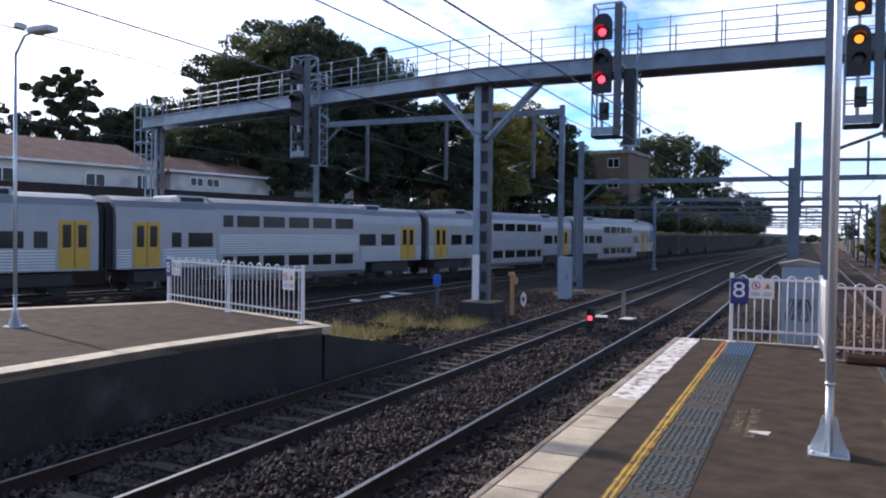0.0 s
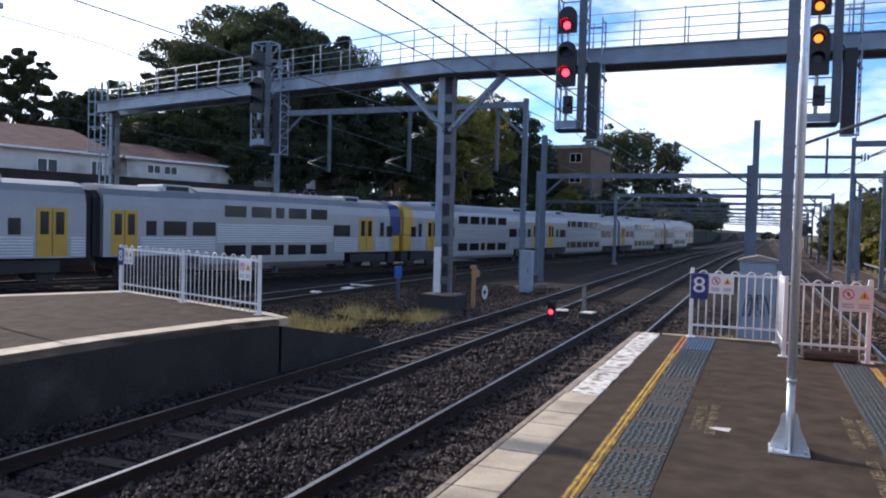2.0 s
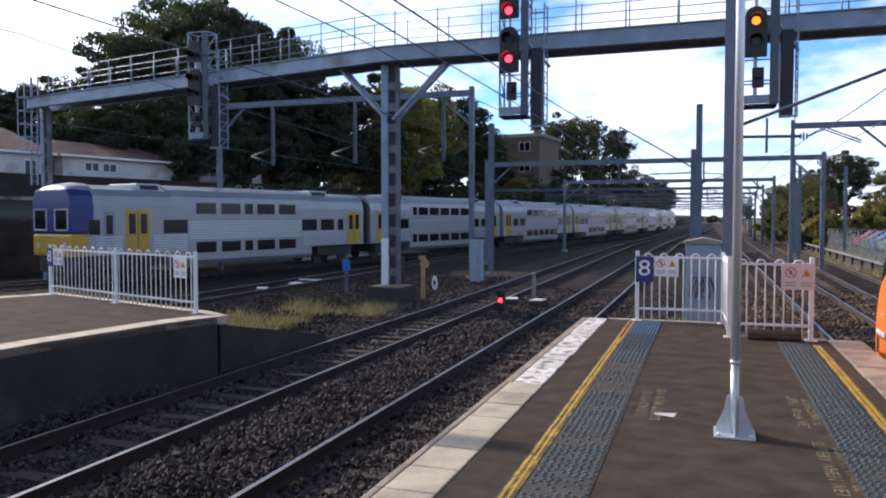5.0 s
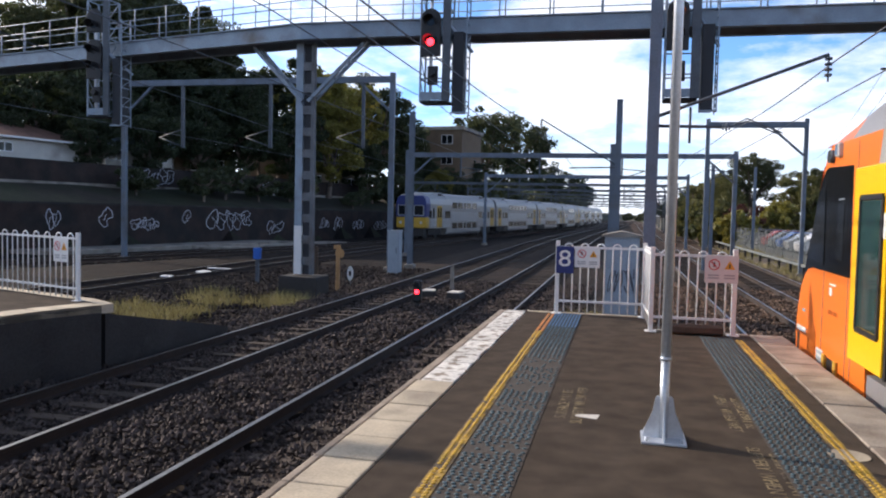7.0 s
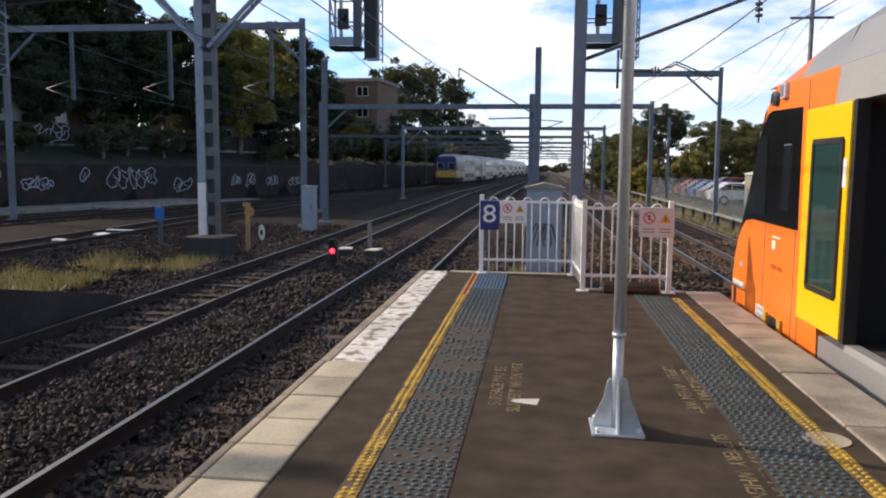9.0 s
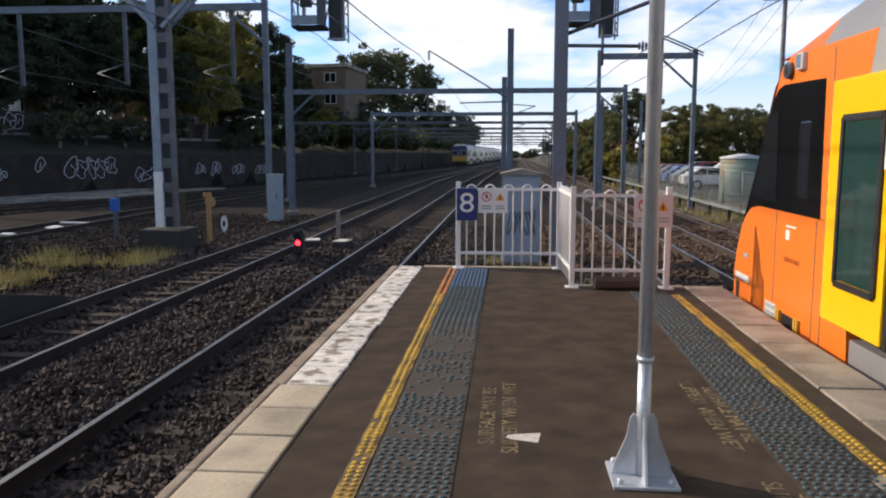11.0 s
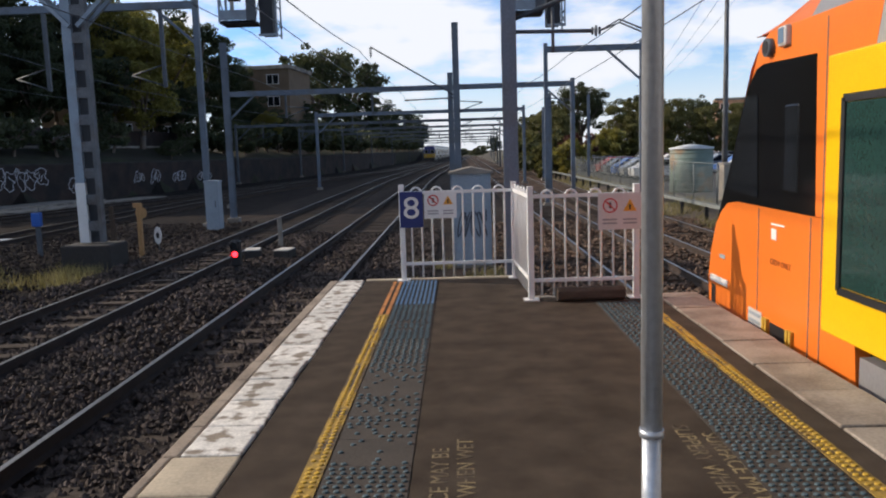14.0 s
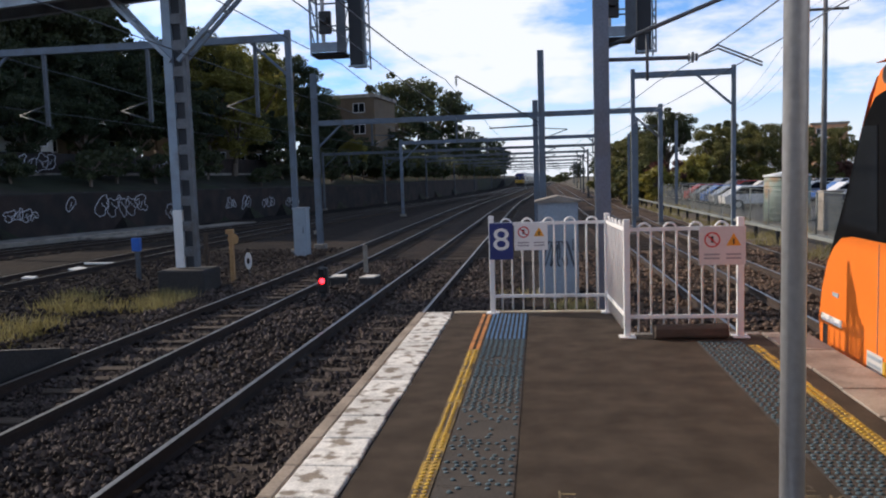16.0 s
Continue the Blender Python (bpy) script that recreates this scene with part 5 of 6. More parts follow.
def orange_train():
    ob = thing("suburban_train", (TX, NOSE_Y, RAIL_Z), "orange and yellow suburban train standing with an open door", "train")
    H = 1.41
    # side outline of the nose: y back from the tip, z above rail
    prof = [(0.05, 0.75), (0.16, 1.15), (0.09, 1.45), (-0.06, 1.75), (-0.29, 2.06), (-0.48, 2.40), (-0.73, 2.85), (-0.93, 3.20), (-1.05, 3.36), (-1.30, 3.50)]
    bm = B()
    rings = []
    for dy, z in prof:
        q = min(1.0, 0.82 + 0.18 * min(1.0, -dy / 1.0 + 0.25)) if z < 2 else (1.0 if z < 3.2 else max(0.62, 1 - (z - 3.2) * 0.33))
        rings.append([bm.verts.new((s * H * q * k, dy - (0.28 if abs(k) > 0.9 else 0.0) * (1 if z < 3.3 else 0.4), z)) for s, k in ((-1, 1.0), (-1, 0.78), (1, 0.0), (1, 0.78), (1, 1.0))])
    for a, b in zip(rings, rings[1:]):
        for i in range(4):
            f = bm.faces.new((a[i], a[i + 1], b[i + 1], b[i]))
            f.smooth = True
    front = part("nose", bm, TORANGE, ob, "orange cab nose")
    # body side panels, built as a hull behind the nose
    def side(y0, y1, z0, z1, name, material, proud=0.0, label="", bevel=0.0, cut=None):
        bm = B()
        if cut:
            prism(bm, [(-y, z) for y, z in cut], 0, 0.10, Matrix.Translation((-H - proud, 0, 0)) @ Matrix.Rotation(radians(-90), 4, "Z"))
        else:
            box(bm, -H - proud, -H + 0.10 - proud, y0, y1, z0, z1)
        return part(name, bm, material, ob, label, bevel)
    lower = [(-0.20, 0.72), (-0.12, 1.15), (-0.19, 1.45), (-0.34, 1.75), (-0.48, 1.88), (-0.66, 1.98), (-0.90, 2.01), (-2.50, 2.0), (-2.80, 2.0), (-2.86, 1.22), (-3.12, 1.22), (-3.18, 0.72)]
    black = [(-0.345, 1.752), (-0.482, 1.884), (-0.66, 1.985), (-0.90, 2.015), (-2.50, 2.005), (-2.46, 3.18), (-1.48, 3.21), (-1.32, 3.18), (-1.22, 3.10), (-1.01, 2.85), (-0.76, 2.40)]
    top = [(-1.225, 3.105), (-1.325, 3.185), (-1.48, 3.215), (-2.465, 3.185), (-2.505, 2.005), (-2.80, 2.005), (-2.80, 3.145), (-3.25, 3.145), (-3.34, 3.46), (-1.62, 3.46), (-1.40, 3.38)]
    side(0, 0, 0, 0, "lower_cab_side", TORANGE, 0.0, "orange cab side", cut=lower)
    side(0, 0, 0, 0, "cab_window_band", BLACKGLOSS, 0.0, "gloss black window surround", cut=black)
    side(0, 0, 0, 0, "upper_cab_side", TORANGE, 0.0, "orange cantrail", cut=top)
    glass = [(-0.70, 2.12), (-1.42, 2.08), (-1.38, 2.95), (-1.10, 2.96)]
    side(0, 0, 0, 0, "cab_side_window", GLASS_DARK, 0.008, cut=glass)
    side(-2.20, -1.93, 2.15, 2.85, "cab_door_window", GLASS_DARK, 0.006, bevel=0.02)
    for y, z0, z1, w in ((-1.45, 0.80, 1.99, 0.006), (-2.44, 0.80, 1.99, 0.006), (-2.62, 0.80, 3.42, 0.006)):
        side(y - w, y + w, z0, z1, "panel_seam", DARKSTEEL, 0.003)
    side(-0.70, -0.20, 1.15, 1.22, "marker_strip", SIGNWHITE, 0.006, "white reflective strip")
    side(-0.62, -0.48, 1.42, 1.46, "maker_badge", HUT, 0.006)
    lv = side(-1.56, -1.26, 0.80, 1.08, "louvre", LIGHTGREY, 0.006, "pale data plate")
    bm = B()
    for k in range(4):
        box(bm, -H - 0.009, -H - 0.006, -1.54, -1.28, 0.83 + 0.065 * k, 0.86 + 0.065 * k)
    part("print_lines", bm, HUT, lv)
    side(-0.36, -0.24, 0.90, 1.12, "coupler_recess", BLACK, 0.004, "dark recess at the nose foot")
    for y in (-1.64, -1.70, -2.12, -2.18):
        side(y - 0.02, y + 0.02, 0.76, 1.06, "step_bar", YELLOW, 0.03)
    side(-2.08, -1.74, 0.78, 1.04, "step_recess", BLACK, 0.004, "dark step opening")
    side(-1.98, -1.72, 1.87, 1.885, "badge", SIGNWHITE, 0.004, "thin white rule")
    side(-1.83, -1.73, 1.75, 1.84, "badge", SIGNWHITE, 0.004, "small white logo plate")
    letters("CREW ONLY", 0.07, Matrix(((0, 0, -1, -H - 0.004), (-1, 0, 0, -1.92), (0, 1, 0, 1.56), (0, 0, 0, 1))), ORANGE_PRINT, "stencil_text", ob, 0.001)
    lamp = side(-2.02, -1.87, 3.30, 3.46, "camera_lamp", LIGHTGREY, 0.05, "grey side lamp", bevel=0.02)
    bm = B()
    box(bm, -H - 0.056, -H - 0.05, -1.995, -1.895, 3.325, 3.44)
    part("lamp_glass", bm, BLUEGLASS, lamp, "blue-grey lamp glass")
    bm = B()
    tube(bm, (-H + 0.02, -1.64, 3.33), (-H - 0.05, -1.64, 3.33), 0.075, n=18)
    rim = part("side_lamp", bm, DARKSTEEL, ob, "round grey lamp")
    bm = B()
    tube(bm, (-H - 0.048, -1.64, 3.33), (-H - 0.056, -1.64, 3.33), 0.055, n=18)
    part("lamp_glass", bm, BLACK, rim)
    # open plug door
    d = side(-3.80, -2.78, 1.22, 3.13, "door_leaf", TYELLOW_BRIGHT, 0.07, "yellow plug door leaf slid open", 0.012)
    bm = B()
    box(bm, -H - 0.082, -H - 0.068, -3.66, -3.07, 1.58, 2.80)
    part("door_glass", bm, GLASS_GREEN, d, bevel=0.01)
    bm = B()
    for a, b in (((-3.69, 1.55), (-3.04, 1.55)), ((-3.69, 2.83), (-3.04, 2.83)), ((-3.69, 1.55), (-3.69, 2.83)), ((-3.04, 1.55), (-3.04, 2.83))):
        beam(bm, (-H - 0.075, a[0], a[1]), (-H - 0.075, b[0], b[1]), 0.03, 0.05)
    part("door_gasket", bm, BLACK, d)
    side(-3.78, -3.71, 2.45, 2.68, "door_label", SIGNWHITE, 0.075)
    # doorway, body behind it, roof
    side(-5.45, -3.82, 1.135, 1.20, "door_sill", CANTRAIL, 0.02, "pale door sill")
    side(-3.86, -3.80, 1.20, 3.14, "door_edge", BLACK, 0.05, "black rubber door edge")
    bm = B()
    box(bm, -H + 0.9, -H + 0.95, -5.5, -3.6, 1.18, 3.1)
    part("vestibule_wall", bm, CASE_SHADE, ob)
    bm = B()
    box(bm, -H + 0.1, H - 0.06, -3.58, -3.52, 0.76, 3.1)
    part("cab_bulkhead", bm, CASE_SHADE, ob, "dark bulkhead behind the cab")
    bm = B()
    box(bm, -H + 0.1, H - 0.05, -5.5, -3.6, 1.0, 1.17)
    part("vestibule_floor", bm, SILVER_DARK, ob)
    bm = B()
    tube(bm, (-H + 0.35, -4.3, 1.17), (-H + 0.35, -4.3, 3.1), 0.02, n=10)
    part("grab_pole", bm, YELLOW, ob)
    bm = B()
    box(bm, -H, H, -40.0, -5.46, 0.75, 3.46)
    part("saloon_body", bm, TGREY, ob)
    bm = B()
    box(bm, -H + 0.1, H, -5.46, -2.5, 3.15, 3.46)
    part("header", bm, TGREY, ob)
    bm = B()
    box(bm, H - 0.06, H, -5.46, -0.9, 0.75, 3.46)
    part("far_side", bm, TGREY, ob)
    side(-5.46, -3.19, 0.72, 1.13, "grey_skirt", TGREY, -0.003, "grey lower skirt")
    bm = B()
    roof = [(-H - 0.003, 3.46), (H, 3.46), (H - 0.15, 3.80), (0.95, 4.04), (0.3, 4.14), (-0.3, 4.14), (-0.95, 4.04), (-H + 0.15, 3.80)]
    prism(bm, roof, -40.0, -3.30)
    part("roof", bm, TGREY, ob, "grey curved roof")
    # the dome rises from the cab; its front rim is orange, the rest grey behind a slanting edge
    crest = [(-1.30, 3.47), (-1.42, 3.55), (-1.62, 3.66), (-1.95, 3.80), (-2.35, 3.94), (-2.80, 4.06), (-3.30, 4.14)]
    half = [(1.0, 0.0), (0.90, 0.50), (0.67, 0.85), (0.21, 1.0), (-0.21, 1.0), (-0.67, 0.85), (-0.90, 0.50), (-1.0, 0.0)]
    for name, paint, rim in (("front_roof", TORANGE, True), ("dome_roof", TGREY, False)):
        bm = B()
        for (ya, za), (yb, zb) in zip(crest, crest[1:]):
            for (u0, v0), (u1, v1) in zip(half, half[1:]):
                orange = (ya + yb) / 2 > -2.15 - 0.55 * (v0 + v1) / 2
                if orange == rim:
                    q = [(-u * H, y, 3.457 + v * (z - 3.457)) for y, z, u, v in ((ya, za, u0, v0), (yb, zb, u0, v0), (yb, zb, u1, v1), (ya, za, u1, v1))]
                    f = bm.faces.new([bm.verts.new(c) for c in q])
                    f.smooth = True
        bmesh.ops.remove_doubles(bm, verts=bm.verts[:], dist=0.002)
        part(name, bm, paint, ob, "orange roof rim" if rim else "grey roof dome")
    for i in range(7):
        for xa in (-1.02, -0.62):
            bm = B()
            box(bm, xa, xa + 0.32, -4.0 - i * 0.42, -3.72 - i * 0.42, 3.98, 4.16 if xa > -1 else 4.06)
            part("roof_louvre", bm, LIGHTGREY, ob, bevel=0.02)
    # grey cantrail behind the slanted orange edge
    side(0, 0, 0, 0, "cantrail", CANTRAIL, 0.0, "pale grey cantrail panel", cut=[(-3.255, 3.145), (-5.46, 3.145), (-5.46, 3.46), (-3.345, 3.46)])
    # pantograph on its frame
    bm = B()
    for sx in (-0.55, 0.55):
        beam(bm, (sx, -4.6, 4.25), (sx, -3.5, 4.95), 0.08, 0.08)
        beam(bm, (sx * 0.8, -3.5, 4.95), (sx * 0.8, -4.4, 5.75), 0.06, 0.06)
        beam(bm, (sx, -5.2, 4.2), (sx, -3.4, 4.2), 0.10, 0.12)
        beam(bm, (sx, -3.5, 4.95), (-sx, -4.4, 5.75), 0.03, 0.03)
        tube(bm, (sx, -3.6, 4.08), (sx, -3.6, 4.24), 0.09, n=10)
        tube(bm, (sx, -5.0, 4.08), (sx, -5.0, 4.24), 0.09, n=10)
    for y in (-4.5, -4.25):
        beam(bm, (-0.95, y, 5.78), (0.95, y, 5.78), 0.06, 0.05)
    for sx in (-1, 1):
        beam(bm, (sx * 0.95, -4.4, 5.78), (sx * 1.2, -4.4, 5.60), 0.05, 0.05)
    beam(bm, (-0.5, -3.5, 4.95), (0.5, -3.5, 4.95), 0.08, 0.08)
    part("pantograph", bm, BLACK, ob, "black raised pantograph")
    bm = B()
    box(bm, -H + 0.05, H - 0.05, -40, -0.6, 0.25, 0.74)
    part("underframe", bm, BLACK, ob)
    for dy in (-2.2, -4.6):
        for s in (-1, 1):
            bm = B()
            tube(bm, (s * 0.68, dy, 0.46), (s * 0.80, dy, 0.46), 0.46, n=20)
            part("wheel", bm, SILVER_DARK, ob)
    return ob


orange_train()


# ---- trees ----
def crown_mesh(seed, r, h, clumps, leaves, size, airy=False):
    """Leaf sprays gathered in clumps inside an uneven crown."""
    rng = np.random.default_rng(seed)
    centres = []
    while len(centres) < clumps:
        p = rng.uniform(-1, 1, 3)
        q = np.linalg.norm(p)
        if 0.35 < q < 1:
            centres.append(p * np.array([r, r, h / 2]) * (0.77 + 0.31 * rng.random()))
    c = np.array(centres)
    n = clumps * leaves
    cr = rng.uniform(0.08, 0.27, clumps) * r * (0.95 if airy else 1.15)
    d = rng.normal(0, 1, (clumps, leaves, 3))
    d /= np.linalg.norm(d, axis=2, keepdims=True)
    pos = (c[:, None] + d * (rng.uniform(0.3, 1, (clumps, leaves, 1)) ** 0.5) * cr[:, None, None] * np.array([1, 1, 0.65])).reshape(-1, 3)
    a = rng.normal(0, 1, (n, 3))
    a /= np.linalg.norm(a, axis=1, keepdims=True)
    b = np.cross(a, rng.normal(0, 1, (n, 3)))
    b /= np.linalg.norm(b, axis=1, keepdims=True)
    s = size * rng.uniform(0.6, 1.4, (n, 1))
    v = np.stack([pos - a * s, pos + b * s * 0.45, pos + a * s, pos - b * s * 0.45], 1).reshape(-1, 3)
    f = (np.arange(n)[:, None] * 4 + np.arange(4)).tolist()
    me = bpy.data.meshes.new("crown")
    me.from_pydata(v.tolist(), [], f)
    return me, c


TREES = {}


def tree(kind, x, y, scale, turn, z=None):
    """kind: a key of KINDS; a first tree is built with its parts, the next ones are copies."""
    z = ground_z(x, y) - 0.1 if z is None else z
    m = Matrix.Translation((x, y, z)) @ Matrix.Rotation(radians(turn), 4, "Z")
    label, height, r, h, clumps, leaves, size, leaf, seed = KINDS[kind]
    if y > 118:
        kind, leaves, size = kind + " far off", leaves // 4, size * 1.7
    if kind not in TREES:
        ob = thing("tree", (0, 0, 0), label, "tree", "trees along the line")
        me, c = crown_mesh(seed, r, h, clumps, leaves, size, kind.split()[0] in ("gum", "gum_b", "slim"))
        me.materials.append(leaf)
        crown = part("crown", me, None, ob)
        zc = height - h / 2
        me.transform(Matrix.Translation((0, 0, zc)))
        bm = B()
        rng = random.Random(seed)
        fork = Vector((rng.uniform(-0.4, 0.4), rng.uniform(-0.4, 0.4), max(1.0, (height - h) * 0.95)))
        tube(bm, (0, 0, -0.6), fork * 0.55, r * 0.075, r * 0.06, n=8)
        tube(bm, fork * 0.55, fork, r * 0.06, r * 0.05, n=8)
        part("trunk", bm, BARK, ob)
        bm = B()
        for p in c[:: max(1, len(c) // 14)]:
            tip = Vector(p) + Vector((0, 0, zc))
            mid = fork.lerp(tip, 0.5) + Vector((0, 0, 0.25 * r * 0.3))
            tube(bm, fork, mid, r * 0.035, r * 0.022, n=6)
            tube(bm, mid, tip, r * 0.022, r * 0.008, n=6)
        part("branching", bm, BARK, ob)
        TREES[kind] = ob
        ob.matrix_world = m @ Matrix.Scale(scale, 4)
        return ob
    ob = copy_thing(TREES[kind], m)
    ob.scale = (scale,) * 3
    return ob


KINDS = {
    "gum": ("tall dark eucalypt with a broken airy crown", 13.0, 5.4, 8.0, 96, 380, 0.125, LEAF, 11),
    "gum_b": ("spreading dark eucalypt with gaps of sky", 12.0, 5.8, 7.0, 92, 380, 0.125, LEAF, 12),
    "dense": ("dense dark green tree on the bank", 9.5, 3.8, 7.2, 78, 360, 0.13, LEAF_DARK, 13),
    "yellow": ("yellowing green tree behind the steel portal", 9.0, 3.4, 7.0, 66, 340, 0.12, LEAF_YELLOW, 14),
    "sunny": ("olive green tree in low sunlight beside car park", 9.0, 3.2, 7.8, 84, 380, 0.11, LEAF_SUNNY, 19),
    "slim": ("slender tall eucalypt with drooping crown", 12.0, 2.5, 8.5, 56, 330, 0.13, LEAF, 18),
    "bush": ("low rounded shrub beside the line", 2.6, 1.7, 2.4, 34, 90, 0.16, LEAF, 15),
    "bush_yellow": ("yellow-green shrub beside the sidings", 2.8, 1.7, 2.5, 34, 90, 0.16, LEAF_YELLOW, 16),
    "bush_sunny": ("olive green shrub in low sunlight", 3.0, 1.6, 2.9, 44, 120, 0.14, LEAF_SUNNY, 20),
    "bush_red": ("reddish-brown shrub beside the sidings", 2.5, 1.4, 2.2, 30, 80, 0.15, LEAF_RED, 17),
}


def at_bank(y, d):
    return wall_x(y) - d, y


rnd = random.Random(21)
for kind, x, y, s in (
    ("slim", -58.0, 47.2, 1.15), ("slim", -59.4, 46.6, 1.05), ("dense", -60.0, 43.1, 0.88), ("dense", -52.9, 47.9, 0.89),
    ("dense", -52.2, 50.9, 1.07), ("dense", -51.6, 54.3, 1.10), ("gum", -47.8, 58.0, 1.16), ("gum_b", -45.2, 60.2, 1.40),
    ("gum", -45.4, 64.7, 1.55), ("gum_b", -43.4, 67.0, 1.56), ("gum", -43.3, 73.0, 1.36), ("slim", -41.8, 80.5, 1.25),
    ("dense", -43.0, 47.3, 0.76), ("dense", -40.5, 49.6, 0.91), ("dense", -40.5, 55.3, 1.02), ("dense", -37.7, 57.9, 1.00),
    ("dense", -37.7, 64.4, 1.16), ("dense", -36.7, 70.2, 1.25), ("slim", -37.1, 78.4, 1.20), ("dense", -35.1, 79.4, 1.49),
    ("yellow", -31.1, 78.4, 1.47), ("yellow", -31.5, 89.5, 1.62), ("dense", -31.0, 100.3, 1.63), ("yellow", -29.2, 78.6, 1.28),
    ("dense", -28.1, 86.0, 0.78), ("dense", -33.1, 67.6, 0.87), ("dense", -34.2, 60.7, 0.73),
    ("dense", -34.6, 54.6, 0.63), ("dense", -36.3, 49.7, 0.56), ("dense", -31.1, 72.9, 0.89), ("dense", -26.3, 99.1, 0.62),
    ("dense", -24.4, 104.8, 0.58), ("gum", -23.4, 142.1, 1.36), ("gum_b", -23.6, 185.8, 1.80), ("dense", -21.0, 144.7, 1.22),
    ("dense", -22.0, 118.6, 0.87), ("dense", -20.5, 186.7, 1.32), ("dense", -19.3, 227.5, 1.45), ("dense", -17.7, 278.8, 1.52),
    ("dense", -16.8, 343.5, 1.55), ("dense", -16.7, 414.1, 1.51), ("dense", -22.3, 106.8, 0.60)):
    tree(kind, x, y, s * rnd.uniform(0.97, 1.03), rnd.uniform(0, 360))
for k in range(14):
    x, y = at_bank(195 + 14 * k, rnd.uniform(5, 12))
    tree("dense", x, y, rnd.uniform(0.7, 1.0), rnd.uniform(0, 360))
for k in range(26):
    x, y = at_bank(50 + k * 4.3, rnd.uniform(1.6, 5.0))
    tree("bush", x, y, rnd.uniform(0.7, 1.2), rnd.uniform(0, 360))
for k in range(44):
    x, y = at_bank(84 + k * 5.2, rnd.uniform(1.8, 4.5))
    tree("bush", x, y, rnd.uniform(1.3, 2.1) * (1 + 0.003 * k), rnd.uniform(0, 360))
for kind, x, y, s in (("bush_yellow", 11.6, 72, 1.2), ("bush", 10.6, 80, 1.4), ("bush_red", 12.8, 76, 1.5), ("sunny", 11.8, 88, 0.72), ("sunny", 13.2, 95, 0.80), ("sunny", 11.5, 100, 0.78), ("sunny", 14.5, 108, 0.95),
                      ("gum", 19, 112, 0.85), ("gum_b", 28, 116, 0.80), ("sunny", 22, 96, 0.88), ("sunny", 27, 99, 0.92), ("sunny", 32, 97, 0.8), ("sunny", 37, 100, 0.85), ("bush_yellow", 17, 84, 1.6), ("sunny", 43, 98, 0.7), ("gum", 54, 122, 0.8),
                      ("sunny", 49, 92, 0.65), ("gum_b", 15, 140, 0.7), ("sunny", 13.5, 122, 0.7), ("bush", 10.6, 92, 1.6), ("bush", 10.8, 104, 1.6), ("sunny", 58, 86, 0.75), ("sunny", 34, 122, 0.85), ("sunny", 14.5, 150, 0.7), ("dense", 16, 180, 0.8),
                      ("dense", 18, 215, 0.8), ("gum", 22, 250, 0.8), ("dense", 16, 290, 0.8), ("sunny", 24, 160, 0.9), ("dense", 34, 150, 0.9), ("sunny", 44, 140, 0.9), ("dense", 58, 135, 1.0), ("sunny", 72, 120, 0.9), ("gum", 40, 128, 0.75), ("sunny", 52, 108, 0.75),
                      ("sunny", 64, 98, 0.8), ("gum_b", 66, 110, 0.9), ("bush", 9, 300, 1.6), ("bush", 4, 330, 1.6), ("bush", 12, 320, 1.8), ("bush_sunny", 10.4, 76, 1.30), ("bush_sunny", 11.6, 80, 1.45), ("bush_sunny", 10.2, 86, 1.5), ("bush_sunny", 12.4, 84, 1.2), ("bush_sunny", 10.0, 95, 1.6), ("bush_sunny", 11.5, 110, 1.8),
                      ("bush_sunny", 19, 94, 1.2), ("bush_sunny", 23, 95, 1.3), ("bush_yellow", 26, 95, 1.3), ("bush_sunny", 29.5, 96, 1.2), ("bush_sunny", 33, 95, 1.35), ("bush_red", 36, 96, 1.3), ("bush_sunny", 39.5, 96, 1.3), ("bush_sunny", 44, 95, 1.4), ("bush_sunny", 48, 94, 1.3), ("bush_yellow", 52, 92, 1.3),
                      ("dense", -24.6, 104.5, 0.70), ("dense", -27.2, 103.0, 0.78), ("yellow", -22.3, 101.0, 0.62), ("gum", -29.5, 108.0, 0.85)):
    tree(kind, x, y, s, rnd.uniform(0, 360))


# ---- dry grass strip ----
def grass_strip(x0, x1, y0, y1, n, h, seed, label, slope=0.0):
    rng = np.random.default_rng(seed)
    px, py = rng.uniform(x0, x1, n), rng.uniform(y0, y1, n)
    dens = np.array([noise.noise((float(a) * 0.6, float(b) * 0.6, seed)) for a, b in zip(px, py)])
    keep = dens > 0.02
    px, py = px[keep], py[keep]
    n = len(px)
    pz = np.array([ground_z(float(a), float(b)) for a, b in zip(px, py)])
    a = rng.uniform(0, 6.28, n)
    w, hh = rng.uniform(0.008, 0.02, n), h * rng.uniform(0.5, 1.3, n)
    lean = rng.normal(0, 0.35, (n, 2)) * hh[:, None]
    dx, dy = np.cos(a) * w, np.sin(a) * w
    v = np.stack([np.stack([px - dx, py - dy, pz], 1), np.stack([px + dx, py + dy, pz], 1), np.stack([px + lean[:, 0], py + lean[:, 1], pz + hh], 1)], 1).reshape(-1, 3)
    me = bpy.data.meshes.new("grass")
    me.from_pydata(v.tolist(), [], (np.arange(n)[:, None] * 3 + np.arange(3)).tolist())
    me.materials.append(GRASS_DRY)
    tagged(new("grass", me), label, "grass", kind="stuff")


grass_strip(-11.2, -7.0, 14.0, 22.5, 9000, 0.36, 5, "dry yellow-green grass tufts past the platform end")
grass_strip(0.4, 2.6, 13.0, 22.0, 5000, 0.22, 6, "thin dry weeds behind the fence")
grass_strip(9.6, 11.6, 25.0, 70.0, 9000, 0.35, 7, "green and straw weeds beside the sidings")


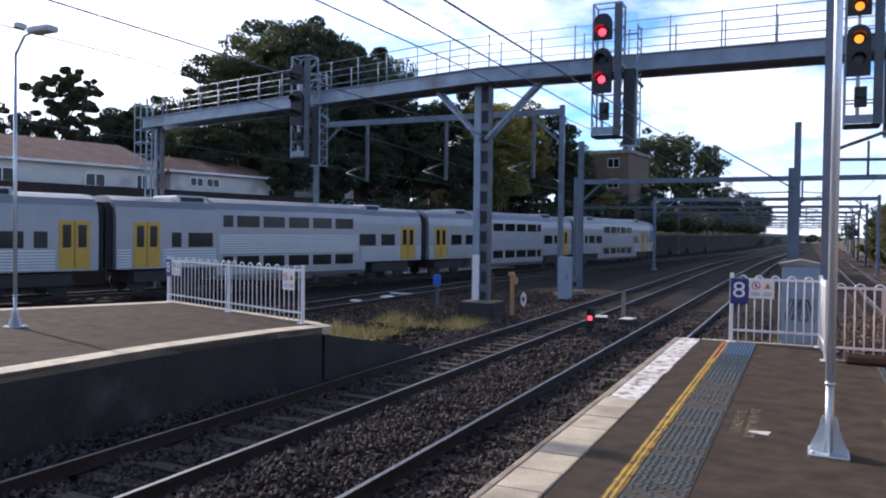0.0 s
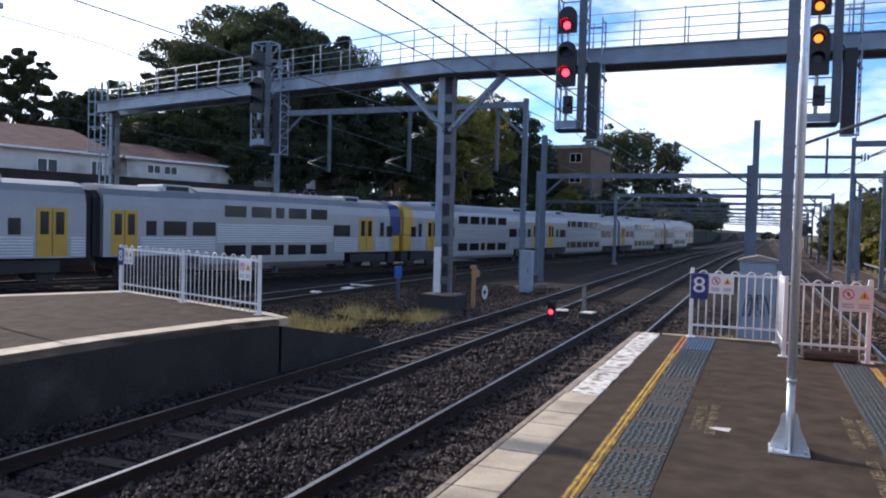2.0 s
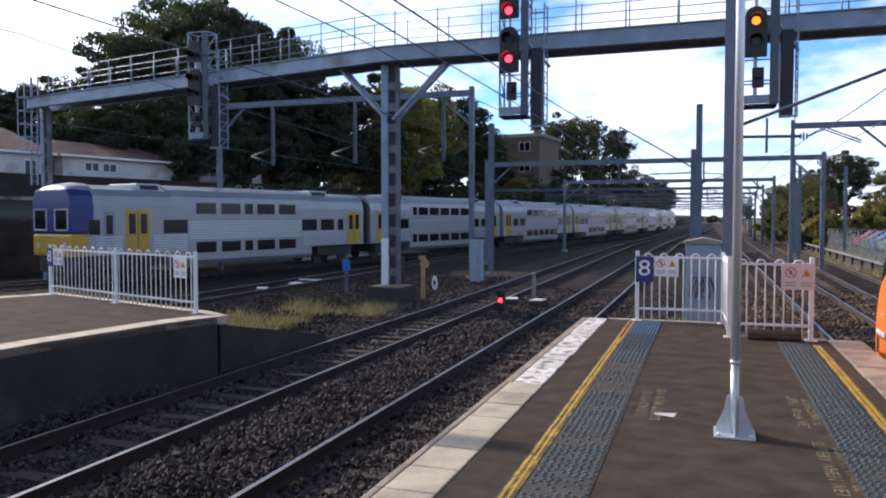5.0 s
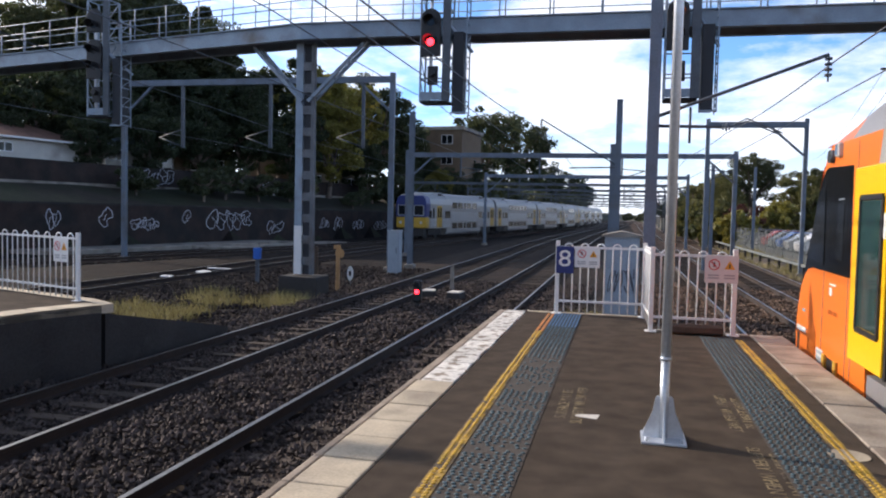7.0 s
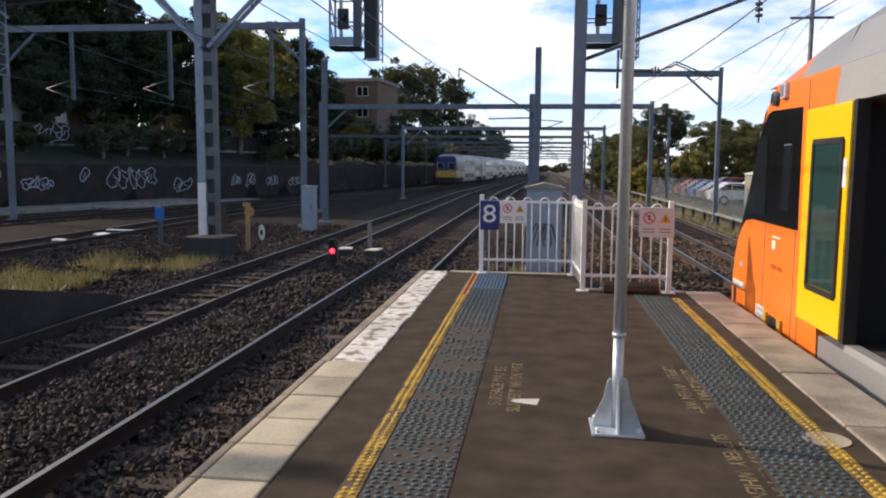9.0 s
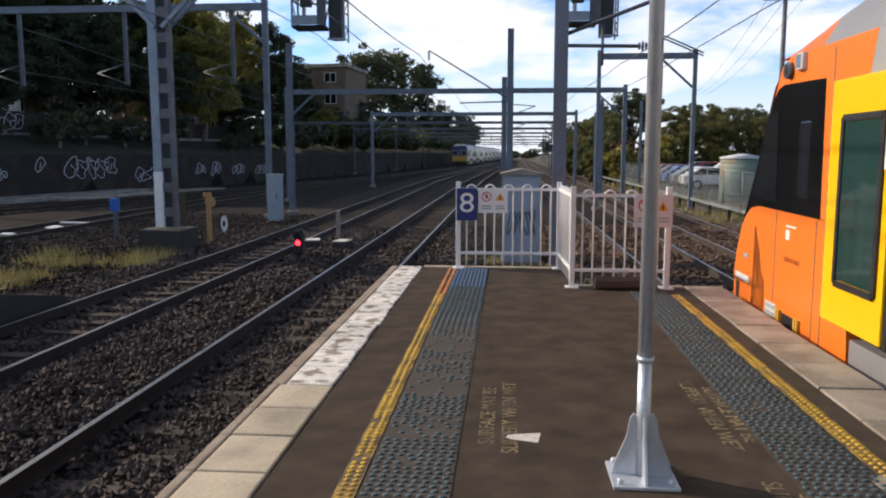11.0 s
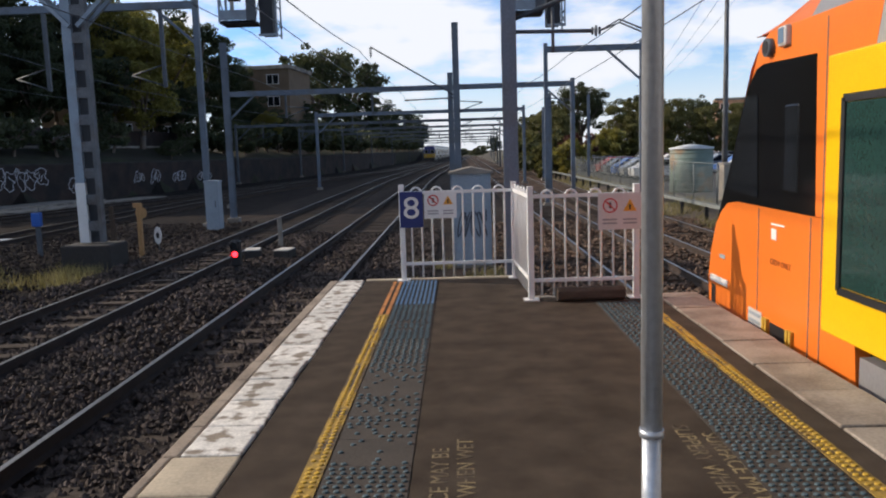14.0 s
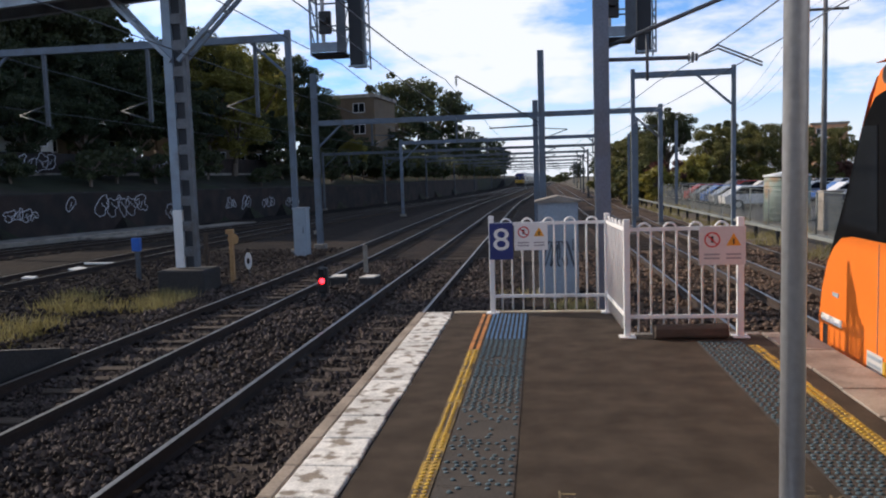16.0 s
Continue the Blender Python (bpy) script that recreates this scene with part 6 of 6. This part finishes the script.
# ---- retaining wall and bank ----
def retaining_wall():
    ob = thing("retaining_wall", (0, 0, 0), "dark stained brick retaining wall sprayed with white graffiti", "wall", kind="structure")
    y = -20.0
    while y < 200:
        a, b = Vector((wall_x(y), y, 0)), Vector((wall_x(y + 4), y + 4, 0))
        d = (b - a).normalized()
        n = Vector((d.y, -d.x, 0))
        bm = B()
        lo, hi = -1.4, 1.38 + 0.10 * math.sin(y * 0.05)
        q = [a, b, b - n * 0.45, a - n * 0.45]
        sheet(bm, [(v.x, v.y) for v in q], lo, hi)
        part("wall_panel", bm, BRICK, ob)
        bm = B()
        q = [a + n * 0.06, b + n * 0.06, b - n * 0.5, a - n * 0.5]
        sheet(bm, [(v.x, v.y) for v in q], hi, hi + 0.12)
        part("wall_cap", bm, DARKWALL, ob)
        y += 4
    return ob


RETAINING = retaining_wall()


bm = B()
for y0, y1, o0, o1, top in ((36, 57, 0.3, 3.6, -1.06), (46, 61, 3.7, 5.6, -1.16)):
    q = [(wall_x(y) + o, y) for y, o in ((y0, o1), (y1, o1), (y1, o0), (y0, o0))]
    sheet(bm, q, -1.40, top)
setting("walkway_slab", bm, CONCRETE, "pale concrete slabs at the wall foot", "slab")


# ---- buildings ----
def window_unit(parent, m, w, h, frame_mat=WHITE):
    bm = B()
    box(bm, -w / 2, w / 2, -0.05, 0.0, -h / 2, h / 2)
    win = part("window", bm, GLASS_DARK, parent)
    win.matrix_local = m
    bm = B()
    for a, b in (((-w / 2, -h / 2), (w / 2, -h / 2)), ((-w / 2, h / 2), (w / 2, h / 2)), ((-w / 2, -h / 2), (-w / 2, h / 2)), ((w / 2, -h / 2), (w / 2, h / 2)), ((0, -h / 2), (0, h / 2))):
        beam(bm, (a[0], -0.06, a[1]), (b[0], -0.06, b[1]), 0.07, 0.07)
    part("frame", bm, frame_mat, win)


def house(m, L, D, wall_h, roof_h, wall_mat, roof_mat, label, windows, lower=0.0, name="house", hip=0.0):
    """Front along local x, facing -y; lower: a darker storey below the floor line."""
    ob = thing(name, m, label, "building")
    bm = B()
    box(bm, -L / 2, L / 2, 0, D, 0, wall_h)
    part("wall", bm, wall_mat, ob)
    if lower:
        bm = B()
        box(bm, -L / 2 + 0.05, L / 2 - 0.05, 0.05, D - 0.05, -lower, 0)
        part("lower_wall", bm, BRICK, ob, "dark brick lower storey")
    bm = B()
    e = 0.45
    prism(bm, [(-e, wall_h - 0.05), (D + e, wall_h - 0.05), (D + e, wall_h + 0.08), (D / 2, wall_h + roof_h), (-e, wall_h + 0.08)], -L / 2 - e, L / 2 + e, Matrix.Rotation(radians(90), 4, "Z") @ Matrix.Diagonal((1, -1, 1, 1)))
    for v in bm.verts:
        if v.co.z > wall_h + roof_h - 0.01:
            v.co.x -= math.copysign(hip, v.co.x)
    part("roof", bm, roof_mat, ob)
    bm = B()
    box(bm, -L / 2 - e, L / 2 + e, -e - 0.1, -e, wall_h - 0.06, wall_h + 0.08)
    part("gutter", bm, WHITE, ob)
    for x, z, w, h in windows:
        window_unit(ob, Matrix.Translation((x, -0.0, z)), w, h)
    return ob


def bank_pose(y, d, z, turn=0.0):
    """Facing the tracks, d metres behind the wall."""
    a, b = Vector((wall_x(y), y, 0)), Vector((wall_x(y + 1), y + 1, 0))
    u = (b - a).normalized()
    n = Vector((u.y, -u.x, 0))
    p = a - n * d
    return Matrix.Translation((p.x, p.y, z)) @ Matrix.Rotation(math.atan2(u.y, u.x) + radians(turn), 4, "Z")


house(bank_pose(29.6, 8.5, 3.9), 15.4, 8, 1.95, 1.9, RENDERED, ROOFTILE, "long cream building with terracotta tiled roof above the bank", [(-6.2, 1.0, 1.3, 0.8), (-2.4, 1.0, 1.3, 0.8), (3.3, 1.0, 1.3, 0.8), (6.6, 1.0, 0.8, 1.0)], 2.5, "long_building", 1.0)
house(bank_pose(43.0, 8.5, 4.45), 9.4, 7, 1.4, 1.35, RENDERED, ROOFTILE, "lower cream building with terracotta hipped roof above the bank", [(-2.6, 0.75, 1.1, 0.6), (-1.2, 0.75, 1.1, 0.6)], 2.5, "low_building", 2.0)
house(bank_pose(53.4, 8.6, 4.6, -28), 5.2, 4.5, 1.5, 1.0, RENDERED, ROOFBLUE, "small house with blue-grey gabled roof above the bank", [(-1.8, 0.8, 1.2, 0.8), (1.6, 0.8, 1.2, 0.8)], 2.2)
house(bank_pose(66.0, 14.0, 4.2), 12, 8, 2.6, 1.2, TAN, ROOFBLUE, "brick house half hidden in trees", [(-4, 1.4, 1.6, 1.2), (0, 1.4, 1.6, 1.2), (4, 1.4, 1.6, 1.2)], 1.5)


def upper_wall():
    ob = thing("garden_wall", (0, 0, 0), "dark brick garden wall with faded graffiti on the bank", "wall", kind="structure")
    for k in range(16):
        m0, m1 = bank_pose(26 + 4 * k, 6.6, 0), bank_pose(30 + 4 * k, 6.6, 0)
        a, b = m0.translation, m1.translation
        n = Vector(((b - a).y, -(b - a).x, 0)).normalized()
        bm = B()
        sheet(bm, [(v.x, v.y) for v in (a, b, b - n * 0.3, a - n * 0.3)], 1.5, 4.42)
        part("wall_panel", bm, BRICK, ob)
        kerb = B()
        sheet(kerb, [(v.x, v.y) for v in (a + n * 0.35, b + n * 0.35, b + n * 0.02, a + n * 0.02)], 2.0, 2.98)
        part("foot_kerb", kerb, CONCRETE, ob, "pale concrete kerb along the wall foot")
    return ob


def scrawl(parent, m, count, w, h, rnd, thick=0.03):
    """Bubble letters that cannot be read, as sprayed outlines; m: x along the wall, -y outwards."""
    pitch = w / count
    for k in range(count):
        c, r = (k + 0.5) * pitch, pitch * rnd.uniform(0.55, 0.8)
        tall = h * rnd.uniform(0.38, 0.52)
        dents = [rnd.uniform(0.45, 1.25) for _ in range(8)]
        slant = rnd.uniform(0.0, 0.5)
        loop = []
        for i in range(25):
            a = 2 * math.pi * i / 24
            d = dents[(i // 3) % 8]
            loop.append(m @ Vector((c + r * d * math.cos(a) + slant * r * math.sin(a), -0.02 - 0.006 * (k % 2), h / 2 + tall * d * math.sin(a))))
        bm = B()
        pipe(bm, loop, thick, n=4)
        part("graffiti_stroke", bm, GRAFFITI, parent, "white spray-paint outline")
        bm = B()
        x0, turn = c - r * 0.3, rnd.choice((-1, 1))
        pipe(bm, [m @ Vector((x0 + r * 0.6 * t + turn * 0.12 * r * math.sin(6 * t), -0.03, h * (0.35 + 0.3 * t * turn + 0.3 * (turn < 0)))) for t in (0, 0.2, 0.4, 0.6, 0.8, 1.0)], thick * 0.8, n=4)
        part("graffiti_stroke", bm, GRAFFITI, parent)


def wall_graffiti():
    rnd = random.Random(31)
    for y, z, count, w, h in ((33, -0.3, 2, 1.0, 1.0), (38.5, -0.1, 2, 0.8, 1.3), (42.2, 0.1, 1, 0.6, 1.2), (44.6, -0.15, 4, 2.3, 0.8), (49.2, 0.2, 1, 0.5, 1.1), (51.8, -0.25, 5, 4.6, 1.6),
                              (58.5, -0.7, 2, 2.0, 1.1), (66.5, -0.4, 2, 1.4, 1.1), (69, -0.4, 2, 1.3, 1.1), (72.5, -0.4, 3, 2.0, 0.9), (77, -0.5, 3, 2.4, 0.9)):
        scrawl(RETAINING, bank_pose(y, 0.0, z), count, w, h, rnd)
    for y, z, count, w, h in ((49.6, 3.25, 2, 1.4, 1.0), (51.6, 3.15, 4, 3.4, 1.25), (66.0, 3.2, 2, 1.6, 1.0), (71.0, 3.2, 2, 1.2, 0.8)):
        scrawl(GARDEN_WALL, bank_pose(y, 6.6, z), count, w, h, rnd)


GARDEN_WALL = upper_wall()
wall_graffiti()


def flats(m, L, D, floors, wall_mat, label):
    ob = thing("apartment_building", m, label, "building")
    bm = B()
    box(bm, -L / 2, L / 2, 0, D, 0, floors * 3.0)
    part("wall", bm, wall_mat, ob)
    bm = B()
    box(bm, -L / 2 - 0.3, L / 2 + 0.3, -0.3, D + 0.3, floors * 3.0, floors * 3.0 + 0.5)
    part("parapet", bm, CONCRETE, ob)
    n = int(L / 3.2)
    for f in range(floors):
        for i in range(n):
            x = -L / 2 + (i + 0.5) * L / n
            window_unit(ob, Matrix.Translation((x, 0, f * 3.0 + 1.6)), 1.7, 1.3)
            if i % 2 == 0:
                bm = B()
                box(bm, x - 1.3, x + 1.3, -1.0, -0.02, f * 3.0 + 0.1, f * 3.0 + 0.9)
                part("balcony", bm, WHITE if f % 2 else RENDERED, ob)
    return ob


flats(Matrix.Translation((-26.0, 112, 1.6)) @ Matrix.Rotation(radians(-6), 4, "Z"), 9.2, 10, 4, TAN, "tan brick apartment block above the shaded bank")
flats(bank_pose(84, 9, 3.0), 12, 8, 2, TAN, "brick apartment block with white balconies behind trees")
flats(Matrix.Translation((64, 180, -1)) @ Matrix.Rotation(radians(-15), 4, "Z"), 7, 10, 4, ORANGEBRICK, "distant orange rendered apartment block among trees")
flats(Matrix.Translation((95, 165, -1)) @ Matrix.Rotation(radians(-20), 4, "Z"), 10, 12, 6, ORANGEBRICK, "distant orange rendered apartment block with balconies")


# ---- right-hand side: fence, tank, cars, pipe ----
def chain_fence():
    ob = thing("chain_link_fence", (0, 0, 0), "grey chain-link fence on steel posts beside car park", "fence", kind="structure")
    pts = [(11.4 + 0.004 * (y - 20), y) for y in range(18, 84, 3)]
    for x, y in pts:
        bm = B()
        tube(bm, (x, y, -1.1), (x, y, 0.75), 0.03, n=6)
        part("post", bm, FENCE_WIRE, ob)
    bm = B()
    for a, b in zip(pts, pts[1:]):
        for z in (0.72, -0.8):
            tube(bm, (*a, z), (*b, z), 0.018, n=5)
    part("top_wire", bm, FENCE_WIRE, ob)
    bm = B()
    for a, b in zip(pts, pts[1:]):
        a, b = Vector(a), Vector(b)
        for i in range(16):
            for s in (1, -1):
                p, q = a.lerp(b, i / 16), a.lerp(b, min(1.0, max(0.0, (i + 5 * s) / 16)))
                z1 = -0.8 + 1.5 * abs((q - p).length) / 1.0
                tube(bm, (p.x, p.y, -0.8), (q.x, q.y, min(0.7, z1)), 0.007, n=3, caps=False)
    part("mesh", bm, FENCE_WIRE, ob, "woven wire mesh")


chain_fence()


def guard_pipe():
    ob = thing("cable_trough", (0, 0, 0), "grey cable route on short posts beside sidings", "cable route", kind="structure")
    for y in range(22, 76, 3):
        bm = B()
        box(bm, 10.35, 10.47, y - 0.06, y + 0.06, -1.3, -0.72)
        part("stub_post", bm, BLACK, ob)
    bm = B()
    beam(bm, (10.4, 20, -0.66), (10.4, 76, -0.66), 0.14, 0.12)
    part("trough", bm, FENCE_WIRE, ob)


guard_pipe()


def tank():
    ob = thing("water_tank", (13.05, 41.6, -0.85), "round pale green corrugated water tank behind the fence", "tank")
    bm = B()
    tube(bm, (0, 0, 0), (0, 0, 2.1), 1.02, n=40)
    shell = part("shell", bm, mat("pale_green_sheet", (0.19, 0.255, 0.225), 0.6, vary=0.12, scale=1.5, fine=15, dirt=(0.26, 0.19, 0.12), dirt_at=0.57, spread=0.05), ob)
    for k in range(8):
        bm = B()
        tube(bm, (0, 0, 0.15 + 0.25 * k), (0, 0, 0.19 + 0.25 * k), 1.032, n=40)
        part("hoop", bm, shell.data.materials[0], ob)
    bm = B()
    tube(bm, (0, 0, 2.1), (0, 0, 2.18), 1.06, n=40)
    tube(bm, (0, 0, 2.18), (0, 0, 2.34), 1.06, 0.15, n=40)
    part("lid", bm, PALE, ob)


tank()
cabinet(pose(12.7, 35.2, -0.85), 0.7, 0.6, 1.5, CONCRETE, "tan equipment cabinet behind the fence")


def car(m, paint, label):
    ob = thing("parked_car", m, label, "car", "parked cars")
    bm = B()
    side = [(-2.1, 0.35), (2.1, 0.35), (2.15, 0.75), (1.3, 0.92), (0.55, 1.42), (-1.1, 1.45), (-1.85, 0.95), (-2.15, 0.85)]
    prism(bm, side, -0.85, 0.85)
    part("body", bm, paint, ob, bevel=0.06)
    bm = B()
    prism(bm, [(1.15, 0.95), (0.52, 1.36), (-1.05, 1.38), (-1.65, 0.97)], -0.862, 0.862)
    part("side_glass", bm, GLASS_DARK, ob)
    for x in (-1.3, 1.3):
        for s in (-0.78, 0.78):
            bm = B()
            tube(bm, (x, s - 0.09, 0.31), (x, s + 0.09, 0.31), 0.31, n=18)
            wheel = part("wheel", bm, RUBBER, ob)
            bm = B()
            tube(bm, (x, s - 0.1, 0.31), (x, s + 0.1, 0.31), 0.19, n=14)
            part("rim", bm, LIGHTGREY, wheel)
    return ob


paints = [mat("white_car_paint", (0.75, 0.75, 0.75), 0.25, vary=0.04), mat("silver_car_paint", (0.42, 0.44, 0.46), 0.25, metal=0.5, vary=0.05), mat("blue_car_paint", (0.05, 0.12, 0.35), 0.25, vary=0.05), mat("grey_car_paint", (0.12, 0.12, 0.13), 0.25, vary=0.05), mat("red_car_paint", (0.35, 0.03, 0.03), 0.25, vary=0.05)]
names = ["white", "silver", "blue", "dark grey", "red"]
models = [car(pose(15 + 0 * i, 54 + 3.0 * i, ground_z(20, 50) + 0.02), p, f"{nm} parked car in the car park") for i, (p, nm) in enumerate(zip(paints, names))]
rnd = random.Random(17)
for r in range(4):
    for i in range(14):
        if r == 0 and i < 6:
            continue
        c = copy_thing(models[rnd.choice((0, 1, 1, 2, 3, 3, 3, 4))], pose(15 + r * 7.5 + rnd.uniform(-0.3, 0.3), 52 + i * 3.0, ground_z(20, 50) + 0.02, 0, 0, rnd.choice((0, 180)) + rnd.uniform(-3, 3)))


def power_pole(x, y):
    ob = thing("power_pole", (x, y, -1.0), "tall weathered grey power pole with a crossarm", "power pole", "power poles")
    bm = B()
    tube(bm, (0, 0, 0), (0, 0, 11.5), 0.16, 0.11, n=10)
    part("pole", bm, WEATHERED_SHADED, ob)
    for z in (10.5,):
        bm = B()
        beam(bm, (-1.1, 0, z), (1.1, 0, z), 0.1, 0.12)
        part("crossarm", bm, SLEEPER, ob)


power_pole(15.85, 45)
for k in range(3):
    wire([(14.95 + 0.9 * k, 45, 9.5), (9 + 0.9 * k, 5, 9.0)], "thin dark power line over the sidings", 0.012, 0.8)
    wire([(14.95 + 0.9 * k, 45, 9.5), (26 + 0.9 * k, 110, 9.4)], "thin dark power line over the car park", 0.012, 0.9)


# ---- litter by the shaded track ----
def debris(x, y, w, d, turn, label):
    ob = thing("discarded_board", pose(x, y, BED_Z + 0.12, 4, 3, turn), label, "litter", "boards by the track")
    bm = B()
    box(bm, -w / 2, w / 2, -d / 2, d / 2, 0, 0.05)
    part("board", bm, WHITE, ob, bevel=0.01)


debris(-15.0, 30.5, 1.1, 0.18, 25, "long pale board lying between the rails")
debris(-14.6, 28.6, 0.7, 0.45, -20, "short pale board lying between the rails")
debris(-14.9, 26.3, 0.4, 0.3, 10, "small pale block lying between the rails")


def plastic_sheet(x, y, label, seed):
    """Crumpled blue sheet lying behind the fence."""
    ob = thing("plastic_sheet", (x, y, BED_Z + 0.05), label, "litter", "blue sheets")
    bm = B()
    n = 7
    g = [[bm.verts.new((i * 0.13 - 0.4, j * 0.13 - 0.4, 0.04 + 0.14 * abs(noise.noise((i * 0.6, j * 0.6, seed))) + 0.10 * math.sin(i * 1.1) ** 2)) for i in range(n)] for j in range(n)]
    for j in range(n - 1):
        for i in range(n - 1):
            bm.faces.new((g[j][i], g[j][i + 1], g[j + 1][i + 1], g[j + 1][i]))
    part("sheet", bm, BLUEPAINT, ob)


plastic_sheet(3.6, 13.4, "crumpled blue plastic sheet behind the fence", 1)
plastic_sheet(3.0, 14.6, "crumpled blue plastic sheet behind the fence", 2)

motions()
